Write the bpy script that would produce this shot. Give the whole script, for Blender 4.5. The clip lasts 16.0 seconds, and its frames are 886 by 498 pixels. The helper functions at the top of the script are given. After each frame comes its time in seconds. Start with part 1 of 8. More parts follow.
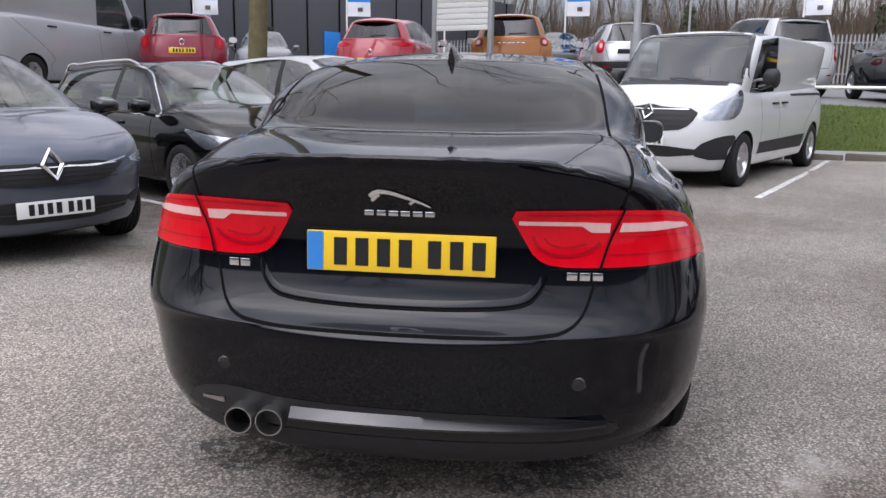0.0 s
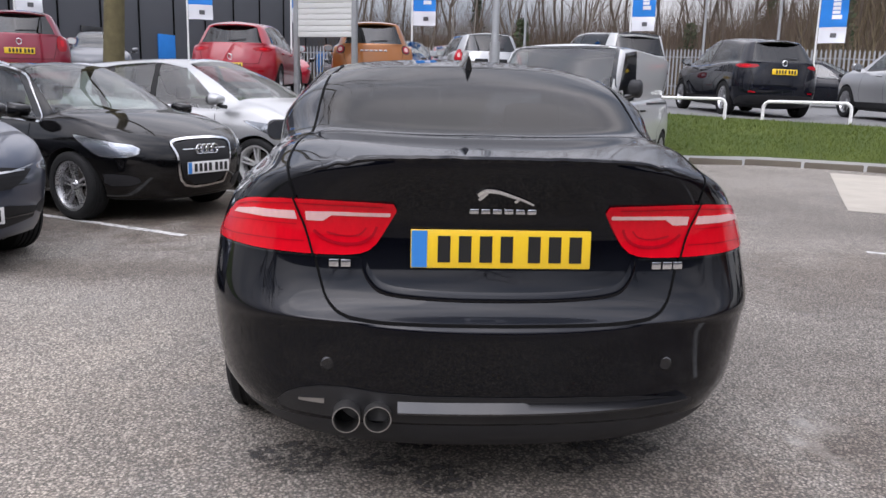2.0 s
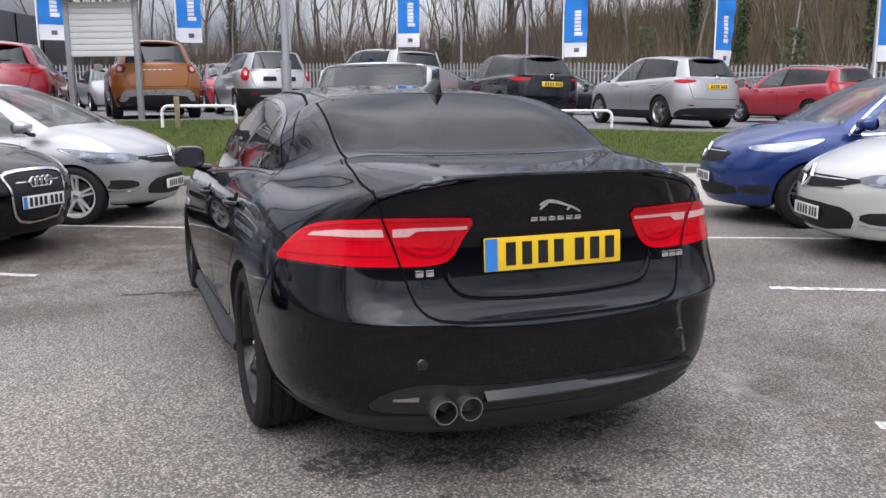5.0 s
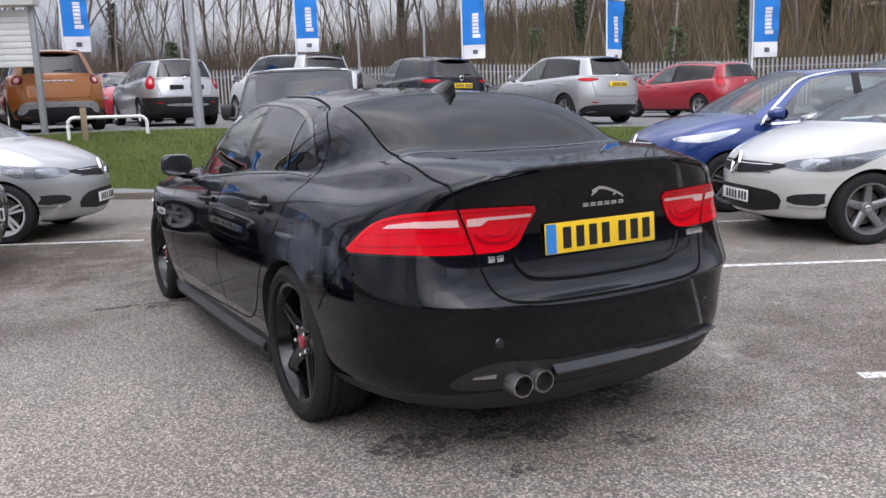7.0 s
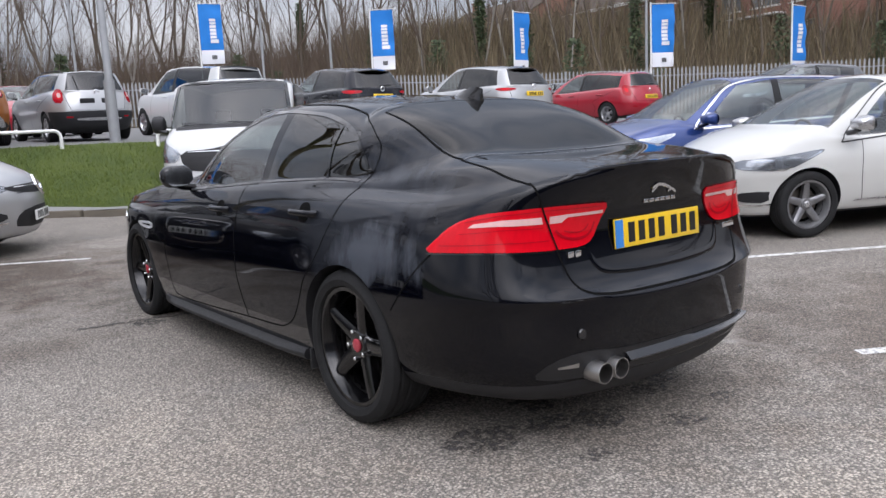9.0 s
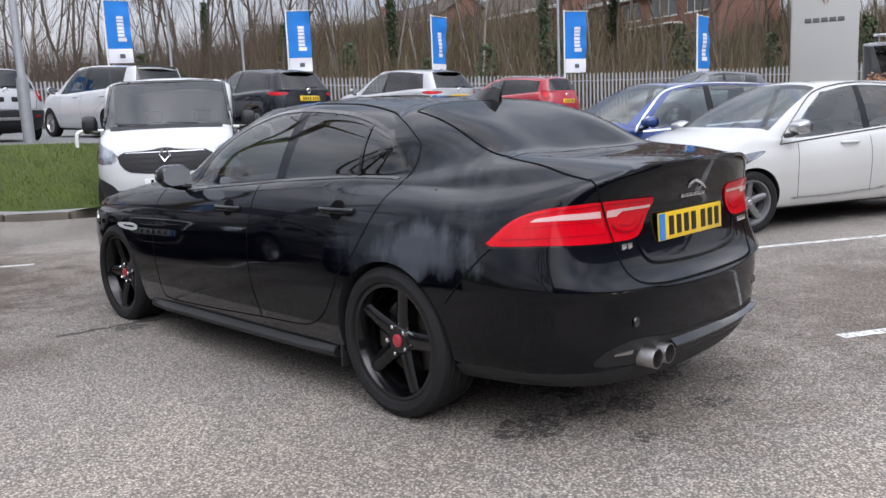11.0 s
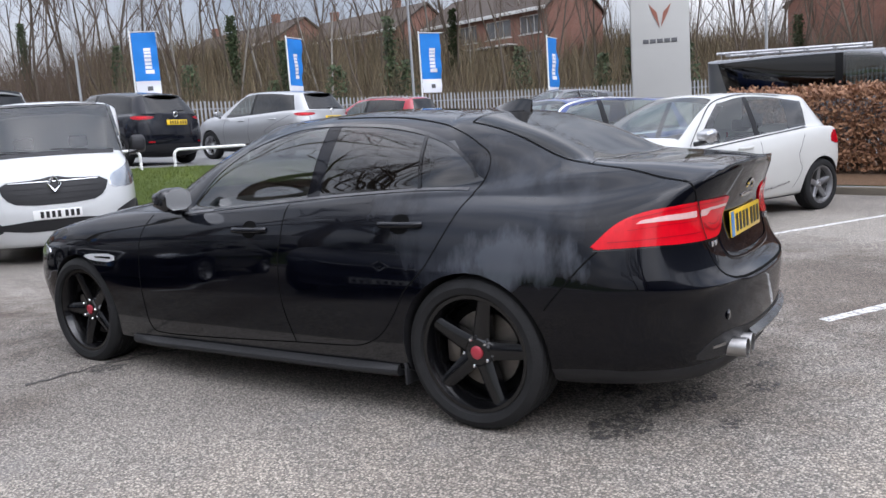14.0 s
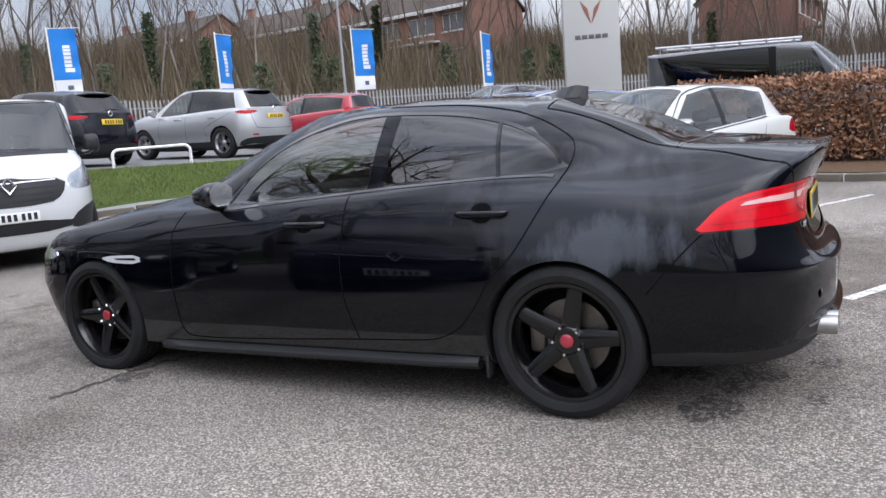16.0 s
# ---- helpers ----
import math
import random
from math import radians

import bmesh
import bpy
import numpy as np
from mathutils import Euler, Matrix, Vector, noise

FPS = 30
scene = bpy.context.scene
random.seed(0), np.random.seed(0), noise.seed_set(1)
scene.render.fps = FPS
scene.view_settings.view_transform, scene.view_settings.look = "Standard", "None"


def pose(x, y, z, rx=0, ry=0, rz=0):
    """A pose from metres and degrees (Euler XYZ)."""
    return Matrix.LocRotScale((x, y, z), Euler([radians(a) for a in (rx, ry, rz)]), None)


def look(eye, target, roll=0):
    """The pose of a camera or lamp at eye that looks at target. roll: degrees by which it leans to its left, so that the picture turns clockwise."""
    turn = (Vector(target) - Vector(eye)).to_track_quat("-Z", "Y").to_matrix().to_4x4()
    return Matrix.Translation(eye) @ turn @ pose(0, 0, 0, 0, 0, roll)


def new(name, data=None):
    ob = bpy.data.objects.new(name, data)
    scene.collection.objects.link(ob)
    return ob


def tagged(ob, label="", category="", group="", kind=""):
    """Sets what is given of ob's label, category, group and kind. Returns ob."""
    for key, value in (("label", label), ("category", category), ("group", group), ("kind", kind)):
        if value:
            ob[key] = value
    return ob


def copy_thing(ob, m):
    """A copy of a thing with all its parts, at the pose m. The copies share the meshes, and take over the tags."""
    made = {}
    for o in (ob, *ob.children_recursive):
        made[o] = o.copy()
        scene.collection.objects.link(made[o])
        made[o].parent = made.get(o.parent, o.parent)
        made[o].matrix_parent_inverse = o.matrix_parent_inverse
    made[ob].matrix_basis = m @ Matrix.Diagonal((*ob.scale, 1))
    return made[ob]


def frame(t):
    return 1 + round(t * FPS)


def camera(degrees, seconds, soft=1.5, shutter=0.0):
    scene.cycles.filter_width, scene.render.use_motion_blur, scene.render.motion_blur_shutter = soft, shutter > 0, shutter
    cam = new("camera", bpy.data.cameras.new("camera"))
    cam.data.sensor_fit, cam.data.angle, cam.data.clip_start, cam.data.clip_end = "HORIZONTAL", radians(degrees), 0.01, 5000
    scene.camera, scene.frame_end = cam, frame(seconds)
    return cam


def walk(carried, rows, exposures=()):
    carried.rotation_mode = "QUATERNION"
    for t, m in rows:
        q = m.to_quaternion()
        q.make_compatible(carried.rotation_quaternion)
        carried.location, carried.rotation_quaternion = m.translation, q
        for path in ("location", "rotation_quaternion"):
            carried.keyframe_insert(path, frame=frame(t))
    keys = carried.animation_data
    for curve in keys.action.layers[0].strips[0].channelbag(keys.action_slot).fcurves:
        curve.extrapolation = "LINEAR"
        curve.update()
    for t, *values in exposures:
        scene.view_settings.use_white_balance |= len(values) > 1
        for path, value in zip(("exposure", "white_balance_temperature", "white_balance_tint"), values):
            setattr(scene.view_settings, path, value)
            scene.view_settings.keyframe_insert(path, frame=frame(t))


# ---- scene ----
cam = camera(58.4, 16.0)
PATH = [
    (0, (0.393, -2.981, 1.256), (0.134, -1.039, 0.855), 0.9),
    (0.5, (0.215, -3.029, 1.246), (0.073, -1.075, 0.847), 0.8),
    (1, (0.027, -3.104, 1.246), (-0.002, -1.146, 0.837), 0.7),
    (1.5, (-0.148, -3.129, 1.237), (-0.087, -1.171, 0.832), 0.9),
    (2, (-0.347, -3.123, 1.235), (-0.188, -1.165, 0.86), 1.5),
    (2.5, (-0.516, -3.127, 1.263), (-0.267, -1.173, 0.912), 1.5),
    (3, (-0.686, -3.164, 1.257), (-0.343, -1.221, 0.93), 1.5),
    (3.5, (-0.856, -3.205, 1.26), (-0.418, -1.28, 0.938), 0.6),
    (4, (-1.018, -3.223, 1.265), (-0.471, -1.328, 0.935), 0.1),
    (6.5, (-1.78, -3.145, 1.259), (-0.848, -1.406, 0.931), -1.3),
    (7, (-1.935, -3.123, 1.256), (-0.958, -1.41, 0.924), -2.0),
    (7.5, (-2.09, -3.048, 1.242), (-1.063, -1.363, 0.913), -2.6),
    (8, (-2.228, -2.949, 1.257), (-1.147, -1.298, 0.932), -2.8),
    (8.5, (-2.37, -2.894, 1.255), (-1.234, -1.279, 0.938), -2.8),
    (9, (-2.531, -2.852, 1.255), (-1.338, -1.277, 0.94), -2.8),
    (11.5, (-3.143, -2.428, 1.263), (-1.728, -1.049, 0.951), -2.7),
    (12, (-3.275, -2.312, 1.267), (-1.822, -0.972, 0.962), -3.1),
    (12.5, (-3.393, -2.188, 1.272), (-1.902, -0.888, 0.971), -3.2),
    (13, (-3.491, -2.03, 1.265), (-1.954, -0.784, 0.974), -3.5),
    (13.5, (-3.562, -1.868, 1.265), (-1.971, -0.69, 0.979), -3.7),
    (14, (-3.652, -1.752, 1.267), (-2.013, -0.643, 0.981), -3.9),
    (14.5, (-3.767, -1.614, 1.272), (-2.089, -0.564, 0.987), -4.1),
    (15, (-3.877, -1.47, 1.281), (-2.169, -0.472, 0.99), -4.0),
    (15.5, (-3.933, -1.309, 1.28), (-2.205, -0.347, 0.979), -4.4),
    (16, (-3.949, -1.102, 1.272), (-2.207, -0.168, 0.966), -4.7),
]
walk(cam, [(t, look(eye, target, roll)) for t, eye, target, roll in PATH], [(0.0, -0.07, 6420, 17), (9.0, -0.11, 6380, 15), (16.0, 0.03, 6180, 14)])

# ---- sky and light: bright broken overcast, a soft high sun behind the camera's left ----
SUN_AZ, SUN_EL = 205.0, 46.0
world = bpy.data.worlds.new("overcast_sky")
scene.world = world
world.use_nodes = True
wn, wl = world.node_tree.nodes, world.node_tree.links
wn.clear()
sky = wn.new("ShaderNodeTexSky")
sky.sky_type, sky.sun_disc = "NISHITA", False
sky.sun_elevation, sky.sun_rotation = radians(SUN_EL), radians(SUN_AZ)
coord = wn.new("ShaderNodeTexCoord")
stretch = wn.new("ShaderNodeMapping")
stretch.inputs["Scale"].default_value = (1.0, 1.0, 2.6)
cloud = wn.new("ShaderNodeTexNoise")
cloud.inputs["Scale"].default_value, cloud.inputs["Detail"].default_value = 2.2, 6.0
ramp = wn.new("ShaderNodeValToRGB")
ramp.color_ramp.elements[0].position, ramp.color_ramp.elements[0].color = 0.34, (3.3, 3.75, 4.4, 1)
ramp.color_ramp.elements[1].position, ramp.color_ramp.elements[1].color = 0.66, (9.7, 9.7, 9.8, 1)
blend = wn.new("ShaderNodeMix")
blend.data_type = "RGBA"
blend.inputs["Factor"].default_value = 0.86
back = wn.new("ShaderNodeBackground")
back.inputs["Strength"].default_value = 0.096
outw = wn.new("ShaderNodeOutputWorld")
wl.new(coord.outputs["Generated"], stretch.inputs["Vector"])
wl.new(stretch.outputs["Vector"], cloud.inputs["Vector"])
wl.new(cloud.outputs["Fac"], ramp.inputs["Fac"])
wl.new(sky.outputs["Color"], blend.inputs["A"])
wl.new(ramp.outputs["Color"], blend.inputs["B"])
# an overcast sky is brighter overhead than at the horizon
split = wn.new("ShaderNodeSeparateXYZ")
rise = wn.new("ShaderNodeMath")
rise.operation, rise.use_clamp = "MAXIMUM", False
rise.inputs[1].default_value = 0.0
grade = wn.new("ShaderNodeMath")
grade.operation = "MULTIPLY_ADD"
grade.inputs[1].default_value, grade.inputs[2].default_value = 2.7, 0.74
whole = wn.new("ShaderNodeVectorMath")
whole.operation = "SCALE"
wl.new(coord.outputs["Generated"], split.inputs["Vector"])
wl.new(split.outputs["Z"], rise.inputs[0])
wl.new(rise.outputs[0], grade.inputs[0])
wl.new(blend.outputs["Result"], whole.inputs[0])
# the cloud glows round the veiled sun
sun_dir = Vector((math.sin(radians(SUN_AZ)) * math.cos(radians(SUN_EL)), math.cos(radians(SUN_AZ)) * math.cos(radians(SUN_EL)), math.sin(radians(SUN_EL))))
near = wn.new("ShaderNodeVectorMath")
near.operation, near.inputs[1].default_value = "DOT_PRODUCT", sun_dir
ahead, halo, veil, glow = (wn.new("ShaderNodeMath") for _ in range(4))
ahead.operation, ahead.inputs[1].default_value = "MAXIMUM", 0.0
halo.operation, halo.inputs[1].default_value = "POWER", 9.0
veil.operation, veil.inputs[1].default_value, veil.inputs[2].default_value = "MULTIPLY_ADD", 1.9, 1.0
glow.operation = "MULTIPLY"
wl.new(coord.outputs["Generated"], near.inputs[0])
wl.new(near.outputs["Value"], ahead.inputs[0])
wl.new(ahead.outputs[0], halo.inputs[0])
wl.new(halo.outputs[0], veil.inputs[0])
wl.new(veil.outputs[0], glow.inputs[0])
wl.new(grade.outputs[0], glow.inputs[1])
wl.new(glow.outputs[0], whole.inputs["Scale"])
wl.new(whole.outputs["Vector"], back.inputs["Color"])
wl.new(back.outputs["Background"], outw.inputs["Surface"])

sun_data = bpy.data.lights.new("sun", "SUN")
sun_data.energy, sun_data.angle, sun_data.color = 0.42, radians(34), (1.0, 0.96, 0.9)
sun = new("sun", sun_data)
sun.matrix_world = look(sun_dir * 80, (0, 0, 0))

# ---- materials ----
def nodes(name):
    m = bpy.data.materials.new(name)
    m.use_nodes = True
    t = m.node_tree
    return m, t.nodes, t.links, t.nodes["Principled BSDF"]


def rgba(c):
    return (c[0], c[1], c[2], 1.0)


def mixed(n, l, fac, a, b):
    """A colour between a and b; each may be a socket or a colour."""
    x = n.new("ShaderNodeMix")
    x.data_type = "RGBA"
    for key, v in (("Factor", fac), ("A", a), ("B", b)):
        if isinstance(v, bpy.types.NodeSocket):
            l.new(v, x.inputs[key])
        else:
            x.inputs[key].default_value = rgba(v) if key != "Factor" else v
    return x.outputs["Result"]


def noise_of(n, l, scale, detail=4.0, rough=0.55, where=None, stretch=None):
    t = n.new("ShaderNodeTexNoise")
    t.inputs["Scale"].default_value, t.inputs["Detail"].default_value, t.inputs["Roughness"].default_value = scale, detail, rough
    c = n.new("ShaderNodeTexCoord")
    src = c.outputs[where or "Object"]
    if stretch:
        mp = n.new("ShaderNodeMapping")
        mp.inputs["Scale"].default_value = stretch
        l.new(src, mp.inputs["Vector"])
        src = mp.outputs["Vector"]
    l.new(src, t.inputs["Vector"])
    return t.outputs["Fac"]


def ramp_of(n, l, fac, lo, hi, a=(0, 0, 0), b=(1, 1, 1)):
    r = n.new("ShaderNodeValToRGB")
    e = r.color_ramp.elements
    e[0].position, e[0].color, e[1].position, e[1].color = lo, rgba(a), hi, rgba(b)
    l.new(fac, r.inputs["Fac"])
    return r.outputs["Color"]


def bump_of(n, l, height, strength, dist, bsdf):
    b = n.new("ShaderNodeBump")
    b.inputs["Strength"].default_value, b.inputs["Distance"].default_value = strength, dist
    l.new(height, b.inputs["Height"])
    l.new(b.outputs["Normal"], bsdf.inputs["Normal"])


def plain(name, color, rough=0.5, metal=0.0, vary=0.12, scale=6.0, bump=0.0, bump_scale=60.0, coat=0.0):
    """A surface with broad variation and fine grain."""
    m, n, l, p = nodes(name)
    f = noise_of(n, l, scale)
    lo = tuple(c * (1 - vary) for c in color)
    hi = tuple(min(1, c * (1 + vary)) for c in color)
    l.new(mixed(n, l, f, lo, hi), p.inputs["Base Color"])
    p.inputs["Roughness"].default_value, p.inputs["Metallic"].default_value = rough, metal
    p.inputs["Coat Weight"].default_value, p.inputs["Coat Roughness"].default_value = coat, 0.04
    r = n.new("ShaderNodeMapRange")
    r.inputs["To Min"].default_value, r.inputs["To Max"].default_value = max(0.02, rough - 0.08), min(1, rough + 0.08)
    l.new(noise_of(n, l, scale * 4), r.inputs["Value"])
    l.new(r.outputs["Result"], p.inputs["Roughness"])
    if bump:
        bump_of(n, l, noise_of(n, l, bump_scale, 3.0), bump, 0.01, p)
    return m


def car_paint(name, color, metal=0.0, dirt=0.35, dirt_sheen_color=(0.20, 0.19, 0.17), coat_ior=1.5, spec=0.3, sky_sheen=0.02, dust_sheen=()):
    """Clear-coated paint with a thin film of dried road dirt, in runs on the upright panels."""
    m, n, l, p = nodes(name)
    film = ramp_of(n, l, noise_of(n, l, 1.7, 6.0, 0.6, stretch=(1.0, 1.0, 0.6)), 0.42, 0.85)
    runs = ramp_of(n, l, noise_of(n, l, 9.0, 4.0, 0.6, stretch=(1.0, 1.0, 0.12)), 0.45, 0.80)
    both = n.new("ShaderNodeMath")
    both.operation = "MULTIPLY"
    l.new(film, both.inputs[0])
    l.new(runs, both.inputs[1])
    amount = n.new("ShaderNodeMath")
    amount.operation = "MULTIPLY_ADD"
    amount.inputs[1].default_value, amount.inputs[2].default_value = dirt, 0.0015
    l.new(both.outputs[0], amount.inputs[0])
    total = amount.outputs[0]
    # sky sheen on what faces up, put into the colour as pale film
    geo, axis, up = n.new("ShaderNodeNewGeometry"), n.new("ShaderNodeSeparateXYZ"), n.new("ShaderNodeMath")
    up.operation, up.use_clamp, up.inputs[1].default_value, up.inputs[2].default_value = "MULTIPLY_ADD", True, 1.15 * sky_sheen, -0.15 * sky_sheen
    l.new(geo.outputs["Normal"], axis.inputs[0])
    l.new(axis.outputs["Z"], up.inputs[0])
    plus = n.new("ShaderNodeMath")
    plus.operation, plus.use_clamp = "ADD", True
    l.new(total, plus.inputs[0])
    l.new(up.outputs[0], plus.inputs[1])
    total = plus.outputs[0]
    # dried splashes with ragged lower edges, and sky sheen painted in with them
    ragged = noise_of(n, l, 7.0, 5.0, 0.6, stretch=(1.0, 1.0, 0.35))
    for py, pz, ry, rz, much in dust_sheen:
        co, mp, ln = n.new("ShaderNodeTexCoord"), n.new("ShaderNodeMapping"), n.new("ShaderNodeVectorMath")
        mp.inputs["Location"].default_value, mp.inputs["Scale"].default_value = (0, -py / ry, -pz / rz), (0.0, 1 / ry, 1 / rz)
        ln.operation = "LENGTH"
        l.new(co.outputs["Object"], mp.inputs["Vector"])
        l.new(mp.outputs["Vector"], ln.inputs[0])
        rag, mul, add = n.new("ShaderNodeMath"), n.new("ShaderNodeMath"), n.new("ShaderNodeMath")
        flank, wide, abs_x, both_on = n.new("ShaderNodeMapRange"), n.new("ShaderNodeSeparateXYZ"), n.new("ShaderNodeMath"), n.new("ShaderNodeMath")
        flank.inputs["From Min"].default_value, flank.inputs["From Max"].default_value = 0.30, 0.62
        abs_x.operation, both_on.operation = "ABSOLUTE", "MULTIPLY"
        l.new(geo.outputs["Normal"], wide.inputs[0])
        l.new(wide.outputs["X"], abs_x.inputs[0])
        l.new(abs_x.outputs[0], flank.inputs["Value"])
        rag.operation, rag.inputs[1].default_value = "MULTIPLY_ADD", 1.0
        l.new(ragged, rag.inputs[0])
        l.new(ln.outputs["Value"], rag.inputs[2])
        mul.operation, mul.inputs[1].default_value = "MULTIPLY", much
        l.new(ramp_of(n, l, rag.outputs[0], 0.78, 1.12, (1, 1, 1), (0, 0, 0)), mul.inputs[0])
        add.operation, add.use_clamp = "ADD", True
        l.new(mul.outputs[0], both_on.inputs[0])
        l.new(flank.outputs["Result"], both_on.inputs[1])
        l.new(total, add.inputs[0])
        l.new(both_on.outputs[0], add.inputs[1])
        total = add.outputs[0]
    flake = noise_of(n, l, 900.0, 1.0)
    base = mixed(n, l, flake, tuple(c * 0.93 for c in color), tuple(min(1, c * 1.07) for c in color))
    l.new(mixed(n, l, total, base, dirt_sheen_color), p.inputs["Base Color"])
    p.inputs["Metallic"].default_value = metal
    p.inputs["Roughness"].default_value = 0.32
    p.inputs["Coat Weight"].default_value, p.inputs["Coat IOR"].default_value = 1.0, coat_ior
    p.inputs["Specular IOR Level"].default_value = spec
    r = n.new("ShaderNodeMath")
    r.operation = "MULTIPLY_ADD"
    r.inputs[1].default_value, r.inputs[2].default_value = 0.28, 0.035
    l.new(both.outputs[0], r.inputs[0])
    l.new(r.outputs[0], p.inputs["Coat Roughness"])
    bump_of(n, l, noise_of(n, l, 3.0, 2.0), 0.05, 0.02, p)
    return m


def glass(name, tint, rough=0.0, gloss=0.06, graze=0.94):
    """Clear or tinted pane: what lies behind is seen through the tint, with the surface's own reflection over it."""
    m, n, l, p = nodes(name)
    n.remove(p)
    t, g, x, f = n.new("ShaderNodeBsdfTransparent"), n.new("ShaderNodeBsdfGlossy"), n.new("ShaderNodeMixShader"), n.new("ShaderNodeLayerWeight")
    t.inputs["Color"].default_value = rgba(tint)
    g.inputs["Roughness"].default_value = rough
    f.inputs["Blend"].default_value = 0.5
    fifth, sheen = n.new("ShaderNodeMath"), n.new("ShaderNodeMath")
    fifth.operation, fifth.inputs[1].default_value = "POWER", 5.0
    sheen.operation, sheen.inputs[1].default_value, sheen.inputs[2].default_value = "MULTIPLY_ADD", graze, gloss
    l.new(f.outputs["Facing"], fifth.inputs[0])
    l.new(fifth.outputs[0], sheen.inputs[0])
    l.new(sheen.outputs[0], x.inputs["Fac"])
    l.new(t.outputs["BSDF"], x.inputs[1])
    l.new(g.outputs["BSDF"], x.inputs[2])
    l.new(x.outputs["Shader"], n["Material Output"].inputs["Surface"])
    return m


def half_of(n, l, value):
    h = n.new("ShaderNodeMath")
    h.operation, h.inputs[1].default_value = "MULTIPLY", 0.5
    l.new(value, h.inputs[0])
    return h.outputs[0]


def asphalt_mat():
    m, n, l, p = nodes("worn_asphalt")
    c = n.new("ShaderNodeTexCoord")
    v = n.new("ShaderNodeTexVoronoi")
    v.inputs["Scale"].default_value = 100.0
    l.new(c.outputs["Object"], v.inputs["Vector"])
    stones = mixed(n, l, ramp_of(n, l, v.outputs["Color"], 0.15, 0.9), (0.118, 0.104, 0.091), (0.82, 0.745, 0.655))
    gaps = ramp_of(n, l, v.outputs["Distance"], 0.25, 0.75)
    col = mixed(n, l, gaps, stones, (0.085, 0.080, 0.074))
    fine = noise_of(n, l, 300.0, 2.0)
    col = mixed(n, l, ramp_of(n, l, fine, 0.42, 0.85), col, (0.50, 0.478, 0.445))
    broad = ramp_of(n, l, noise_of(n, l, 0.28, 5.0, 0.6), 0.38, 0.66)
    dark = n.new("ShaderNodeMix")
    dark.data_type, dark.blend_type = "RGBA", "MULTIPLY"
    dark.inputs["Factor"].default_value = 0.85
    l.new(col, dark.inputs["A"])
    l.new(mixed(n, l, broad, (0.50, 0.48, 0.46), (0.92, 0.90, 0.87)), dark.inputs["B"])
    mid = ramp_of(n, l, noise_of(n, l, 2.1, 5.0, 0.65), 0.60, 0.80)
    col = mixed(n, l, mid, dark.outputs["Result"], (0.20, 0.193, 0.183))
    worn = ramp_of(n, l, noise_of(n, l, 1.1, 6.0, 0.6, stretch=(1.0, 0.55, 1.0)), 0.66, 0.80)
    col = mixed(n, l, worn, col, (0.50, 0.48, 0.44))
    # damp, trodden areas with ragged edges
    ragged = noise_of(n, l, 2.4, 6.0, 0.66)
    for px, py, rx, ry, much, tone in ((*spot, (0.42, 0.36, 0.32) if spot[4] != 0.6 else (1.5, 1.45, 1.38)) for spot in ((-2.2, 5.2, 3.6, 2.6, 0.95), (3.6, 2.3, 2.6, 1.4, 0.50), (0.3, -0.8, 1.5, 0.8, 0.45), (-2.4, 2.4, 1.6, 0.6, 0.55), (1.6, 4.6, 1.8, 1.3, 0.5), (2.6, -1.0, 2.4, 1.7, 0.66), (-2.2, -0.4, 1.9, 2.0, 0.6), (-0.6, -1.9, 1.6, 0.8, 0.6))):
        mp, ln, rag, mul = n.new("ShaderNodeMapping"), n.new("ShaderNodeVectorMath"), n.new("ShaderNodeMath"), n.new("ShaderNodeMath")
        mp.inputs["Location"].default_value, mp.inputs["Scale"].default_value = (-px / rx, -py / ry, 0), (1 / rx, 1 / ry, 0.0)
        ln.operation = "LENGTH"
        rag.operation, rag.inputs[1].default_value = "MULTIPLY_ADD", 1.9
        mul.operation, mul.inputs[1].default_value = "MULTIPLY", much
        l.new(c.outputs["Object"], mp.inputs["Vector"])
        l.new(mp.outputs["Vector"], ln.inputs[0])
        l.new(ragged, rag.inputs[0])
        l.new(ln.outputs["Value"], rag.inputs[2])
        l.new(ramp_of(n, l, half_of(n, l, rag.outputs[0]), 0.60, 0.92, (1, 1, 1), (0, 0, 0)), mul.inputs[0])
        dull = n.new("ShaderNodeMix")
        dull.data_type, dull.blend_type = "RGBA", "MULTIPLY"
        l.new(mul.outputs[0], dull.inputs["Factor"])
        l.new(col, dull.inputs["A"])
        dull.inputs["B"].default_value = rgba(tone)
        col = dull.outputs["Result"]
    l.new(col, p.inputs["Base Color"])
    p.inputs["Roughness"].default_value = 0.86
    p.inputs["Specular IOR Level"].default_value = 0.35
    h = n.new("ShaderNodeMath")
    h.operation = "SUBTRACT"
    l.new(fine, h.inputs[0])
    l.new(v.outputs["Distance"], h.inputs[1])
    bump_of(n, l, h.outputs[0], 0.55, 0.008, p)
    return m


def grass_mat():
    m, n, l, p = nodes("grass")
    col = mixed(n, l, ramp_of(n, l, noise_of(n, l, 1.4, 5.0), 0.3, 0.7), (0.060, 0.094, 0.008), (0.108, 0.140, 0.013))
    col = mixed(n, l, ramp_of(n, l, noise_of(n, l, 45.0, 3.0), 0.35, 0.75), col, (0.028, 0.05, 0.012))
    col = mixed(n, l, ramp_of(n, l, noise_of(n, l, 6.0, 4.0), 0.66, 0.8), col, (0.14, 0.125, 0.055))
    l.new(col, p.inputs["Base Color"])
    p.inputs["Roughness"].default_value = 0.9
    bump_of(n, l, noise_of(n, l, 90.0, 4.0), 0.8, 0.03, p)
    return m


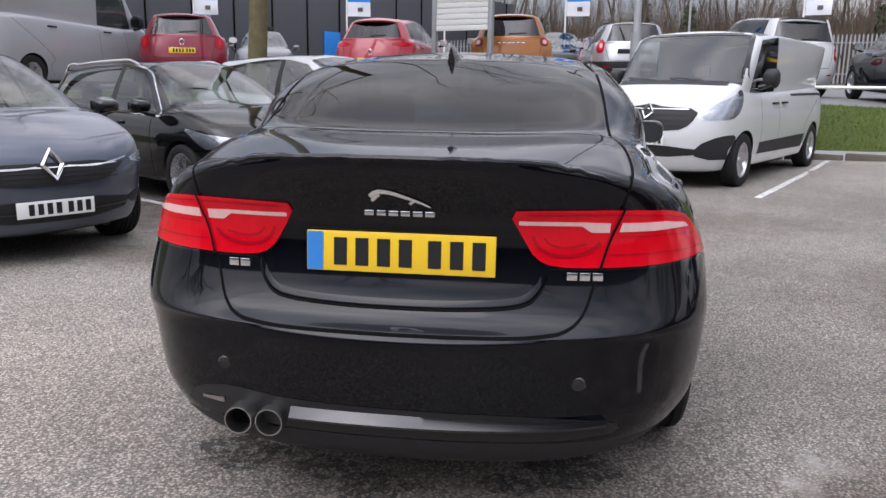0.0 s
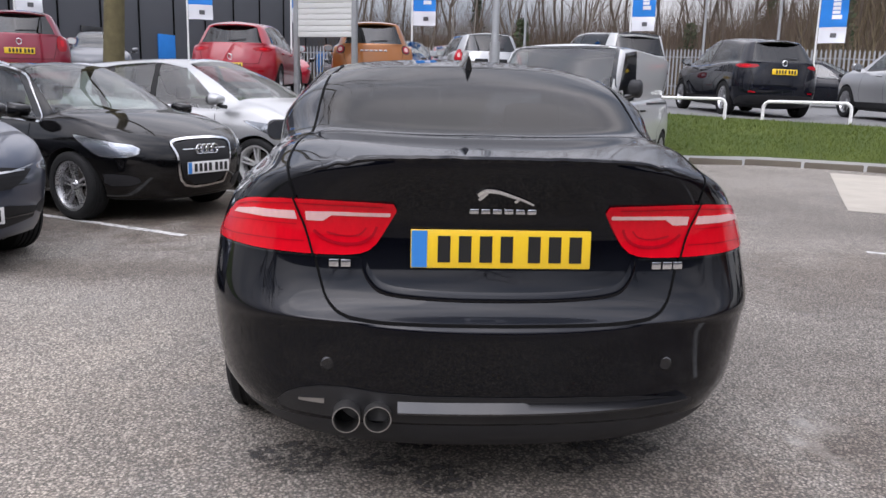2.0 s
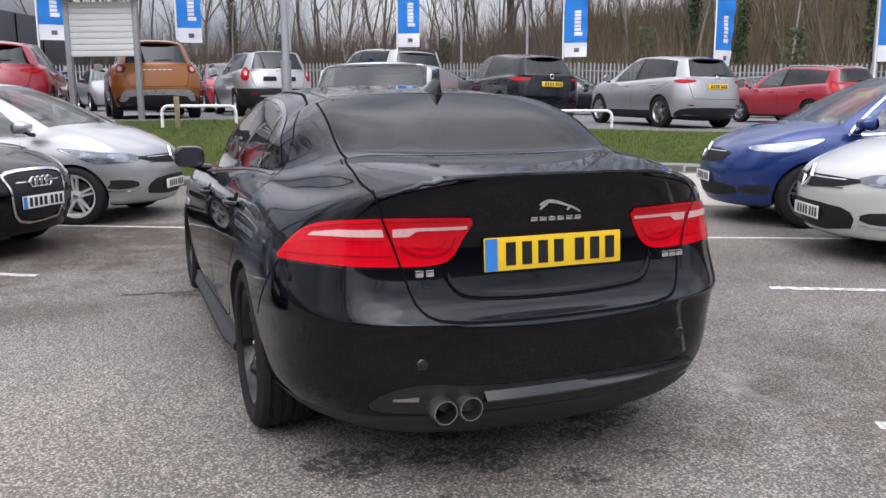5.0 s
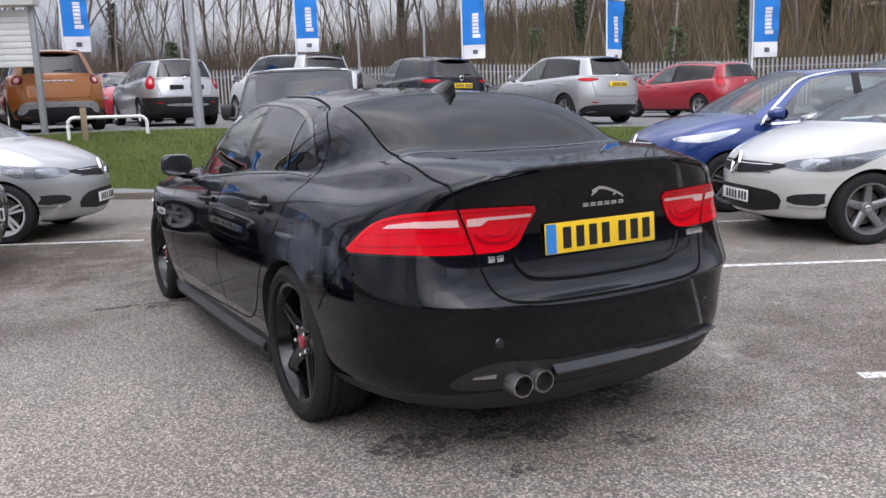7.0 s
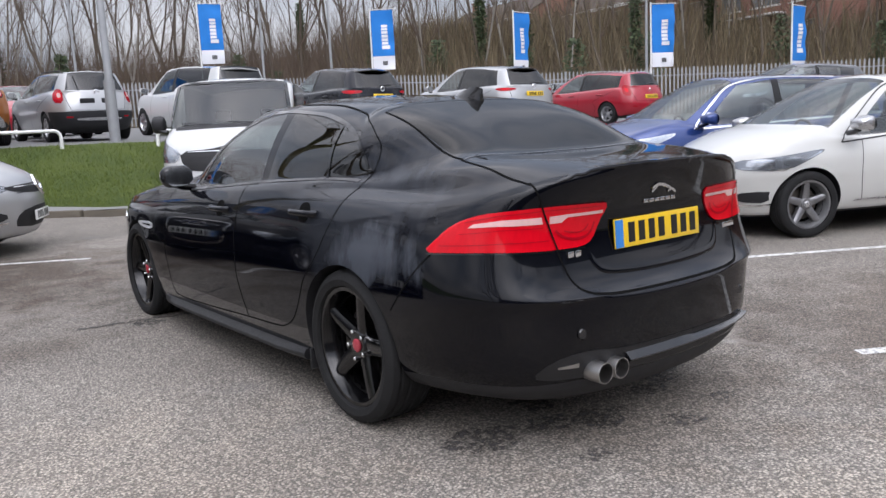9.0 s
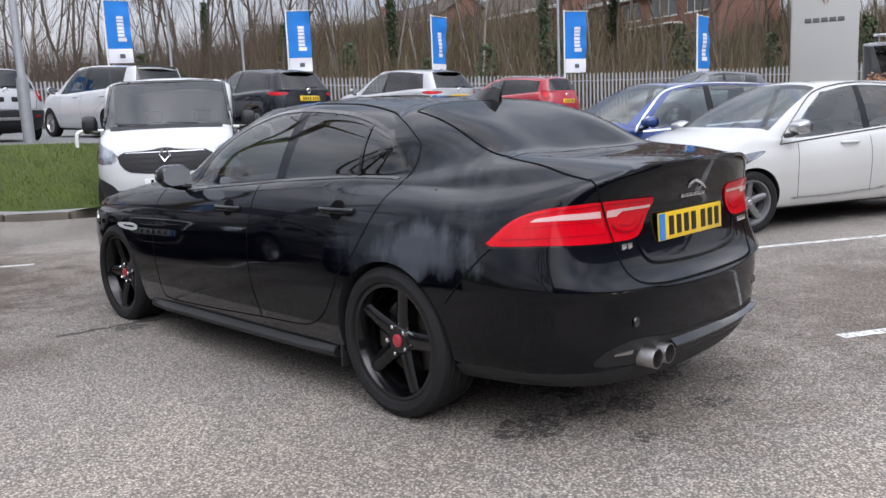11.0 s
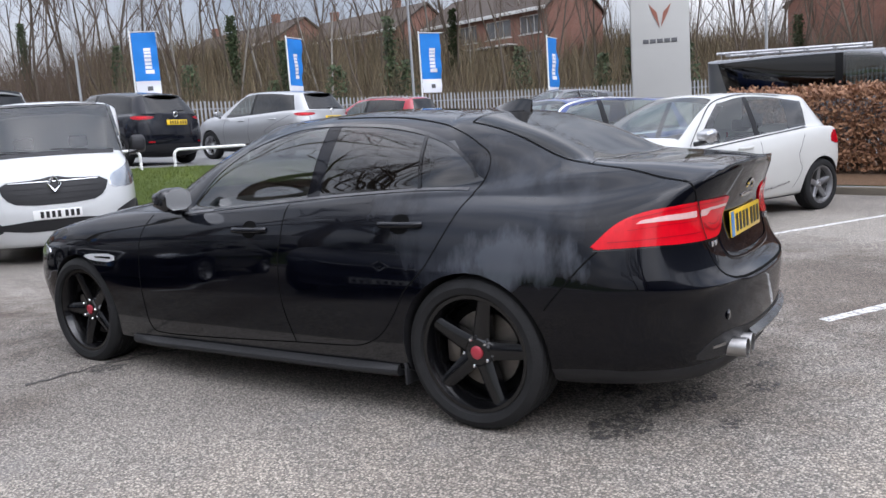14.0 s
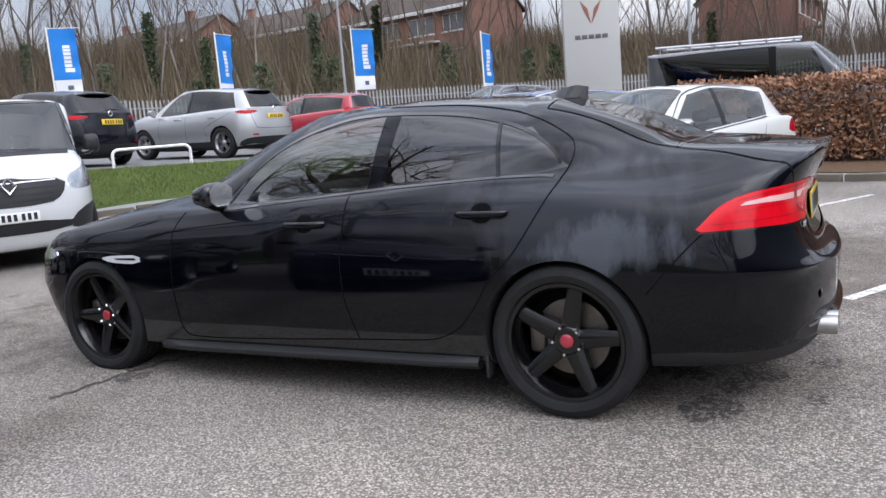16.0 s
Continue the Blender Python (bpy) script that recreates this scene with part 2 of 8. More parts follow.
def scrub_floor_mat():
    m, n, l, p = nodes("winter_bank_soil")
    col = mixed(n, l, ramp_of(n, l, noise_of(n, l, 0.5, 6.0), 0.35, 0.65), (0.075, 0.057, 0.034), (0.15, 0.112, 0.066))
    col = mixed(n, l, ramp_of(n, l, noise_of(n, l, 3.0, 5.0), 0.55, 0.75), col, (0.045, 0.06, 0.02))
    l.new(col, p.inputs["Base Color"])
    p.inputs["Roughness"].default_value = 0.95
    bump_of(n, l, noise_of(n, l, 4.0, 6.0), 1.0, 0.3, p)
    return m


def leaf_mat(name, a, b, trans=0.2):
    m, n, l, p = nodes(name)
    g = n.new("ShaderNodeNewGeometry")
    l.new(mixed(n, l, g.outputs["Random Per Island"], a, b), p.inputs["Base Color"])
    p.inputs["Roughness"].default_value = 0.7
    p.inputs["Transmission Weight"].default_value = 0.0
    return m


def line_paint_mat():
    m, n, l, p = nodes("worn_line_paint")
    wear = ramp_of(n, l, noise_of(n, l, 22.0, 6.0, 0.7), 0.46, 0.60)
    col = mixed(n, l, wear, (0.68, 0.67, 0.64), (0.24, 0.235, 0.225))
    l.new(col, p.inputs["Base Color"])
    p.inputs["Roughness"].default_value = 0.75
    bump_of(n, l, noise_of(n, l, 120.0, 2.0), 0.4, 0.005, p)
    return m


def brick_mat():
    m, n, l, p = nodes("red_brick")
    b = n.new("ShaderNodeTexBrick")
    b.inputs["Scale"].default_value = 1.0
    b.inputs["Brick Width"].default_value, b.inputs["Row Height"].default_value, b.inputs["Mortar Size"].default_value = 0.225, 0.075, 0.008
    b.inputs["Color1"].default_value, b.inputs["Color2"].default_value, b.inputs["Mortar"].default_value = (0.23, 0.105, 0.075, 1), (0.31, 0.145, 0.105, 1), (0.34, 0.29, 0.25, 1)
    c = n.new("ShaderNodeTexCoord")
    turn = n.new("ShaderNodeMapping")
    turn.inputs["Rotation"].default_value = (radians(90), 0, 0)
    l.new(c.outputs["Object"], turn.inputs["Vector"])
    l.new(turn.outputs["Vector"], b.inputs["Vector"])
    l.new(mixed(n, l, noise_of(n, l, 1.2, 4.0), b.outputs["Color"], (0.24, 0.11, 0.08)), p.inputs["Base Color"])
    p.inputs["Roughness"].default_value = 0.9
    return m


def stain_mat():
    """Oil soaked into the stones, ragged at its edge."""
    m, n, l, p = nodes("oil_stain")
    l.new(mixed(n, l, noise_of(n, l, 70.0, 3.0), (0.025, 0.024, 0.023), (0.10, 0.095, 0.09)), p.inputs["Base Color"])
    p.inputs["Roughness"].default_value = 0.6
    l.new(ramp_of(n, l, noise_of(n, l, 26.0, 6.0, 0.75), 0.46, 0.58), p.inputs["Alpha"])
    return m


def tyre_mat():
    return plain("tyre_rubber", (0.017, 0.017, 0.0175), 0.78, 0, 0.35, 14.0, 0.25, 90.0)


MAT = {
    "asphalt": asphalt_mat(), "grass": grass_mat(), "scrub_floor": scrub_floor_mat(), "line": line_paint_mat(), "brick": brick_mat(),
    "concrete": plain("pale_concrete", (0.40, 0.365, 0.31), 0.88, 0, 0.22, 2.4, 0.3, 60.0),
    "kerb": plain("kerb_concrete", (0.125, 0.107, 0.083), 0.9, 0, 0.45, 3.0, 0.4, 50.0),
    "road": plain("far_road_asphalt", (0.16, 0.16, 0.158), 0.85, 0, 0.2, 1.5, 0.3, 80.0),
    "stain": stain_mat(), 
    "bright_trim": plain("bright_satin_trim", (0.62, 0.63, 0.64), 0.3, 0.2, 0.08, 20.0, coat=0.5),
    "house_pane": plain("curtained_house_pane", (0.16, 0.17, 0.18), 0.12, 0, 0.5, 1.5, coat=0.8),
    "grille_black": plain("grille_black", (0.008, 0.008, 0.009), 0.65, 0, 0.2, 8.0),
    "damp": plain("damp_dirt", (0.05, 0.045, 0.04), 0.7, 0, 0.4, 8.0),
    "tyre": tyre_mat(),
    "black_plastic": plain("black_plastic", (0.022, 0.022, 0.024), 0.55, 0, 0.2, 5.0),
    "gloss_black": plain("gloss_black_trim", (0.006, 0.006, 0.007), 0.12, 0, 0.2, 5.0, coat=0.8),
    "wheel_black": plain("gloss_black_alloy", (0.003, 0.003, 0.0035), 0.2, 0.0, 0.3, 20.0, coat=0.3),
    "seam": plain("panel_gap", (0.004, 0.004, 0.004), 0.9),
    "interior": plain("dark_cabin_trim", (0.018, 0.018, 0.02), 0.75, 0, 0.3, 8.0),
    "chrome": plain("chrome", (0.78, 0.78, 0.79), 0.12, 1.0, 0.05, 8.0),
    "steel": plain("brushed_steel", (0.42, 0.41, 0.40), 0.33, 1.0, 0.2, 30.0),
    "disc": plain("brake_disc_iron", (0.16, 0.145, 0.13), 0.5, 1.0, 0.3, 40.0),
    "bright_alloy": plain("bright_machined_alloy", (0.62, 0.62, 0.62), 0.38, 0.35, 0.12, 20.0),
    "alloy": plain("silver_alloy", (0.52, 0.52, 0.53), 0.28, 0.85, 0.12, 20.0),
    "dark_alloy": plain("dark_grey_alloy", (0.22, 0.22, 0.225), 0.35, 0.6, 0.2, 20.0),
    "plate_yellow": plain("rear_plate_yellow", (0.86, 0.56, 0.015), 0.35, 0, 0.05, 4.0, coat=0.5),
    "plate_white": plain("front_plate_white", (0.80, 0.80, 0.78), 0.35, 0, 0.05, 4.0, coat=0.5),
    "plate_blue": plain("plate_blue_band", (0.03, 0.22, 0.62), 0.35, 0, 0.05, 4.0, coat=0.5),
    "plate_ink": plain("plate_black", (0.012, 0.012, 0.012), 0.4),
    "red_badge": plain("red_enamel", (0.42, 0.03, 0.05), 0.25, 0.2, 0.15, 60.0, coat=0.8),
    "white_paint": plain("white_paint", (0.78, 0.78, 0.76), 0.45, 0, 0.08, 4.0, 0.1, 60.0),
    "galv": plain("galvanised_steel", (0.36, 0.37, 0.38), 0.5, 0.5, 0.2, 6.0),
    "sign_white": plain("sign_white", (0.66, 0.66, 0.64), 0.5, 0, 0.1, 1.2),
    "flag_blue": plain("flag_blue_cloth", (0.012, 0.20, 0.62), 0.75, 0, 0.12, 3.0),
    "flag_white": plain("flag_white_cloth", (0.76, 0.77, 0.80), 0.75, 0, 0.08, 3.0),
    "building_dark": plain("dark_grey_cladding", (0.09, 0.094, 0.105), 0.5, 0.2, 0.1, 0.5),
    "building_pale": plain("pale_cladding", (0.55, 0.56, 0.58), 0.5, 0.1, 0.1, 0.5),
    "bark": plain("grey_brown_bark", (0.115, 0.092, 0.07), 0.92, 0, 0.4, 9.0, 0.8, 30.0),
    "twig": plain("winter_twigs", (0.105, 0.075, 0.055), 0.9, 0, 0.35, 2.0),
    "birch": plain("pale_bark", (0.26, 0.24, 0.21), 0.85, 0, 0.4, 6.0),
    "moss_bark": plain("mossy_bark", (0.125, 0.105, 0.052), 0.92, 0, 0.45, 7.0, 0.9, 26.0),
    "ivy": leaf_mat("ivy_leaves", (0.018, 0.035, 0.01), (0.05, 0.075, 0.022)),
    "beech": leaf_mat("dry_beech_leaves", (0.13, 0.05, 0.022), (0.36, 0.19, 0.10)),
    "scrub": leaf_mat("dry_scrub", (0.085, 0.068, 0.038), (0.21, 0.16, 0.088)),
    "grass_blade": leaf_mat("grass_blades", (0.058, 0.094, 0.006), (0.122, 0.154, 0.014)),
    "leaf_litter": plain("leaf_litter", (0.11, 0.062, 0.032), 0.95, 0, 0.5, 14.0, 0.9, 30.0),
    "roof_tile": plain("brown_roof_tiles", (0.075, 0.058, 0.048), 0.85, 0, 0.25, 2.0, 0.4, 12.0),
    "frame_white": plain("white_window_frame", (0.75, 0.75, 0.73), 0.5, 0, 0.06, 3.0),
    "bright_edge": plain("satin_dark_trim", (0.10, 0.10, 0.105), 0.3, 0.3, 0.1, 10.0),
    "diffuser": plain("textured_black_plastic", (0.010, 0.010, 0.011), 0.5, 0, 0.2, 9.0, 0.1, 400.0),
    "wood": plain("weathered_wood", (0.26, 0.20, 0.12), 0.85, 0, 0.3, 6.0, 0.4, 30.0),
    "totem": plain("pale_grey_totem", (0.46, 0.455, 0.43), 0.5, 0.1, 0.06, 0.8),
    "totem_ink": plain("totem_dark_grey", (0.10, 0.10, 0.105), 0.5),
    "copper": plain("copper_emblem", (0.30, 0.12, 0.085), 0.4, 0.4),
    "tinted": glass("privacy_glass", (0.05, 0.052, 0.056), gloss=0.075),
    "privacy": glass("saloon_privacy_glass", (0.03, 0.032, 0.038), gloss=0.045, graze=0.94),
    "privacy_side": glass("saloon_privacy_side_glass", (0.05, 0.052, 0.058), gloss=0.135),
    "saloon_glass": glass("saloon_side_glass", (0.24, 0.275, 0.27), gloss=0.19),
    "clear": glass("car_glass", (0.70, 0.77, 0.74), gloss=0.125),
    "dark_clear": glass("dark_car_glass", (0.40, 0.44, 0.43), gloss=0.12),
    "pillar_black": plain("satin_black_pillar", (0.004, 0.004, 0.0045), 0.35),
    "lens": glass("clear_lens", (0.82, 0.84, 0.86)),
    "window": glass("house_window_glass", (0.30, 0.32, 0.33)),
    "lamp_grey": plain("lamp_housing_grey", (0.30, 0.31, 0.33), 0.25, 0.6, 0.3, 25.0, coat=0.6),
    "lamp_silver": plain("lamp_reflector", (0.62, 0.63, 0.65), 0.18, 0.9, 0.15, 30.0),
}


def tail_lens(name, color):
    m, n, l, p = nodes(name)
    ribs = noise_of(n, l, 60.0, 2.0, stretch=(1.0, 1.0, 0.3))
    l.new(mixed(n, l, ribs, tuple(c * 0.74 for c in color), color), p.inputs["Base Color"])
    p.inputs["Roughness"].default_value = 0.25
    p.inputs["Coat Weight"].default_value, p.inputs["Coat Roughness"].default_value, p.inputs["Specular IOR Level"].default_value = 0.45, 0.03, 0.1
    p.inputs["Subsurface Weight"].default_value = 0.0
    return m


for key, level in (("wheel_black", 0.35), ("tyre", 0.22), ("black_plastic", 0.3), ("pillar_black", 0.3), ("gloss_black", 0.3), ("interior", 0.25), ("seam", 0.1)):
    MAT[key].node_tree.nodes["Principled BSDF"].inputs["Specular IOR Level"].default_value = level
MAT["tail_red"] = tail_lens("red_tail_lens", (0.70, 0.002, 0.012))
MAT["tail_deep"] = tail_lens("deep_red_tail_lens", (0.40, 0.003, 0.012))
MAT["tail_clear"] = tail_lens("pale_pink_tail_lens", (0.80, 0.50, 0.48))
MAT["mirror"] = plain("mirror_silver", (0.60, 0.61, 0.62), 0.02, 1.0, 0.0)
PAINT = {
    "black": car_paint("black_paint", (0.0007, 0.0009, 0.0026), 0.0, 0.022, dirt_sheen_color=(0.165, 0.182, 0.215), coat_ior=1.39, spec=0.0, sky_sheen=0.10, dust_sheen=((-0.02, 0.88, 1.05, 0.62, 0.10), (-0.21, 0.74, 0.66, 0.27, 0.30), (-0.15, 1.10, 0.50, 0.16, 0.07), (1.1, 0.86, 1.2, 0.16, 0.02))),
    "black_clean": car_paint("black_paint_estate", (0.003, 0.003, 0.0035), 0.0, 0.06, coat_ior=1.5, spec=0.0),
    "slate": car_paint("slate_blue_metallic", (0.072, 0.083, 0.115), 0.45, 0.10),
    "silver": car_paint("silver_metallic", (0.43, 0.435, 0.44), 0.55, 0.12),
    "white": car_paint("white_car_paint", (0.56, 0.57, 0.565), 0.0, 0.10),
    "pearl": car_paint("pearl_white_paint", (0.56, 0.56, 0.535), 0.0, 0.14),
    "blue": car_paint("deep_blue_metallic", (0.008, 0.034, 0.165), 0.30, 0.06),
    "orange": car_paint("burnt_orange_metallic", (0.36, 0.125, 0.025), 0.35, 0.10),
    "red": car_paint("bright_red_paint", (0.34, 0.006, 0.020), 0.0, 0.05),
    "maroon": car_paint("dark_red_metallic", (0.22, 0.010, 0.028), 0.25, 0.06),
    "ink": car_paint("blue_black_metallic", (0.0035, 0.0045, 0.009), 0.0, 0.02, coat_ior=1.42, spec=0.05),
    "grey": car_paint("mid_grey_metallic", (0.10, 0.105, 0.115), 0.4, 0.1),
    "pale_grey": car_paint("pale_grey_van_paint", (0.40, 0.405, 0.42), 0.1, 0.1),
}


# ---- mesh tools ----
from mathutils.bvhtree import BVHTree
from mathutils.geometry import delaunay_2d_cdt, intersect_point_line


def finish(me, smooth=35):
    if smooth:
        me.polygons.foreach_set("use_smooth", [True] * len(me.polygons))
        me.set_sharp_from_angle(angle=radians(smooth))
    me.update()
    return me


def part(name, bm, material, parent=None, label="", smooth=35):
    """One mesh object from a bmesh or a mesh, under a thing or a part."""
    if isinstance(bm, bmesh.types.BMesh):
        me = bpy.data.meshes.new(name)
        bm.to_mesh(me)
        bm.free()
    else:
        me = bm
    if not me.materials:
        me.materials.append(material)
    finish(me, smooth)
    ob = new(name, me)
    ob.parent = parent
    return tagged(ob, label)


def shared(name, me, parent, m=None, label=""):
    ob = new(name, me)
    ob.parent = parent
    if m is not None:
        ob.matrix_basis = m
    return tagged(ob, label)


def thing(name, m, label, category, group="", kind=""):
    ob = new(name)
    ob.empty_display_size = 0.2
    ob.matrix_world = m
    return tagged(ob, label, category, group, kind)


def pydata(name, verts, faces, material=None, smooth=0):
    me = bpy.data.meshes.new(name)
    me.from_pydata([tuple(v) for v in verts], [], faces)
    if material:
        me.materials.append(material)
    return finish(me, smooth) if smooth else me


def box(bm, cx, cy, cz, sx, sy, sz, bevel=0.0, m=None, seg=2):
    made = bmesh.ops.create_cube(bm, size=1.0)["verts"]
    bmesh.ops.scale(bm, verts=made, vec=(sx, sy, sz))
    if bevel:
        edges = list({e for v in made for e in v.link_edges})
        made = bmesh.ops.bevel(bm, geom=edges, offset=bevel, segments=seg, profile=0.5, affect="EDGES")["verts"]
        made = list({v for v in made})
        faces = {f for v in made for f in v.link_faces}
        made = list({v for f in faces for v in f.verts})
    bmesh.ops.translate(bm, verts=made, vec=(cx, cy, cz))
    if m is not None:
        bmesh.ops.transform(bm, matrix=m, verts=made)
    return made


def tube(bm, pts, radius, sides=8, closed=False, taper=1.0):
    """A round bar along a line of points."""
    pts = [Vector(p) for p in pts]
    rings, n = [], len(pts)
    side = None
    for i, p in enumerate(pts):
        a = pts[(i - 1) % n] if closed or i else p
        b = pts[(i + 1) % n] if closed or i < n - 1 else p
        d = (b - a).normalized()
        if side is None:
            side = d.orthogonal().normalized()
        side = (side - d * side.dot(d)).normalized()
        up = d.cross(side)
        r = radius * (1 + (taper - 1) * i / max(1, n - 1))
        rings.append([bm.verts.new(p + (side * math.cos(q) + up * math.sin(q)) * r) for q in (2 * math.pi * k / sides for k in range(sides))])
    for i in range(n if closed else n - 1):
        r0, r1 = rings[i], rings[(i + 1) % n]
        for k in range(sides):
            bm.faces.new((r0[k], r0[(k + 1) % sides], r1[(k + 1) % sides], r1[k]))
    if not closed:
        bm.faces.new(rings[0][::-1])
        bm.faces.new(rings[-1])


def lathe(bm, profile, steps=48, axis="x", full=True):
    """Spin (along, radius) pairs round an axis."""
    rings = []
    for k in range(steps):
        q = 2 * math.pi * k / steps
        c, s = math.cos(q), math.sin(q)
        rings.append([bm.verts.new((a, r * c, r * s) if axis == "x" else ((r * c, a, r * s) if axis == "y" else (r * c, r * s, a))) for a, r in profile])
    for k in range(steps):
        r0, r1 = rings[k], rings[(k + 1) % steps]
        for j in range(len(profile) - 1):
            bm.faces.new((r0[j], r0[j + 1], r1[j + 1], r1[j]))
    bmesh.ops.remove_doubles(bm, verts=bm.verts[:], dist=1e-5)
    bmesh.ops.recalc_face_normals(bm, faces=bm.faces[:])


def inside(p, poly):
    x, y, hit = p[0], p[1], False
    for i in range(len(poly)):
        (x0, y0), (x1, y1) = poly[i - 1], poly[i]
        if (y0 > y) != (y1 > y) and x < (x1 - x0) * (y - y0) / (y1 - y0) + x0:
            hit = not hit
    return hit


def smooth_poly(poly, rounds=1):
    """Corner cutting, to round an outline."""
    for _ in range(rounds):
        out = []
        for i in range(len(poly)):
            a, b = poly[i], poly[(i + 1) % len(poly)]
            out += [(a[0] * 0.75 + b[0] * 0.25, a[1] * 0.75 + b[1] * 0.25), (a[0] * 0.25 + b[0] * 0.75, a[1] * 0.25 + b[1] * 0.75)]
        poly = out
    return poly


def flat_fill(poly, step, su=1.0):
    """Points and triangles that fill an outline, with points inside it on a grid; su: metres to one unit of u."""
    poly = [(p[0] * su, p[1]) for p in poly]
    dense = []
    for i in range(len(poly)):
        a, b = Vector(poly[i]), Vector(poly[(i + 1) % len(poly)])
        k = max(1, int((b - a).length / step))
        dense += [a.lerp(b, j / k) for j in range(k)]
    ring = np.array([tuple(p) for p in dense])
    gx, gy = np.meshgrid(np.arange(ring[:, 0].min() + step / 2, ring[:, 0].max(), step), np.arange(ring[:, 1].min() + step / 2, ring[:, 1].max(), step))
    gx, gy = gx.ravel(), gy.ravel()
    hit = np.zeros(len(gx), bool)
    prev = np.roll(ring, 1, axis=0)
    for (x0, y0), (x1, y1) in zip(prev, ring):
        if y0 != y1:
            hit ^= ((y0 > gy) != (y1 > gy)) & (gx < (x1 - x0) * (gy - y0) / (y1 - y0) + x0)
    gx, gy = gx[hit], gy[hit]
    if len(gx):
        near = np.min(np.hypot(gx[:, None] - ring[None, :, 0], gy[:, None] - ring[None, :, 1]), axis=1) > step * 0.45
        gx, gy = gx[near], gy[near]
    pts = dense + [Vector((float(x), float(y))) for x, y in zip(gx, gy)]
    n = len(dense)
    v, _, f, *_ = delaunay_2d_cdt(pts, [], [list(range(n))], 1, 1e-6)
    return [(p[0] / su, p[1]) for p in v], f, n


# ways to lay an outline on a body: each gives a ray's start and direction for a point of the outline
def from_side(sign):
    return lambda u, v: (Vector((4 * sign, u, v)), Vector((-sign, 0, 0)))


def from_rear(u, v):
    return Vector((u, -4, v)), Vector((0, 1, 0))


def from_front(u, v):
    return Vector((u, 8, v)), Vector((0, -1, 0))


def from_top(u, v):
    return Vector((u, v, 4)), Vector((0, 0, -1))


ROUND = {}


def from_corner(sign, cx, cy):
    """Round an upright axis: u is the angle in degrees from straight back (or ahead, past 90), towards the outside."""
    def way(u, v):
        d = Vector((sign * math.sin(radians(u)), -math.cos(radians(u)), 0))
        return Vector((sign * cx, cy, v)) + d * 4, -d
    ROUND[id(way)] = (0.0115, way)
    return way


def onto(bvh, way, u, v, off=0.0):
    p, d = way(u, v)
    hit, normal, *_ = bvh.ray_cast(p, d)
    if hit is None:
        return None
    if normal.dot(d) > 0:
        normal = -normal
    return hit + normal * off


def patch(bvh, way, poly, step=0.04, off=0.003, thick=0.0):
    """A skin that follows the body inside an outline, raised by off, its rim turned down by thick."""
    su = ROUND.get(id(way), (1.0,))[0]
    v, f, n = flat_fill(poly, step, su)
    us = [p[0] for p in poly]
    pts = []
    for p in v:
        q = onto(bvh, way, p[0], p[1], off)
        pts.append(q)
    bm = bmesh.new()
    made = [bm.verts.new(p) if p is not None else None for p in pts]
    for tri in f:
        if all(made[i] is not None for i in tri):
            bm.faces.new([made[i] for i in tri])
    loose = [x for x in bm.verts if not x.link_faces]
    bmesh.ops.delete(bm, geom=loose, context="VERTS")
    if thick and bm.faces:
        rim = [e for e in bm.edges if len(e.link_faces) == 1]
        cen = {}
        made = bmesh.ops.extrude_edge_only(bm, edges=rim)["geom"]
        for x in made:
            if isinstance(x, bmesh.types.BMVert):
                mid = x.co.copy()
                way_in = way(us[0], 0)[1]
                x.co = mid + way_in * thick
    bmesh.ops.recalc_face_normals(bm, faces=bm.faces[:])
    if bm.faces:
        p0 = bm.faces[:][0]
        d = way(sum(p[0] for p in poly) / len(poly), 0)[1]
        if p0.normal.dot(d) > 0:
            bmesh.ops.reverse_faces(bm, faces=bm.faces[:])
    return bm


def seam(bvh, way, line, width=0.006, off=0.0012, step=0.03):
    """A narrow dark gap that follows the body along a line."""
    su = ROUND.get(id(way), (1.0,))[0]
    line = [(p[0] * su, p[1]) for p in line]
    pts = []
    for (a, b) in zip(line, line[1:]):
        k = max(1, int(math.dist(a, b) / step))
        pts += [(a[0] + (b[0] - a[0]) * j / k, a[1] + (b[1] - a[1]) * j / k) for j in range(k)]
    pts.append(line[-1])
    bm = bmesh.new()
    last = None
    for i, p in enumerate(pts):
        a, b = Vector(pts[max(0, i - 1)]), Vector(pts[min(len(pts) - 1, i + 1)])
        d = (b - a).normalized()
        nrm = Vector((-d[1], d[0])) * width * 0.5
        q0, q1 = onto(bvh, way, (p[0] + nrm[0]) / su, p[1] + nrm[1], off), onto(bvh, way, (p[0] - nrm[0]) / su, p[1] - nrm[1], off)
        if q0 is None or q1 is None:
            last = None
            continue
        row = (bm.verts.new(q0), bm.verts.new(q1))
        if last:
            bm.faces.new((last[0], last[1], row[1], row[0]))
        last = row
    return bm


def curve_line(pts, k=6):
    """A smooth line through points."""
    out = []
    n = len(pts)
    for i in range(n - 1):
        p0, p1, p2, p3 = pts[max(0, i - 1)], pts[i], pts[i + 1], pts[min(n - 1, i + 2)]
        for j in range(k):
            t = j / k
            out.append(tuple(0.5 * (2 * b + (c - a) * t + (2 * a - 5 * b + 4 * c - d) * t * t + (3 * b - a - 3 * c + d) * t ** 3) for a, b, c, d in zip(p0, p1, p2, p3)))
    out.append(tuple(pts[-1]))
    return out


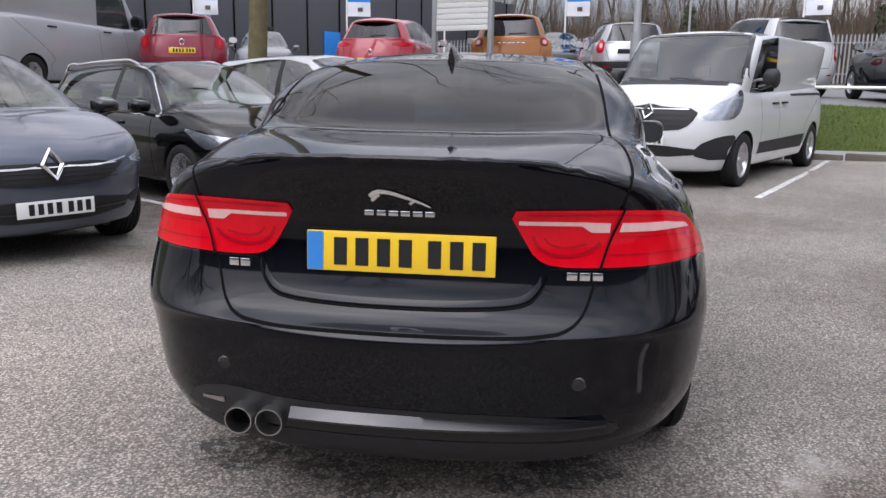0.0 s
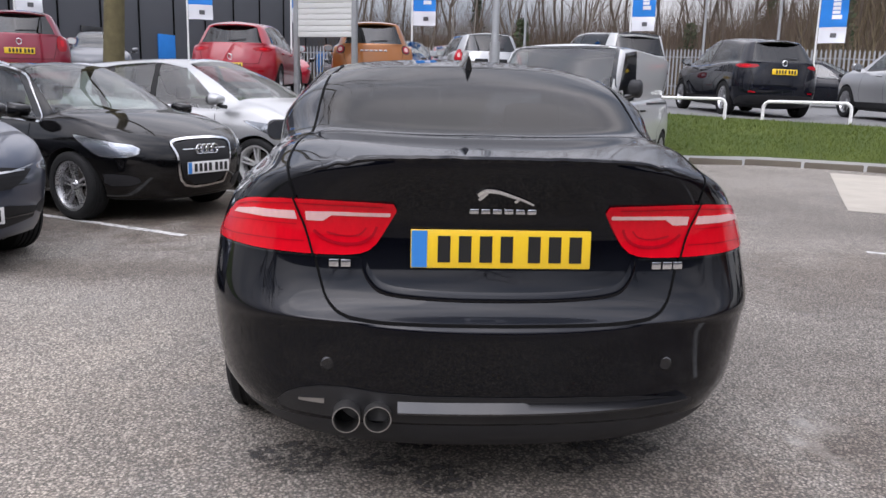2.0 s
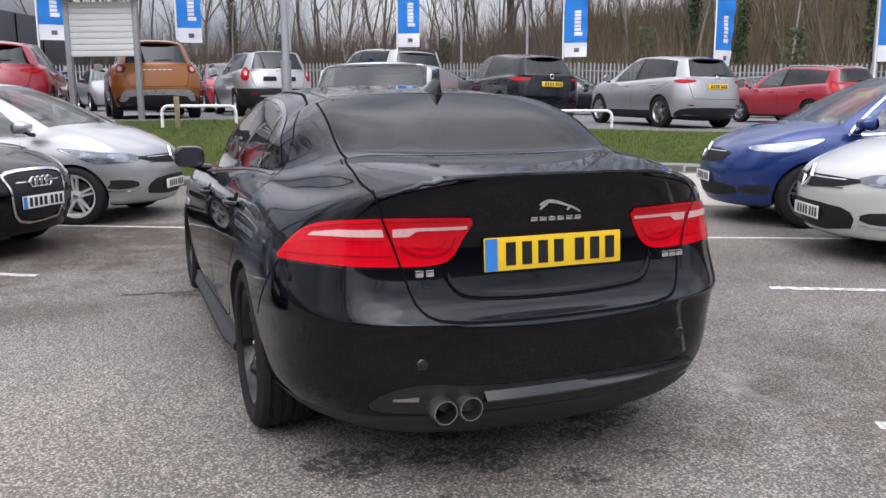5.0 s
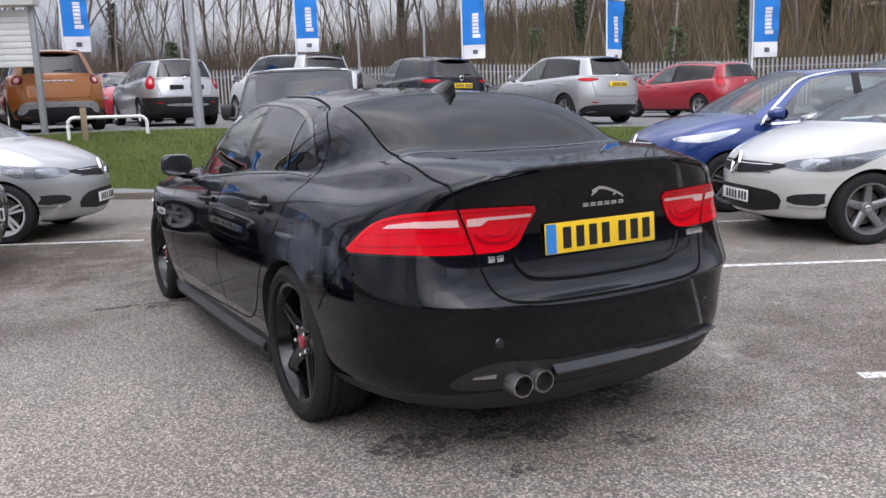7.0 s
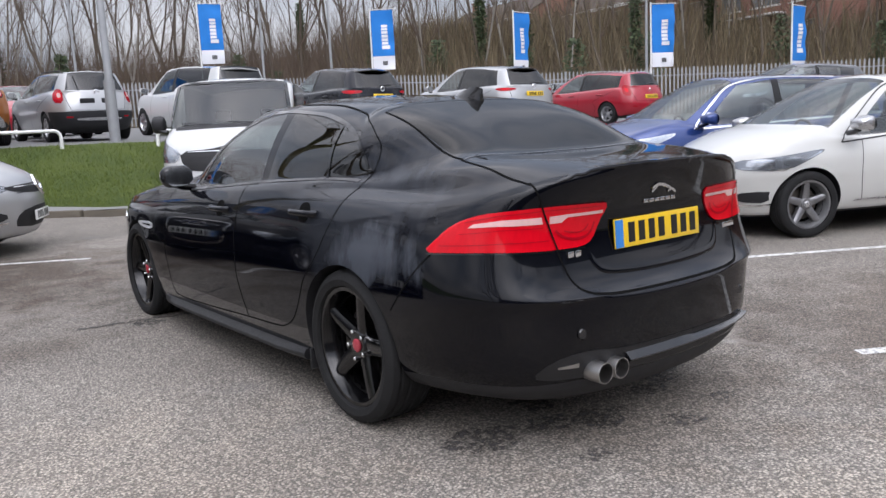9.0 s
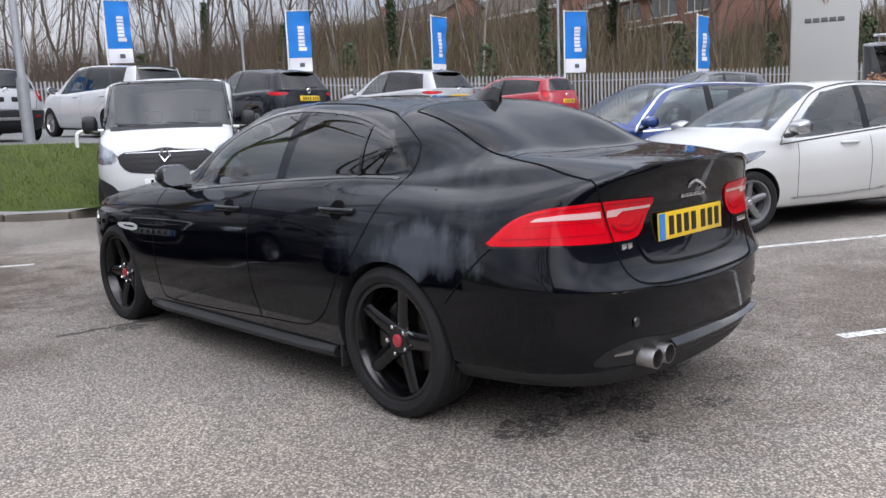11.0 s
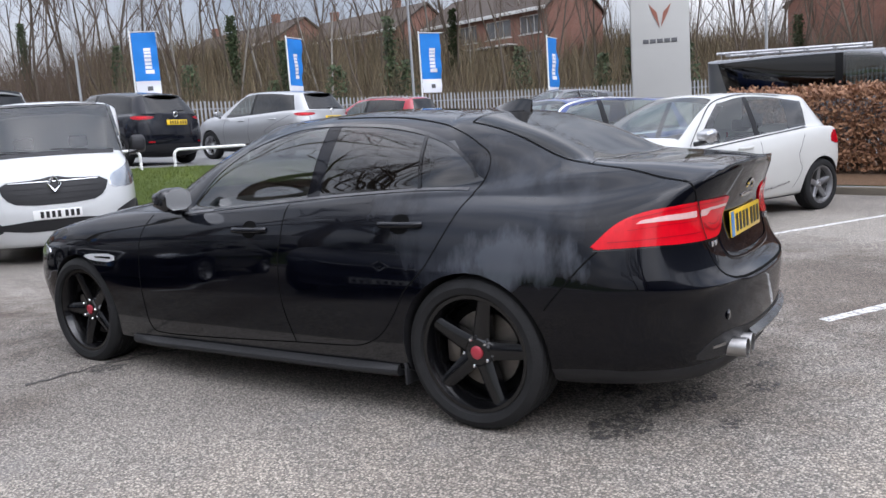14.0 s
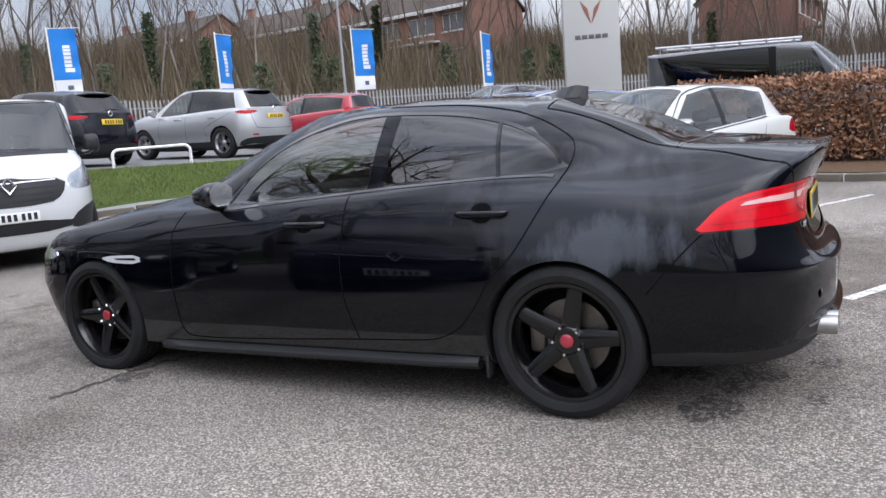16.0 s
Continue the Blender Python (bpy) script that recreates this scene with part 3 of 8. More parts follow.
# ---- cars ----
# A body is a net of rings, from the sill up to the roof, each running from the rear centre round one flank to the front centre:
# 0 rear centre, 1 and 2 rear face, 3 rear corner, 4 behind the rear wheel, 5 rear door's rear edge, 6 and 7 middle pillar,
# 8 front door's front edge, 9 front wing, 10 front corner, 11 to 13 front face.
LOW = 9      # rings below the deck: sill, lower, bumper, ledge, and so on to the shoulder


def lerp(a, b, t):
    return a + (b - a) * t


def car_rings(s):
    wb, rear, front, side = s["wb"], s["rear"], s["front"], s["side"]
    slope, yb = s.get("slope", -0.04), s["yb"]
    R = []
    low_y = s["low_y"]
    for k in range(LOW):
        ry, rz = rear[k]
        fy, fz = front[k]
        sx, sz = side[k]
        h = k / (LOW - 1)
        tilt = slope * h
        wide = min(1.0, max(0.0, (h - 0.3) / 0.25))

        def of(key, usual):
            v = s.get(key, usual)
            return lerp(v[0], v[1], wide) if isinstance(v, tuple) else v
        bow = of("bow", 0.10)
        scoop = s.get("scoop", {}).get(k, 0.0)
        row = [(0, ry + scoop, rz), (s.get("x1", 0.40) * sx, ry + 0.12 * bow + scoop, rz), (of("x2", 0.76) * sx, ry + bow, lerp(rz, sz, 0.15))]
        d3, d4, d5 = (v * h ** s.get("rake_pow", 2) for v in s.get("rake", (0.0, 0.0, 0.0)))
        row.append((of("x3", 0.935) * sx, ry + of("corner", 0.34) + d3, lerp(rz, sz, 0.45 + 0.3 * (d3 > 0) * h)))
        y4, y5 = low_y[0] + d4, low_y[1] + d5 + s.get("door_sweep", 0.0) * (1 - h)
        row.append((0.985 * sx, y4, lerp(rz, sz, 0.85 + 0.1 * (d4 > 0) * h) + tilt * (y4 - yb)))
        row.append((sx, y5, sz + tilt * (y5 - yb)))
        row.append((sx, yb - 0.05, sz))
        row.append((sx, yb + 0.05, sz))
        row.append((sx, low_y[2], sz + tilt * (low_y[2] - yb)))
        row.append((sx, lerp(low_y[3], wb + 0.02, 0.25 + 0.75 * h if k > 2 else 0.0), lerp(sz + tilt * (low_y[3] - yb), fz, 0.30 * h)))
        row.append((0.95 * sx, min(wb + 0.43, fy - 0.24), lerp(sz, fz, 0.75)))
        row.append((0.78 * sx, fy - s.get("nose", 0.17), lerp(sz, fz, 0.95)))
        row.append((0.42 * sx, fy - 0.035, fz))
        row.append((0, fy, fz))
        pull = s.get("haunch", 0.0) * max(0.0, h - 0.42) / 0.58
        for i, f in ((2, 0.4), (3, 0.9), (4, 1.0), (5, 0.45)):
            row[i] = (row[i][0] - pull * f, row[i][1], row[i][2])
        R.append(row)
    # deck: boot lid and bonnet between the shoulder and the windows
    dk, gb, gm, gt = s["deck"], s["base"], s["mid"], s["top"]
    jy = s["glass_y"]
    J = [(0, gb["ry"], gb["rz"]), (0.40 * gb["rx"], gb["ry"] + 0.01, gb["rz"]), (gb["rx"], gb["ry"] + gb.get("rb", 0.06), gb["rz"] - 0.006)]
    for i, y in enumerate(jy):
        J.append((gb["x"] - (gb.get("q", 0.05) if i == 0 else 0.012 if i == 1 else 0), y, gb["z"] + slope * (y - yb)))
    J += [(gb["fx"], gb["fy"] - 0.30, gb["fz"] - 0.025), (0.84 * gb["fx"], gb["fy"] - 0.15, gb["fz"] - 0.012), (0.45 * gb["fx"], gb["fy"] - 0.035, gb["fz"]), (0, gb["fy"], gb["fz"])]
    H = R[-1]
    D = []
    for i in range(14):
        a, b = Vector(H[i]), Vector(J[i])
        p = a.lerp(b, 0.5)
        if i < 3:
            p.y, p.z = lerp(a.y, b.y, dk["rt"]), lerp(a.z, b.z, 0.5) + dk["rz"]
            p.x = max(a.x, b.x) * (1.0 if i < 2 else 0.97)
        elif i == 3:
            p.z += dk["rz"] * 0.6
            p.x = lerp(a.x, b.x, 0.35)
        elif i < 9:
            p = a.lerp(b, 0.62)
            p.x = lerp(a.x, b.x, 0.45)
        else:
            p.y, p.z = lerp(a.y, b.y, 0.5), lerp(a.z, b.z, 0.5) + dk["fz"]
            if i in (9, 10):
                p.x = lerp(a.x, b.x, 0.4)
        D.append(tuple(p))
    ky = s["top_y"]
    K = [(0, gt["ry"], gt["rz"]), (0.42 * gt["rx"], gt["ry"] - 0.005, gt["rz"] - 0.004), (gt["rx"], gt["ry"] - 0.03, gt["rz"] - 0.025)]
    for i, (y, z) in enumerate(ky):
        K.append((gt["x"] + gt["flare"] * max(0, gt["z"] - z), y, z))
    K += [(gt["fx"], gt["fy"] - 0.10, gt["fz"] - 0.05), (0.84 * gt["fx"], gt["fy"] - 0.05, gt["fz"] - 0.022), (0.45 * gt["fx"], gt["fy"] - 0.01, gt["fz"] - 0.004), (0, gt["fy"], gt["fz"])]
    M = []
    for i in range(14):
        a, b = Vector(J[i]), Vector(K[i])
        p = a.lerp(b, 0.52)
        if i < 3:
            p.z += gm["r"]
            p.y -= gm["r"] * 0.4
        elif i < 9:
            p.x += gm["s"]
        elif i == 9:
            p.x += gm["s"]
            p.y += gm["a"]
            p.z += gm["a"] * 0.8
        else:
            p.z += gm["f"]
            p.y += gm["f"] * 0.6
        M.append(tuple(p))
    yp, c = s["peak"]

    def roof(y):
        return s["h"] - c * (y - yp) ** 2
    L, T = [], []
    for i in range(14):
        x, y, z = K[i]
        if i < 3:
            y2 = gt["ry"] + 0.10
        elif i > 9:
            y2 = gt["fy"] - 0.14
        else:
            y2 = min(max(y, gt["ry"] + 0.12), gt["fy"] - 0.18)
        xl = x * (1.0 if i < 3 or i > 9 else 1.0)
        xl = min(x, s["roof_x"]) if 2 <= i <= 11 else x
        L.append((xl, y2, roof(y2) - (0.035 if i not in (0, 1, 12, 13) else 0.004) * s.get("crown", 1.0)))
        y3 = min(max(y2, gt["ry"] + 0.22), gt["fy"] - 0.26)
        T.append((0, y3, roof(y3)))
    under = [(x * s.get("under", 0.75), lerp(y, 1.3, 0.10 if "under" not in s else 0.03), s.get("belly", 0.17)) for x, y, z in R[0]]
    spine = [(0, lerp(y, 1.3, 0.2), s.get("belly", 0.17)) for x, y, z in R[0]]
    net = [spine, under] + R + [D, J, M, K, L, T]
    for (k, i), (dx, dy, dz) in s.get("shift_of", {}).items():
        x, y, z = net[k][i]
        net[k][i] = (x + dx, y + dy, z + dz)
    return net


# ring numbers in the whole net
SPINE, UNDER, SILL = 0, 1, 2
DECK = SILL + LOW
BASE, MIDG, TOPG, ROOF, CROWN = DECK + 1, DECK + 2, DECK + 3, DECK + 4, DECK + 5
PANELS = ["body_shell", "rear_quarter", "front_wing", "side_panel", "rear_door", "front_door", "boot_lid", "bonnet", "rear_bumper", "front_bumper", "roof", "sill",
          "rear_window", "quarter_window", "rear_side_window", "front_side_window", "windscreen", "pillar_trim", "wheel_arch", "roof_trim"]
PID = {n: i for i, n in enumerate(PANELS)}


def panel_of(k, i, s):
    """Which panel the net's face between rings k and k+1 and columns i and i+1 belongs to."""
    if k < SILL:
        return "wheel_arch"
    blind = s.get("blind_side")
    if k in (BASE, MIDG):
        if i < 2:
            return "rear_window" if not s.get("blind_rear") else "boot_lid"
        if i == 2:
            return "rear_quarter"
        if i == 3:
            return "quarter_window" if not s.get("blind_quarter") else "rear_quarter"
        if i in (4, 5):
            return "rear_side_window" if not blind else "side_panel"
        if i == 6:
            return "pillar_trim" if not blind else "side_panel"
        if i in (7, 8):
            return "front_side_window"
        if i == 9:
            return "front_wing"
        return "windscreen"
    if k >= TOPG:
        return "roof"
    low = k - SILL
    if k == SILL and 4 <= i <= 8:
        return "sill"
    if i < 2:
        return "rear_bumper" if low < s.get("boot_ring", 3) else "boot_lid"
    if i in (2, 3):
        return "rear_bumper" if low < s.get("boot_ring", 3) else "rear_quarter"
    if i == 4:
        return "rear_quarter"
    if 5 <= i <= 6:
        return "rear_door" if not blind else "side_panel"
    if i == 7:
        return "front_door"
    if i >= 10 and low < 7:
        return "front_bumper"
    if i >= 11 or (i >= 9 and k >= SILL + LOW - 1):
        return "bonnet" if i >= 10 else "front_wing"
    return "front_wing"


def car_shell(s, sub=2):
    """The body as one closed mesh with wheel openings cut, its panels told apart by material number."""
    rings = car_rings(s)
    verts, index = [], {}
    for k, row in enumerate(rings):
        for i in range(26):
            j = i if i <= 13 else 26 - i
            x, y, z = row[j]
            sgn = 1 if i <= 13 else -1
            key = (k, j if (abs(x) < 1e-6) else i)
            if key not in index:
                index[key] = len(verts)
                verts.append((sgn * x, y, z))
            index[(k, i)] = index[key]
    faces, tags = [], []
    for k in range(len(rings) - 1):
        for i in range(26):
            a, b = index[(k, i)], index[(k, (i + 1) % 26)]
            c, d = index[(k + 1, (i + 1) % 26)], index[(k + 1, i)]
            f = []
            for v in (a, b, c, d):
                if v not in f:
                    f.append(v)
            if len(f) < 3:
                continue
            j = i if i < 13 else 25 - i
            faces.append(f)
            tags.append(PID[panel_of(k, j, s)])
    me = pydata("shell", verts, faces)
    for n in PANELS:
        me.materials.append(MAT["seam"])
    me.polygons.foreach_set("material_index", tags)
    sharp = {SILL: s.get("sill_crease", 0.45), SILL + 3: 0.2, BASE: 0.45, TOPG: 0.45}
    sharp.update({SILL + k: v for k, v in s.get("creases", {}).items()})
    ring_of = {}
    for (k, i), v in index.items():
        ring_of.setdefault(v, set()).add(k)
    cre = me.attributes.new("crease_edge", "FLOAT", "EDGE")
    values = []
    column_of = {}
    for (k, i), v in index.items():
        column_of.setdefault(v, set()).add(i if i <= 13 else 26 - i)
    for e in me.edges:
        if not s.get("sail_crease", True) and all(min(column_of[v]) in (2, 3) for v in e.vertices):
            values.append(0.0)
            continue
        both = ring_of[e.vertices[0]] & ring_of[e.vertices[1]]
        tail = s.get("tail_creases", {}) if all(min(column_of[v]) <= 3 for v in e.vertices) else {}
        values.append(max([tail.get(k - SILL, sharp.get(k, 0.0)) for k in both], default=0.0))
    cre.data.foreach_set("value", values)
    bm = bmesh.new()
    bm.from_mesh(me)
    bmesh.ops.recalc_face_normals(bm, faces=bm.faces[:])
    bm.to_mesh(me)
    bm.free()
    ob = new("shell", me)
    sm = ob.modifiers.new("smooth", "SUBSURF")
    sm.levels = sm.render_levels = sub
    cutters = []
    for y, r in ((0.0, s["arch"]), (s["wb"], s["arch"])):
        cm = bmesh.new()
        lathe(cm, [(-1.3, 0.0001), (-1.3, r), (1.3, r), (1.3, 0.0001)], 40)
        bmesh.ops.translate(cm, verts=cm.verts[:], vec=(0, y, s["wheel_r"]))
        cme = bpy.data.meshes.new("cut")
        cm.to_mesh(cme)
        cm.free()
        for n in PANELS:
            cme.materials.append(MAT["seam"])
        cme.polygons.foreach_set("material_index", [PID["wheel_arch"]] * len(cme.polygons))
        co = new("cut", cme)
        cutters.append(co)
        bo = ob.modifiers.new("cut", "BOOLEAN")
        bo.operation, bo.object, bo.solver = "DIFFERENCE", co, "EXACT"
    dg = bpy.context.evaluated_depsgraph_get()
    done = bpy.data.meshes.new_from_object(ob.evaluated_get(dg), depsgraph=dg)
    for o in [ob] + cutters:
        bpy.data.objects.remove(o)
    finish(done, 42)
    return done


def split_shell(done, names):
    """The panels as meshes of their own, with the whole body's normals."""
    co = np.empty(len(done.vertices) * 3, np.float32)
    done.vertices.foreach_get("co", co)
    co = co.reshape(-1, 3)
    cn = np.empty(len(done.loops) * 3, np.float32)
    done.corner_normals.foreach_get("vector", cn)
    cn = cn.reshape(-1, 3)
    mi = np.empty(len(done.polygons), np.int32)
    done.polygons.foreach_get("material_index", mi)
    out = {}
    groups = {}
    for p in done.polygons:
        n = PANELS[mi[p.index]]
        side = ""
        if n in ("rear_quarter", "front_wing", "side_panel", "rear_door", "front_door", "quarter_window", "rear_side_window", "front_side_window", "pillar_trim", "sill"):
            side = "L" if p.center.x < 0 else "R"
        groups.setdefault((n, side), []).append(p)
    for (n, side), polys in groups.items():
        remap, verts, faces, normals = {}, [], [], []
        for p in polys:
            f = []
            for li in p.loop_indices:
                v = done.loops[li].vertex_index
                if v not in remap:
                    remap[v] = len(verts)
                    verts.append(co[v])
                f.append(remap[v])
                normals.append(tuple(cn[li]))
            faces.append(f)
        me = bpy.data.meshes.new(n)
        me.from_pydata([tuple(map(float, v)) for v in verts], [], faces)
        me.polygons.foreach_set("use_smooth", [True] * len(me.polygons))
        me.normals_split_custom_set([tuple(map(float, v)) for v in normals])
        out[(n, side)] = me
    return out


def wheel_meshes(r, width, rim, style, rim_mat, spokes=5, detail=56):
    """Meshes of one wheel, its outer face towards -x."""
    out = {}
    w = width / 2
    bm = bmesh.new()
    prof = [(-w * 0.78, rim + 0.004), (-w * 0.98, rim + 0.012), (-w * 1.04, (rim + r) / 2), (-w * 0.98, r - 0.022), (-w * 0.86, r - 0.006)]
    for g in (-0.55, -0.18, 0.18, 0.55):
        a = g * w
        prof += [(a - 0.011, r), (a - 0.006, r - 0.008), (a + 0.006, r - 0.008), (a + 0.011, r)]
    prof += [(w * 0.86, r - 0.006), (w * 0.98, r - 0.022), (w * 1.04, (rim + r) / 2), (w * 0.98, rim + 0.012), (w * 0.78, rim + 0.004), (-w * 0.78, rim + 0.004)]
    lathe(bm, prof, detail)
    out["tyre"] = (bm, MAT["tyre"])
    bm = bmesh.new()
    lip = -w * 0.80
    lathe(bm, [(lip, rim + 0.008), (lip - 0.008, rim + 0.004), (lip - 0.006, rim - 0.012), (lip + 0.03, rim - 0.03), (w * 0.3, rim - 0.045), (w * 0.8, rim - 0.01), (w * 0.8, rim + 0.008), (lip, rim + 0.008)], detail)
    hub = rim * (0.26 if style != "steel" else 0.2)
    arm, rim_bm = bmesh.new(), bm
    for k in range(1):
        bm = arm
        q = math.pi / 2
        d, t = Vector((0, math.cos(q), math.sin(q))), Vector((0, -math.sin(q), math.cos(q)))
        pairs = [0.0] if style in ("star", "steel") else [-1, 1]
        for pr in pairs:
            r0, r1 = hub * 0.6, rim - 0.008
            if style == "star":
                w0, w1 = rim * 0.17, rim * 0.125
            elif style == "steel":
                w0, w1 = rim * 0.22, rim * 0.30
            else:
                w0, w1 = rim * 0.07, rim * 0.05
            x0, x1 = lip + 0.035, lip + 0.012
            sh0 = t * (pr * rim * 0.055 if style == "twin" else pr * rim * 0.05)
            sh1 = t * (pr * rim * (0.14 if style == "twin" else 0.22))
            if style == "star":
                # a ridge runs down the middle of each arm, with a face falling away on both sides
                rows = []
                for rr, ww, xx in ((r0, w0, x0), (lerp(r0, r1, 0.5), lerp(w0, w1, 0.6), (x0 + x1) / 2 - 0.002), (r1, w1, x1)):
                    c = d * rr
                    rows.append([bm.verts.new(c + t * ww + Vector((xx + 0.055, 0, 0))), bm.verts.new(c + t * ww + Vector((xx + 0.012, 0, 0))), bm.verts.new(c + t * ww * 0.35 + Vector((xx, 0, 0))),
                                 bm.verts.new(c - t * ww * 0.35 + Vector((xx, 0, 0))), bm.verts.new(c - t * ww + Vector((xx + 0.012, 0, 0))), bm.verts.new(c - t * ww + Vector((xx + 0.055, 0, 0)))])
                for a, b in zip(rows, rows[1:]):
                    for j in range(6):
                        bm.faces.new((a[j], a[(j + 1) % 6], b[(j + 1) % 6], b[j]))
            else:
                a, b = d * r0 + sh0, d * r1 + sh1
                rows = []
                for c, ww, xx in ((a, w0, x0), ((a + b) / 2, (w0 + w1) / 2, (x0 + x1) / 2 - 0.004), (b, w1, x1)):
                    rows.append([bm.verts.new(c + t * ww + Vector((xx + 0.03, 0, 0))), bm.verts.new(c + t * ww * 0.8 + Vector((xx, 0, 0))), bm.verts.new(c - t * ww * 0.8 + Vector((xx, 0, 0))), bm.verts.new(c - t * ww + Vector((xx + 0.03, 0, 0)))])
                for p, q2 in zip(rows, rows[1:]):
                    for j in range(4):
                        bm.faces.new((p[j], p[(j + 1) % 4], q2[(j + 1) % 4], q2[j]))
    bm = rim_bm
    lathe_bm = bmesh.new()
    lathe(lathe_bm, [(lip + 0.05, 0.0005), (lip + 0.026, 0.0006), (lip + 0.026, hub * 0.85), (lip + 0.036, hub), (lip + 0.075, hub)], 32)
    tmp = bpy.data.meshes.new("hub")
    lathe_bm.to_mesh(tmp)
    lathe_bm.free()
    bm.from_mesh(tmp)
    bmesh.ops.recalc_face_normals(bm, faces=bm.faces[:])
    out["rim"] = (bm, rim_mat)
    bmesh.ops.recalc_face_normals(arm, faces=arm.faces[:])
    out["spoke"] = (arm, rim_mat)
    bm = bmesh.new()
    lathe(bm, [(lip + 0.10, 0.05), (lip + 0.10, rim * 0.66), (lip + 0.125, rim * 0.66), (lip + 0.125, 0.05), (lip + 0.10, 0.05)], 40)
    out["brake_disc"] = (bm, MAT["disc"])
    bm = bmesh.new()
    lathe(bm, [(lip + 0.14, 0.0005), (lip + 0.14, rim - 0.035), (lip + 0.05, rim - 0.034)], 24)
    out["backing_plate"] = (bm, MAT["seam"])
    bm = bmesh.new()
    box(bm, lip + 0.10, rim * 0.60, 0, 0.05, 0.075, 0.15, 0.018)
    out["brake_caliper"] = (bm, MAT["disc"])
    made = {}
    for key, (b, mt) in out.items():
        me = bpy.data.meshes.new(key)
        b.to_mesh(me)
        b.free()
        me.materials.append(mt)
        made[key] = finish(me, 30)
    made["lip"] = lip
    made["hub"] = hub
    return made


def nut_mesh():
    bm = bmesh.new()
    lathe(bm, [(0.02, 0.0095), (-0.012, 0.0095), (-0.016, 0.006), (-0.016, 0.0003)], 6)
    return part_mesh(bm, "wheel_nut", MAT["chrome"], 20)


def part_mesh(bm, name, material, smooth=35):
    me = bpy.data.meshes.new(name)
    bm.to_mesh(me)
    bm.free()
    me.materials.append(material)
    return finish(me, smooth)


def cap_mesh(r, material):
    bm = bmesh.new()
    lathe(bm, [(0.006, r * 1.12), (-0.004, r * 1.1), (-0.007, r * 0.98), (-0.009, r * 0.6), (-0.010, 0.0003)], 28)
    return part_mesh(bm, "hub_cap", material)


WHEELS = {}


def wheels_of(car, s):
    key = (s["wheel_r"], s["rim"], s["style"], s["rim_mat"], s.get("spokes", 5))
    if key not in WHEELS:
        WHEELS[key] = (wheel_meshes(s["wheel_r"], s["tyre_w"], s["rim"], s["style"], MAT[s["rim_mat"]], s.get("spokes", 5), 64 if s.get("fine") else 40), cap_mesh(0.027, MAT[s.get("cap", "alloy")]), nut_mesh())
    meshes, cap, nut = WHEELS[key]
    for y in (0.0, s["wb"]):
        for sgn in (-1, 1):
            xo = s["track"] - s["tyre_w"] / 2
            turn = pose(sgn * xo, y, s["wheel_r"], 0, 0, 0 if sgn < 0 else 180)
            if s.get("turn_front") and y > 0:
                turn = turn @ pose(0, 0, 0, 0, 0, s["turn_front"])
            if s.get("fine"):
                turn = turn @ pose(0, 0, 0, s["spin"][0 if y == 0 else 1], 0, 0)
            w = shared("wheel", meshes["rim"], car, turn)
            shared("tyre", meshes["tyre"], w, None, "worn black rubber tyre")
            for k in range(s.get("spokes", 5)):
                shared("spoke", meshes["spoke"], w, pose(0, 0, 0, 360 * k / s.get("spokes", 5), 0, 0))
            if s.get("near", True):
                shared("brake_disc", meshes["brake_disc"], w)
            shared("backing_plate", meshes["backing_plate"], w)
            if s.get("fine"):
                shared("brake_caliper", meshes["brake_caliper"], w, pose(0, 0, 0, -s["spin"][0 if y == 0 else 1], 0, 0), "grey iron brake caliper")
            shared("hub_cap", cap, w, pose(meshes["lip"] + 0.024, 0, 0), s.get("cap_label", ""))
            if s.get("fine"):
                for k in range(5):
                    q = 2 * math.pi * (k + 0.5) / 5 + math.pi / 2
                    shared("wheel_nut", nut, w, pose(meshes["lip"] + 0.03, 0.062 * math.cos(q), 0.062 * math.sin(q)))


def plate_mesh(color, blue=True):
    bm = bmesh.new()
    box(bm, 0, 0, 0, 0.52, 0.008, 0.111, 0.003)
    return part_mesh(bm, "number_plate", MAT[color])


PLATES = {}


def plate(car, m, color, blue=False):
    """A registration plate, its characters as plain bars; it faces -y of the pose."""
    if color not in PLATES:
        bars = bmesh.new()
        box(bars, 0, -0.005, 0, 0.036, 0.002, 0.076)
        band = bmesh.new()
        box(band, -0.2355, -0.005, 0, 0.044, 0.0022, 0.105)
        PLATES[color] = (plate_mesh(color), part_mesh(bars, "character_bar", MAT["plate_ink"]), part_mesh(band, "blue_band", MAT["plate_blue"]))
    p, bars, band = PLATES[color]
    ob = shared("number_plate", p, car, m, "yellow rear number plate" if "yellow" in color else "white front number plate")
    for k in range(7):
        shared("character_bar", bars, ob, pose(-0.165 + k * 0.06 + (0.02 if k > 3 else 0), 0, 0))
    if blue:
        shared("blue_band", band, ob)
    return ob


def seat_mesh(name="seat"):
    bm = bmesh.new()
    box(bm, 0, 0, 0.10, 0.50, 0.50, 0.20, 0.06)
    box(bm, 0, -0.26, 0.44, 0.48, 0.16, 0.62, 0.06, Matrix.Rotation(radians(10), 4, "X"))
    box(bm, 0, -0.40, 0.83, 0.26, 0.10, 0.18, 0.04)
    return part_mesh(bm, name, MAT["interior"], 50)


SEATS = {}


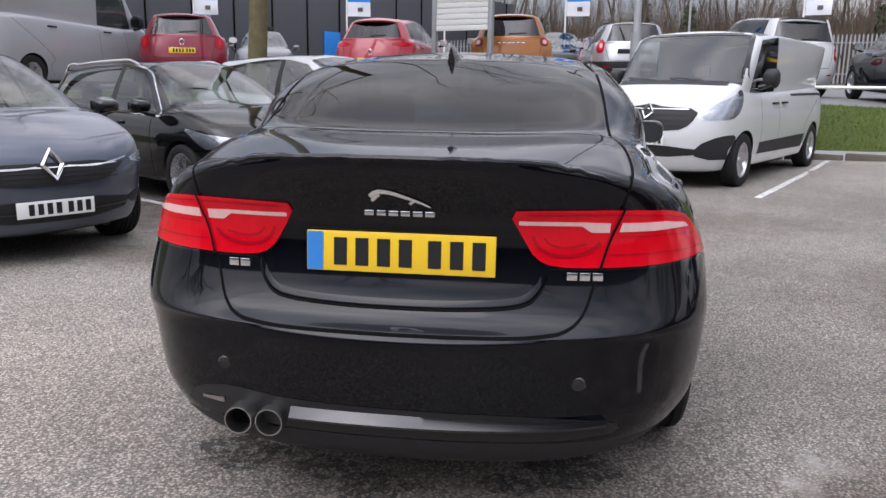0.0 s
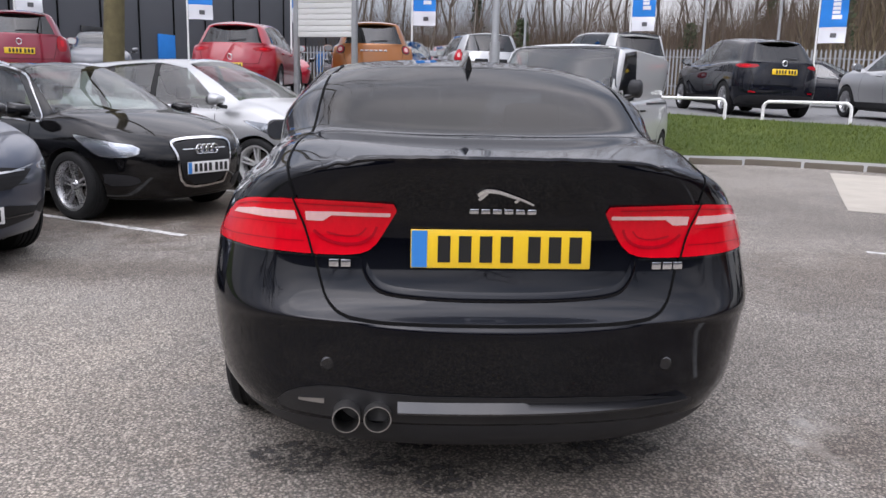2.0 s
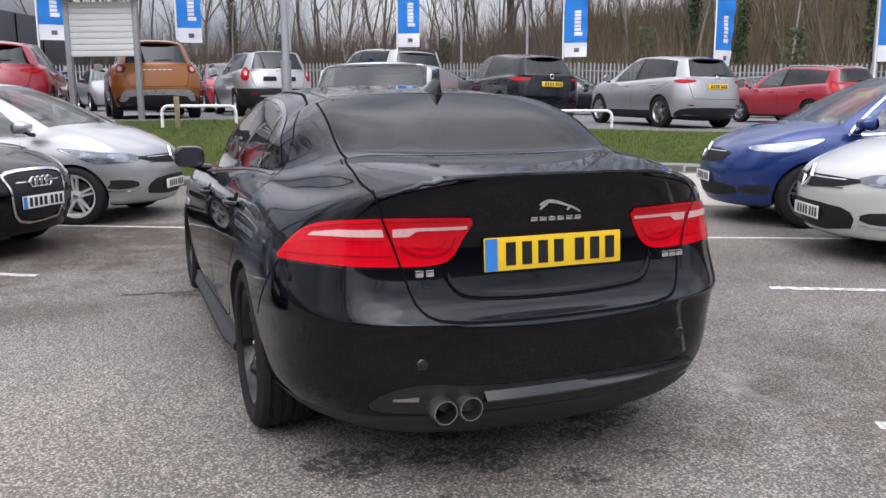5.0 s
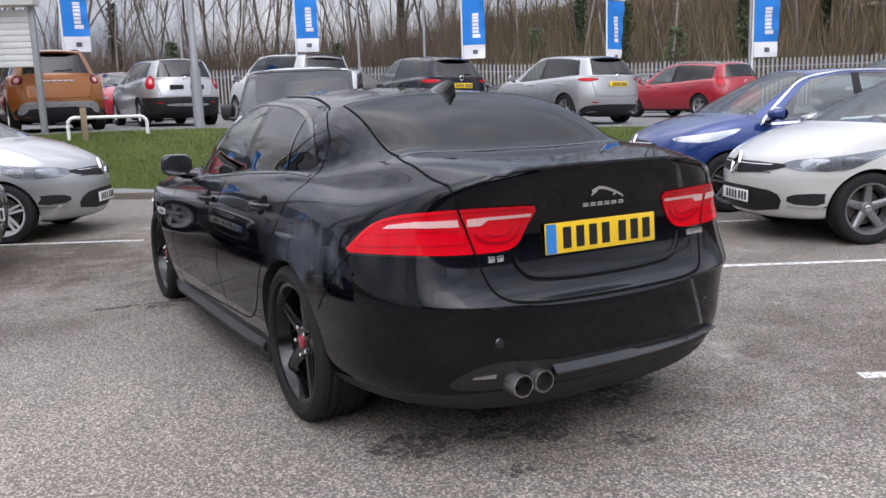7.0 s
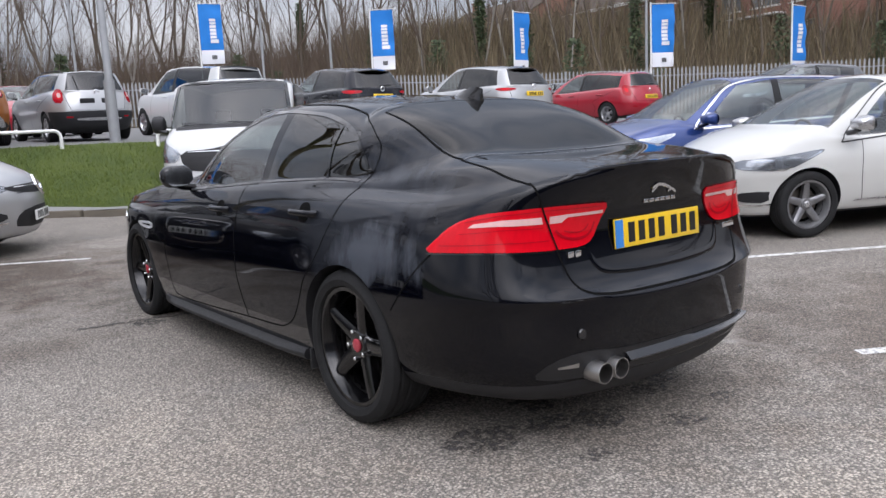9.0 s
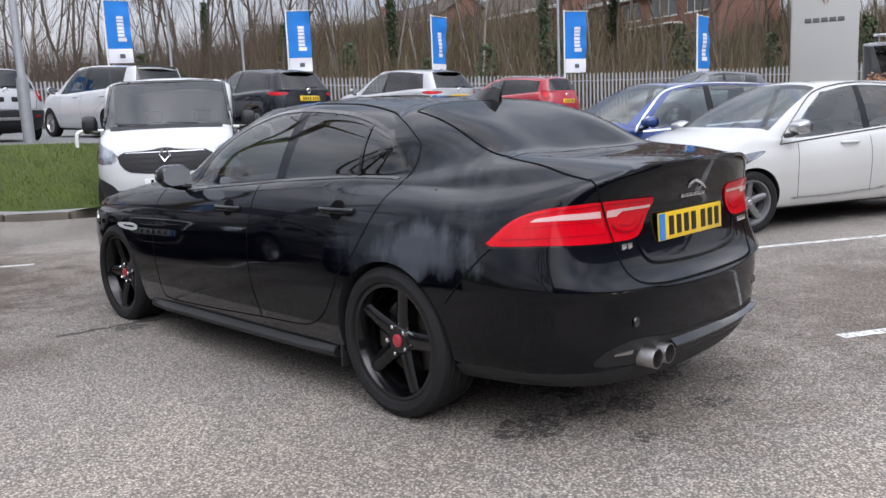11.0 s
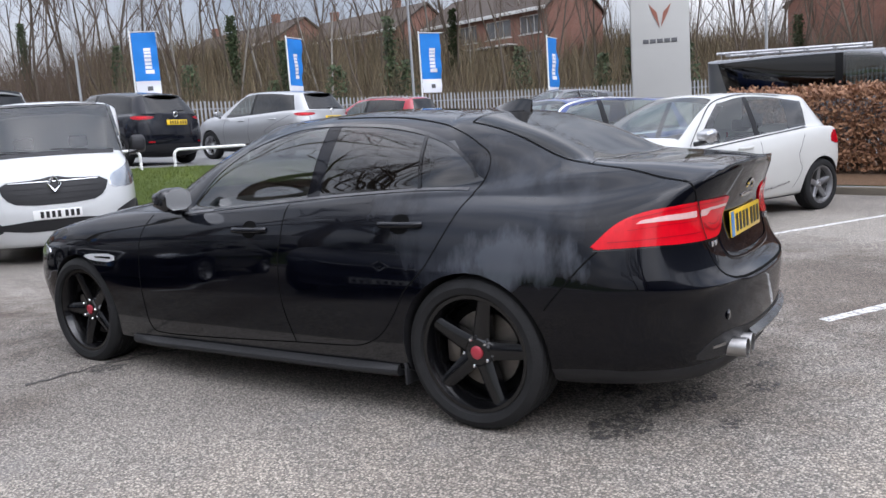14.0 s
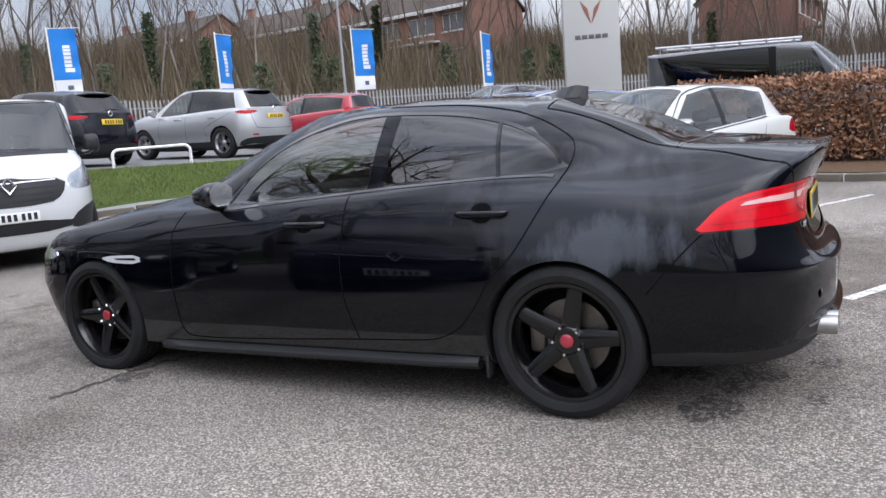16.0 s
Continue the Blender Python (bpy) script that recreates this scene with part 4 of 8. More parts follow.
def cabin(car, s, rows):
    if "front" not in SEATS:
        SEATS["front"] = seat_mesh()
        bm = bmesh.new()
        box(bm, 0, 0, 0.10, 1.25, 0.5, 0.22, 0.06)
        box(bm, 0, -0.28, 0.42, 1.28, 0.16, 0.55, 0.06, Matrix.Rotation(radians(12), 4, "X"))
        for x in (-0.42, 0.42):
            box(bm, x, -0.42, 0.76, 0.25, 0.09, 0.16, 0.04)
        SEATS["rear"] = part_mesh(bm, "rear_bench", MAT["interior"], 50)
        bm = bmesh.new()
        box(bm, 0, 0, 0, 1.36, 0.5, 0.3, 0.09)
        box(bm, 0.36, -0.22, 0.08, 0.34, 0.12, 0.12, 0.04)
        SEATS["dash"] = part_mesh(bm, "dashboard", MAT["interior"], 50)
        bm = bmesh.new()
        pts = [(0.185 * math.cos(2 * math.pi * k / 24), 0, 0.185 * math.sin(2 * math.pi * k / 24)) for k in range(24)]
        tube(bm, pts, 0.016, 6, True)
        box(bm, 0, 0, 0, 0.12, 0.04, 0.1, 0.02)
        box(bm, 0, 0, 0, 0.34, 0.015, 0.03, 0.004)
        SEATS["wheel"] = part_mesh(bm, "steering_wheel", MAT["interior"], 50)
    zf = s.get("seat_z", 0.30)
    for x in (-0.36, 0.36):
        shared("seat", SEATS["front"], car, pose(x, s["yb"] - 0.02, zf))
    if rows > 1:
        shared("rear_bench", SEATS["rear"], car, pose(0, 0.32, zf))
    shared("dashboard", SEATS["dash"], car, pose(0, s["base"]["fy"] - 0.52, s["base"]["z"] - 0.18))
    shared("steering_wheel", SEATS["wheel"], car, pose(0.36, s["base"]["fy"] - 0.86, s["base"]["z"] - 0.08, -24, 0, 0))


def mirror_meshes(scale, paint, tall=1.0):
    key = (scale, paint.name, tall)
    if key not in SEATS:
        bm = bmesh.new()
        box(bm, 0, 0, 0, 0.20 * scale, 0.16 * scale, 0.145 * scale, 0.05 * scale, None, 3)
        for v in bm.verts:
            if v.co.y > 0:
                v.co.z *= 0.72
                v.co.x *= 0.9
        bmesh.ops.scale(bm, verts=bm.verts[:], vec=(1 / tall, 1 / tall, tall))
        shell = part_mesh(bm, "door_mirror", paint, 60)
        bm = bmesh.new()
        poly = smooth_poly([(-0.092 * scale, -0.062 * scale), (0.094 * scale, -0.062 * scale), (0.094 * scale, 0.064 * scale), (-0.086 * scale, 0.064 * scale)], 1)
        bm.faces.new([bm.verts.new((x / tall, (-0.0855 + 0.05 * z) * scale / tall, z * tall)) for x, z in poly])
        glass_me = part_mesh(bm, "mirror_glass", MAT["mirror"], 0)
        bm = bmesh.new()
        tube(bm, [(0, 0.02, -0.05 * scale), (0.06, 0.03, -0.075 * scale), (0.13, 0.04, -0.085 * scale)], 0.026 * scale, 8)
        stalk = part_mesh(bm, "stalk", MAT["gloss_black"], 60)
        SEATS[key] = (shell, glass_me, stalk)
    return SEATS[key]


def mirrors(car, s, paint):
    shell, glass_me, stalk = mirror_meshes(s.get("mirror_scale", 1.0), paint, s.get("mirror_tall", 1.0))
    x, y, z = s["mirror"]
    for sgn in (-1, 1):
        m = pose(sgn * x, y, z) @ Matrix.Diagonal((-sgn, 1, 1, 1))
        ob = shared("door_mirror", shell, car, m)
        shared("mirror_glass", glass_me, ob)
        shared("stalk", stalk, ob)


def handle_mesh(material):
    bm = bmesh.new()
    pts = [(0.0, -0.115, 0.0), (-0.026, -0.085, 0.0), (-0.034, 0.0, 0.0), (-0.028, 0.085, 0.0), (0.0, 0.115, 0.0)]
    tube(bm, curve_line(pts, 4), 0.013, 8)
    bmesh.ops.scale(bm, verts=bm.verts[:], vec=(1, 1, 1.15))
    return part_mesh(bm, "door_handle", material, 60)


def build_car(name, s, m, paint, label, group="", trim=None, sub=2, rows=2):
    """A whole car at the pose m: its own y runs ahead, its origin is on the ground under the rear axle."""
    car = thing(name, m, label, s.get("category", "car"), group)
    done = car_shell(s, sub)
    bvh = BVHTree.FromPolygons([v.co.copy() for v in done.vertices], [tuple(p.vertices) for p in done.polygons])
    meshes = split_shell(done, PANELS)
    back = MAT[s.get("glass_rear", "clear")]
    aside = MAT[s["glass_side"]] if "glass_side" in s else back
    fore = MAT[s.get("glass_front", "clear" if s.get("near", True) else "dark_clear")]
    mats = {"rear_window": back, "rear_side_window": aside, "front_side_window": fore, "windscreen": MAT["clear"],
            "quarter_window": MAT[s["quarter_mat"]] if "quarter_mat" in s else aside, "pillar_trim": s.get("pillar_mat") or MAT["pillar_black"], "wheel_arch": MAT["black_plastic"], "sill": MAT[s["sill_mat"]] if "sill_mat" in s else paint, "rear_bumper": MAT[s["bumper_mat"]] if "bumper_mat" in s else paint,
            "front_bumper": paint}
    for (n, side), me in meshes.items():
        me.materials.append(mats.get(n, paint))
        ob = new(n, me)
        ob.parent = car
        if "window" in n or n == "windscreen":
            ob.visible_shadow = False
            tagged(ob, "dark tinted glass" if mats[n] in (MAT["tinted"], MAT["privacy"], MAT["privacy_side"]) else "")
        elif n == "wheel_arch":
            tagged(ob, "black wheel arch lining and underside")
    wheels_of(car, s)
    if s.get("near", True):
        cabin(car, s, rows)
    mirrors(car, s, MAT[s["mirror_mat"]] if "mirror_mat" in s else paint)
    hm = handle_mesh(MAT[s["handle_mat"]] if "handle_mat" in s else paint)
    for sgn in (-1, 1):
        for y, z in s.get("handles", ()):
            q = onto(bvh, from_side(sgn), y, z, 0.0)
            if q is not None:
                shared("door_handle", hm, car, Matrix.Translation(q) @ (Matrix.Identity(4) if sgn < 0 else Matrix.Diagonal((-1, 1, 1, 1))))
                if s.get("fine"):
                    part("handle_recess", patch(bvh, from_side(sgn), smooth_poly([(y - 0.05, z - 0.042), (y + 0.05, z - 0.042), (y + 0.05, z + 0.042), (y - 0.05, z + 0.042)], 2), 0.02, 0.0015), MAT["seam"], car)
        for line in s.get("side_seams", ()):
            part("panel_gap", seam(bvh, from_side(sgn), curve_line(line, 5), s.get("seam_w", 0.006)), MAT["seam"], car)
    return car, bvh


def lamp(car, bvh, way, poly, name, material, off=0.006, step=0.035, rounds=1, label="", thick=0.012):
    """A lamp that follows the body inside an outline."""
    ob = part(name, patch(bvh, way, smooth_poly(poly, rounds) if rounds else poly, step, off, thick), material, car, label)
    return ob


# ---- ground: one sheet in rings round the parked car, out to the horizon ----
# by bearing from straight ahead (degrees, to the right): the kerb, the top of the grass bank, the fence, the hill
BEARING = (-180, -120, -90, -60, -25, 0, 4, 9, 14, 20, 27, 33, 42, 55, 68, 80, 90, 97, 106, 120, 140, 160, 180)
KERB_R = (30, 22, 14, 12.2, 11.2, 10.8, 9.8, 9.5, 11.4, 12.1, 11.9, 12.0, 12.2, 12.0, 10.3, 9.2, 8.65, 8.3, 8.3, 9.2, 14, 24, 30)
TOP_R = (36, 27, 19, 15.6, 13.6, 13.2, 13.0, 13.2, 13.7, 14.1, 14.0, 14.0, 14.0, 13.8, 12.5, 11.8, 11.2, 10.9, 11, 12, 17, 28, 36)
TOP_Z = (0.6, 0.7, 0.9, 1.0, 1.10, 1.18, 1.18, 1.17, 1.12, 1.06, 1.0, 0.95, 0.90, 0.85, 0.7, 0.45, 0.32, 0.30, 0.3, 0.3, 0.4, 0.5, 0.6)
FENCE_R = (60, 55, 55, 50, 46, 40, 39, 38, 37, 36, 34, 33, 33, 34, 36, 38, 38, 40, 42, 45, 50, 55, 60)
FENCE_Z = (1.0, 1.1, 1.2, 1.4, 1.6, 1.7, 1.7, 1.7, 1.7, 1.6, 1.5, 1.4, 1.2, 1.1, 1.0, 0.9, 0.9, 0.9, 0.9, 0.9, 1.0, 1.0, 1.0)
HILL_Z = (2, 2, 2, 2.5, 4, 5.4, 5.4, 5.4, 5.5, 5.7, 6.6, 7.6, 8.0, 8.0, 7.4, 5.8, 4.5, 4.5, 3.5, 3, 2, 2, 2)


def lot_z(x, y):
    """The car park: level under the cars, rising gently ahead and to the right."""
    return 0.0095 * max(0.0, y - 1.0) + 0.009 * max(0.0, x - 1.2) + (0.02 * max(0.0, y - 6.0) * min(1.0, max(0.0, (x - 4.2) / 2)))


def at_bearing(table, a):
    return float(np.interp(a, BEARING, table))


def bearing(x, y):
    return math.degrees(math.atan2(x, y))


def rim_at(a, table):
    r = at_bearing(table, a)
    return r * math.sin(radians(a)), r * math.cos(radians(a))


def ground_z(x, y):
    r, a = math.hypot(x, y), bearing(x, y)
    rk, rt, rf = at_bearing(KERB_R, a), at_bearing(TOP_R, a), at_bearing(FENCE_R, a)
    if r <= rk:
        return lot_z(x, y)
    kx, ky = rk * math.sin(radians(a)), rk * math.cos(radians(a))
    z0 = lot_z(kx, ky) + 0.10
    zt, zf, zh = at_bearing(TOP_Z, a), at_bearing(FENCE_Z, a), at_bearing(HILL_Z, a)
    if r <= rt:
        t = (r - rk) / (rt - rk)
        return lerp(z0, zt, t * (1.25 - 0.25 * t))
    if r <= rf:
        return lerp(zt, zf, (r - rt) / (rf - rt))
    if r <= rf + 30:
        t = (r - rf) / 30
        return lerp(zf, zh, t * t * (3 - 2 * t))
    return lerp(zh, zh * 1.2, min(1, (r - rf - 30) / 300))


def sheet(name, radii, material, label, category, angles):
    """Rings of ground between two lines given by bearing."""
    verts, faces = [], []
    n = len(angles)
    rows = len(radii(0.0))
    for a in angles:
        for r in radii(a):
            x, y = r * math.sin(radians(a)), r * math.cos(radians(a))
            verts.append((x, y, 0))
    for j in range(n - 1):
        for k in range(rows - 1):
            p = j * rows + k
            faces.append((p, p + 1, p + rows + 1, p + rows))
    return verts, faces


ANGLES = [a * 1.0 for a in range(-180, 181, 2)]
ANGLES = sorted(set(ANGLES + [a * 0.5 for a in range(-60, 220)]))


def lay(name, radii, zfun, material, label, kind="structure"):
    v, f = sheet(name, radii, material, label, "", ANGLES)
    v = [(x, y, zfun(x, y)) for x, y, _ in v]
    me = pydata(name, v, f, material)
    bm = bmesh.new()
    bm.from_mesh(me)
    bmesh.ops.remove_doubles(bm, verts=bm.verts[:], dist=1e-4)
    bmesh.ops.recalc_face_normals(bm, faces=bm.faces[:])
    if sum(x.normal.z for x in bm.faces) < 0:
        bmesh.ops.reverse_faces(bm, faces=bm.faces[:])
    bm.to_mesh(me)
    bm.free()
    finish(me, 60)
    return tagged(new(name, me), label, "ground", "", kind)


lay("ground", lambda a: [at_bearing(KERB_R, a) * t for t in (0.0, 0.05, 0.1, 0.2, 0.3, 0.4, 0.5, 0.6, 0.7, 0.8, 0.9, 1.0)], lot_z, MAT["asphalt"], "worn pale grey asphalt car park with oil stains")
lay("grass_verge", lambda a: [lerp(at_bearing(KERB_R, a) + 0.11, at_bearing(TOP_R, a), t) for t in (0, 0.15, 0.3, 0.45, 0.6, 0.75, 0.88, 1.0)], ground_z, MAT["grass"], "short mown green grass bank above the kerb")
lay("road", lambda a: [lerp(at_bearing(TOP_R, a), at_bearing(FENCE_R, a), t) for t in (0, 0.1, 0.25, 0.5, 0.75, 1.0)], ground_z, MAT["road"], "grey asphalt of the upper car park")
lay("embankment", lambda a: [at_bearing(FENCE_R, a) + d for d in (0, 3, 6, 10, 14, 18, 22, 26, 30, 45, 80, 200, 900, 4000)], ground_z, MAT["scrub_floor"], "brown winter embankment with dead scrub and soil")

# kerb stones, laid end to end round the car park where it is in view
kerb_line = thing("kerb", Matrix.Identity(4), "weathered concrete kerb between asphalt and grass", "kerb", "", "structure")
KERB_STONE = bmesh.new()
box(KERB_STONE, 0, 0, 0, 0.905, 0.125, 0.26, 0.018)
KERB_STONE = part_mesh(KERB_STONE, "kerb_stone", MAT["kerb"])


def lay_kerbs():
    a, pts = -70.0, []
    while a < 135:
        pts.append(rim_at(a, KERB_R))
        a += 0.25
    last = None
    carry = 0.0
    for p in pts:
        if last is None:
            last = p
            continue
        d = math.dist(p, last)
        if d >= 0.915:
            mx, my = (p[0] + last[0]) / 2, (p[1] + last[1]) / 2
            out = Vector((mx, my)).normalized() * 0.055
            z = lot_z(mx, my)
            shared("kerb_stone", KERB_STONE, kerb_line, pose(mx + out.x, my + out.y, z - 0.03 + random.uniform(-0.004, 0.004), 0, 0, math.degrees(math.atan2(p[1] - last[1], p[0] - last[0])) + random.uniform(-0.6, 0.6)))
            last = p


lay_kerbs()


def lot_strip(name, a, b, width, material, label, category="road marking", lift=0.004, group="bay lines", wob=0.0):
    """A painted line on the car park from a to b."""
    a, b = Vector(a), Vector(b)
    d = (b - a).normalized()
    n = Vector((-d.y, d.x)) * width / 2
    k = max(2, int((b - a).length / 0.12))
    verts, faces = [], []
    for j in range(k + 1):
        p = a.lerp(b, j / k)
        for sgn in (-1, 1):
            e = n * sgn * (1 + random.uniform(-wob, wob))
            q = p + e
            verts.append((q.x, q.y, lot_z(q.x, q.y) + lift))
    for j in range(k):
        faces.append((2 * j, 2 * j + 2, 2 * j + 3, 2 * j + 1))
    me = pydata(name, verts, faces, material, 60)
    return tagged(new(name, me), label, category, group, "structure")


for p, q in (((-3.95, 4.88), (-2.0, 3.66)), ((-4.6, 7.95), (-0.55, 5.78)), ((2.95, 1.10), (6.75, -1.22)), ((1.46, -1.02), (5.3, -3.4)), ((3.75, 3.15), (8.0, 0.9)), ((2.75, 6.4), (4.9, 10.8))):
    lot_strip("bay_line", p, q, 0.085, MAT["line"], "worn white painted parking bay line", wob=0.12)


def lot_patch(name, poly, material, label, category, lift):
    v, f, n = flat_fill(poly, 0.4)
    me = pydata(name, [(p[0], p[1], lot_z(p[0], p[1]) + lift) for p in v], f, material, 60)
    bm = bmesh.new()
    bm.from_mesh(me)
    bmesh.ops.recalc_face_normals(bm, faces=bm.faces[:])
    if sum(x.normal.z for x in bm.faces) < 0:
        bmesh.ops.reverse_faces(bm, faces=bm.faces[:])
    bm.to_mesh(me)
    bm.free()
    return tagged(new(name, me), label, category, "", "structure")


lot_patch("pavement", [(5.0, 5.5), (6.9, 9.2), (8.6, 8.2), (9.6, 6.6), (6.3, 4.5)], MAT["concrete"], "pale concrete slab beside the asphalt", "ground", 0.006)


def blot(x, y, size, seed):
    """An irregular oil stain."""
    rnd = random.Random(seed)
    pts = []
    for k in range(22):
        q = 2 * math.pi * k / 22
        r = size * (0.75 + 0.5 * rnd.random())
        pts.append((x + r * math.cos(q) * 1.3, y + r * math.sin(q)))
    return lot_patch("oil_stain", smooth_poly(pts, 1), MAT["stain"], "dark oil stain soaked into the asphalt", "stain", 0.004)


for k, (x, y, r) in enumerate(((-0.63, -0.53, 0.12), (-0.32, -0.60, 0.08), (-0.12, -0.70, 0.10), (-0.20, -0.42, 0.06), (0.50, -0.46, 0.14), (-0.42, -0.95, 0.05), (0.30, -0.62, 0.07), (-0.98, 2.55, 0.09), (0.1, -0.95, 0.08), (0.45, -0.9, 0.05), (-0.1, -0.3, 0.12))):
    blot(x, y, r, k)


def crack(points, width, seed):
    """A ragged crack in the asphalt, filled with dirt."""
    rnd = random.Random(seed)
    pts = curve_line(points, 8)
    verts, faces = [], []
    for p in pts:
        x, y = p[0] + rnd.uniform(-0.03, 0.03), p[1] + rnd.uniform(-0.03, 0.03)
        w = width * rnd.uniform(0.25, 1.0)
        for sgn in (-1, 1):
            verts.append((x + sgn * w * 0.5, y + sgn * w, lot_z(x, y) + 0.0035))
    for j in range(len(pts) - 1):
        faces.append((2 * j, 2 * j + 2, 2 * j + 3, 2 * j + 1))
    tagged(new("crack", pydata("crack", verts, faces, MAT["damp"], 60)), "dark ragged crack in the asphalt", "crack", "cracks", "structure")


for k, (pts, w) in enumerate(((((-0.45, 2.40), (-0.66, 2.55), (-0.90, 2.63), (-1.12, 2.66), (-1.42, 2.68)), 0.022), (((-2.2, 5.6), (-1.0, 5.0), (-0.2, 5.4)), 0.014))):
    crack(pts, w, k)


# ---- the parked black saloon ----
HERO = dict(
    wb=2.835, yb=1.06, h=1.430, slope=-0.045, fine=True, wheel_r=0.333, rim=0.253, tyre_w=0.235, track=0.905, arch=0.356, style="star", rim_mat="wheel_black", spokes=5,
    cap="red_badge", cap_label="red centre cap", spin=(12, 52), sill_mat="gloss_black", glass_rear="privacy", glass_side="privacy_side", glass_front="saloon_glass", boot_ring=3, scoop={4: 0.012, 5: 0.012}, haunch=0.035, rake=(0.24, 0.42, 0.1), rake_pow=4, sail_crease=False, x1=0.385, x2=(0.76, 0.80), x3=(0.935, 0.95), bow=(0.10, 0.08), corner=(0.36, 0.30), under=0.9, sill_crease=0.8, tail_creases={2: 0.85, 8: 0.9}, nose=0.2,
    low_y=(-0.44, 0.42, 2.23, 2.44), door_sweep=0.1,
    rear=((-0.985, 0.305), (-1.01, 0.40), (-1.030, 0.592), (-1.010, 0.616), (-0.955, 0.652), (-0.900, 0.87), (-0.935, 0.945), (-0.980, 1.046), (-0.985, 1.070)),
    front=((3.66, 0.20), (3.77, 0.36), (3.80, 0.50), (3.79, 0.56), (3.77, 0.62), (3.74, 0.67), (3.70, 0.71), (3.64, 0.745), (3.55, 0.775)),
    side=((0.880, 0.200), (0.905, 0.33), (0.925, 0.52), (0.925, 0.60), (0.922, 0.68), (0.915, 0.76), (0.905, 0.83), (0.885, 0.90), (0.855, 0.955)),
    deck=dict(rt=0.5, rz=0.017, fz=0.035),
    base=dict(ry=-0.40, rz=1.106, rx=0.585, rb=-0.045, x=0.795, z=1.0, q=0.06, fx=0.70, fy=2.40, fz=1.015),
    mid=dict(r=0.022, s=0.022, a=0.045, f=0.03),
    top=dict(ry=0.16, rz=1.362, rx=0.578, x=0.620, z=1.358, flare=0.42, fx=0.56, fy=1.50, fz=1.395),
    glass_y=(0.03, 0.33, 0.75, 0.910, 0.922, 1.22, 1.93),
    top_y=((0.13, 1.195), (0.34, 1.277), (0.68, 1.331), (0.868, 1.341), (0.884, 1.342), (1.16, 1.328), (1.50, 1.240)),
    peak=(0.95, 0.11), roof_x=0.54, shift_of={(14, 3): (0.012, 0, 0), (13, 3): (0.030, -0.015, 0.004), (13, 2): (0.022, 0.0, 0.03), (12, 2): (0.005, 0.015, 0.030), (11, 2): (0.0, 0.0, 0.018), (12, 3): (0, 0, -0.018), (12, 4): (0, 0, -0.004), (12, 6): (0, 0, -0.010), (12, 7): (0, 0, -0.014), (12, 8): (0, 0, -0.026), (12, 9): (0, 0, -0.034), (2, 2): (0, 0, 0.02), (2, 3): (0, 0, 0.06), (2, 4): (0, 0, 0.10), (4, 2): (0, 0.030, 0.045), (4, 1): (0, 0.006, 0.008), (5, 2): (0, -0.02, 0), (6, 2): (0, -0.02, 0.025), (7, 2): (0, -0.035, 0), (5, 3): (0, -0.03, 0), (6, 3): (0, -0.03, 0.025), (7, 3): (0, -0.02, 0), (9, 2): (0.0, 0.03, 0.0), (9, 3): (-0.02, 0.03, 0.0), (10, 2): (-0.03, 0.05, -0.012), (10, 3): (-0.055, 0.05, -0.01), (10, 4): (-0.03, 0.0, 0.0), (11, 3): (-0.03, 0.03, 0.0)}, mirror=(0.945, 1.82, 1.02), mirror_scale=0.88, mirror_mat="gloss_black",
    handles=((0.345, 0.888), (1.285, 0.857)), creases={7: 0.25, 8: 0.75, 2: 0.5, 3: 0.4},
    side_seams=(((-0.018, 1.08), (0.016, 1.015), (0.076, 0.906), (0.202, 0.715), (0.317, 0.599), (0.374, 0.506), (0.47, 0.39), (0.58, 0.33), (0.70, 0.312), (1.02, 0.298), (1.55, 0.270), (2.05, 0.255), (2.17, 0.29), (2.187, 0.45), (2.187, 0.646), (2.169, 0.821), (2.11, 0.925)),
                ((1.05, 0.98), (1.055, 0.917), (1.063, 0.80), (1.080, 0.727), (1.073, 0.487), (1.022, 0.300)), ((-0.351, 0.552), (-0.422, 0.635), (-0.511, 0.734), (-0.565, 0.785))),
)
HERO["pillar_mat"] = PAINT["black"]
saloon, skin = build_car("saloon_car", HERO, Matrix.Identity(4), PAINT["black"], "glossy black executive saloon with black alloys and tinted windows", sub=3)


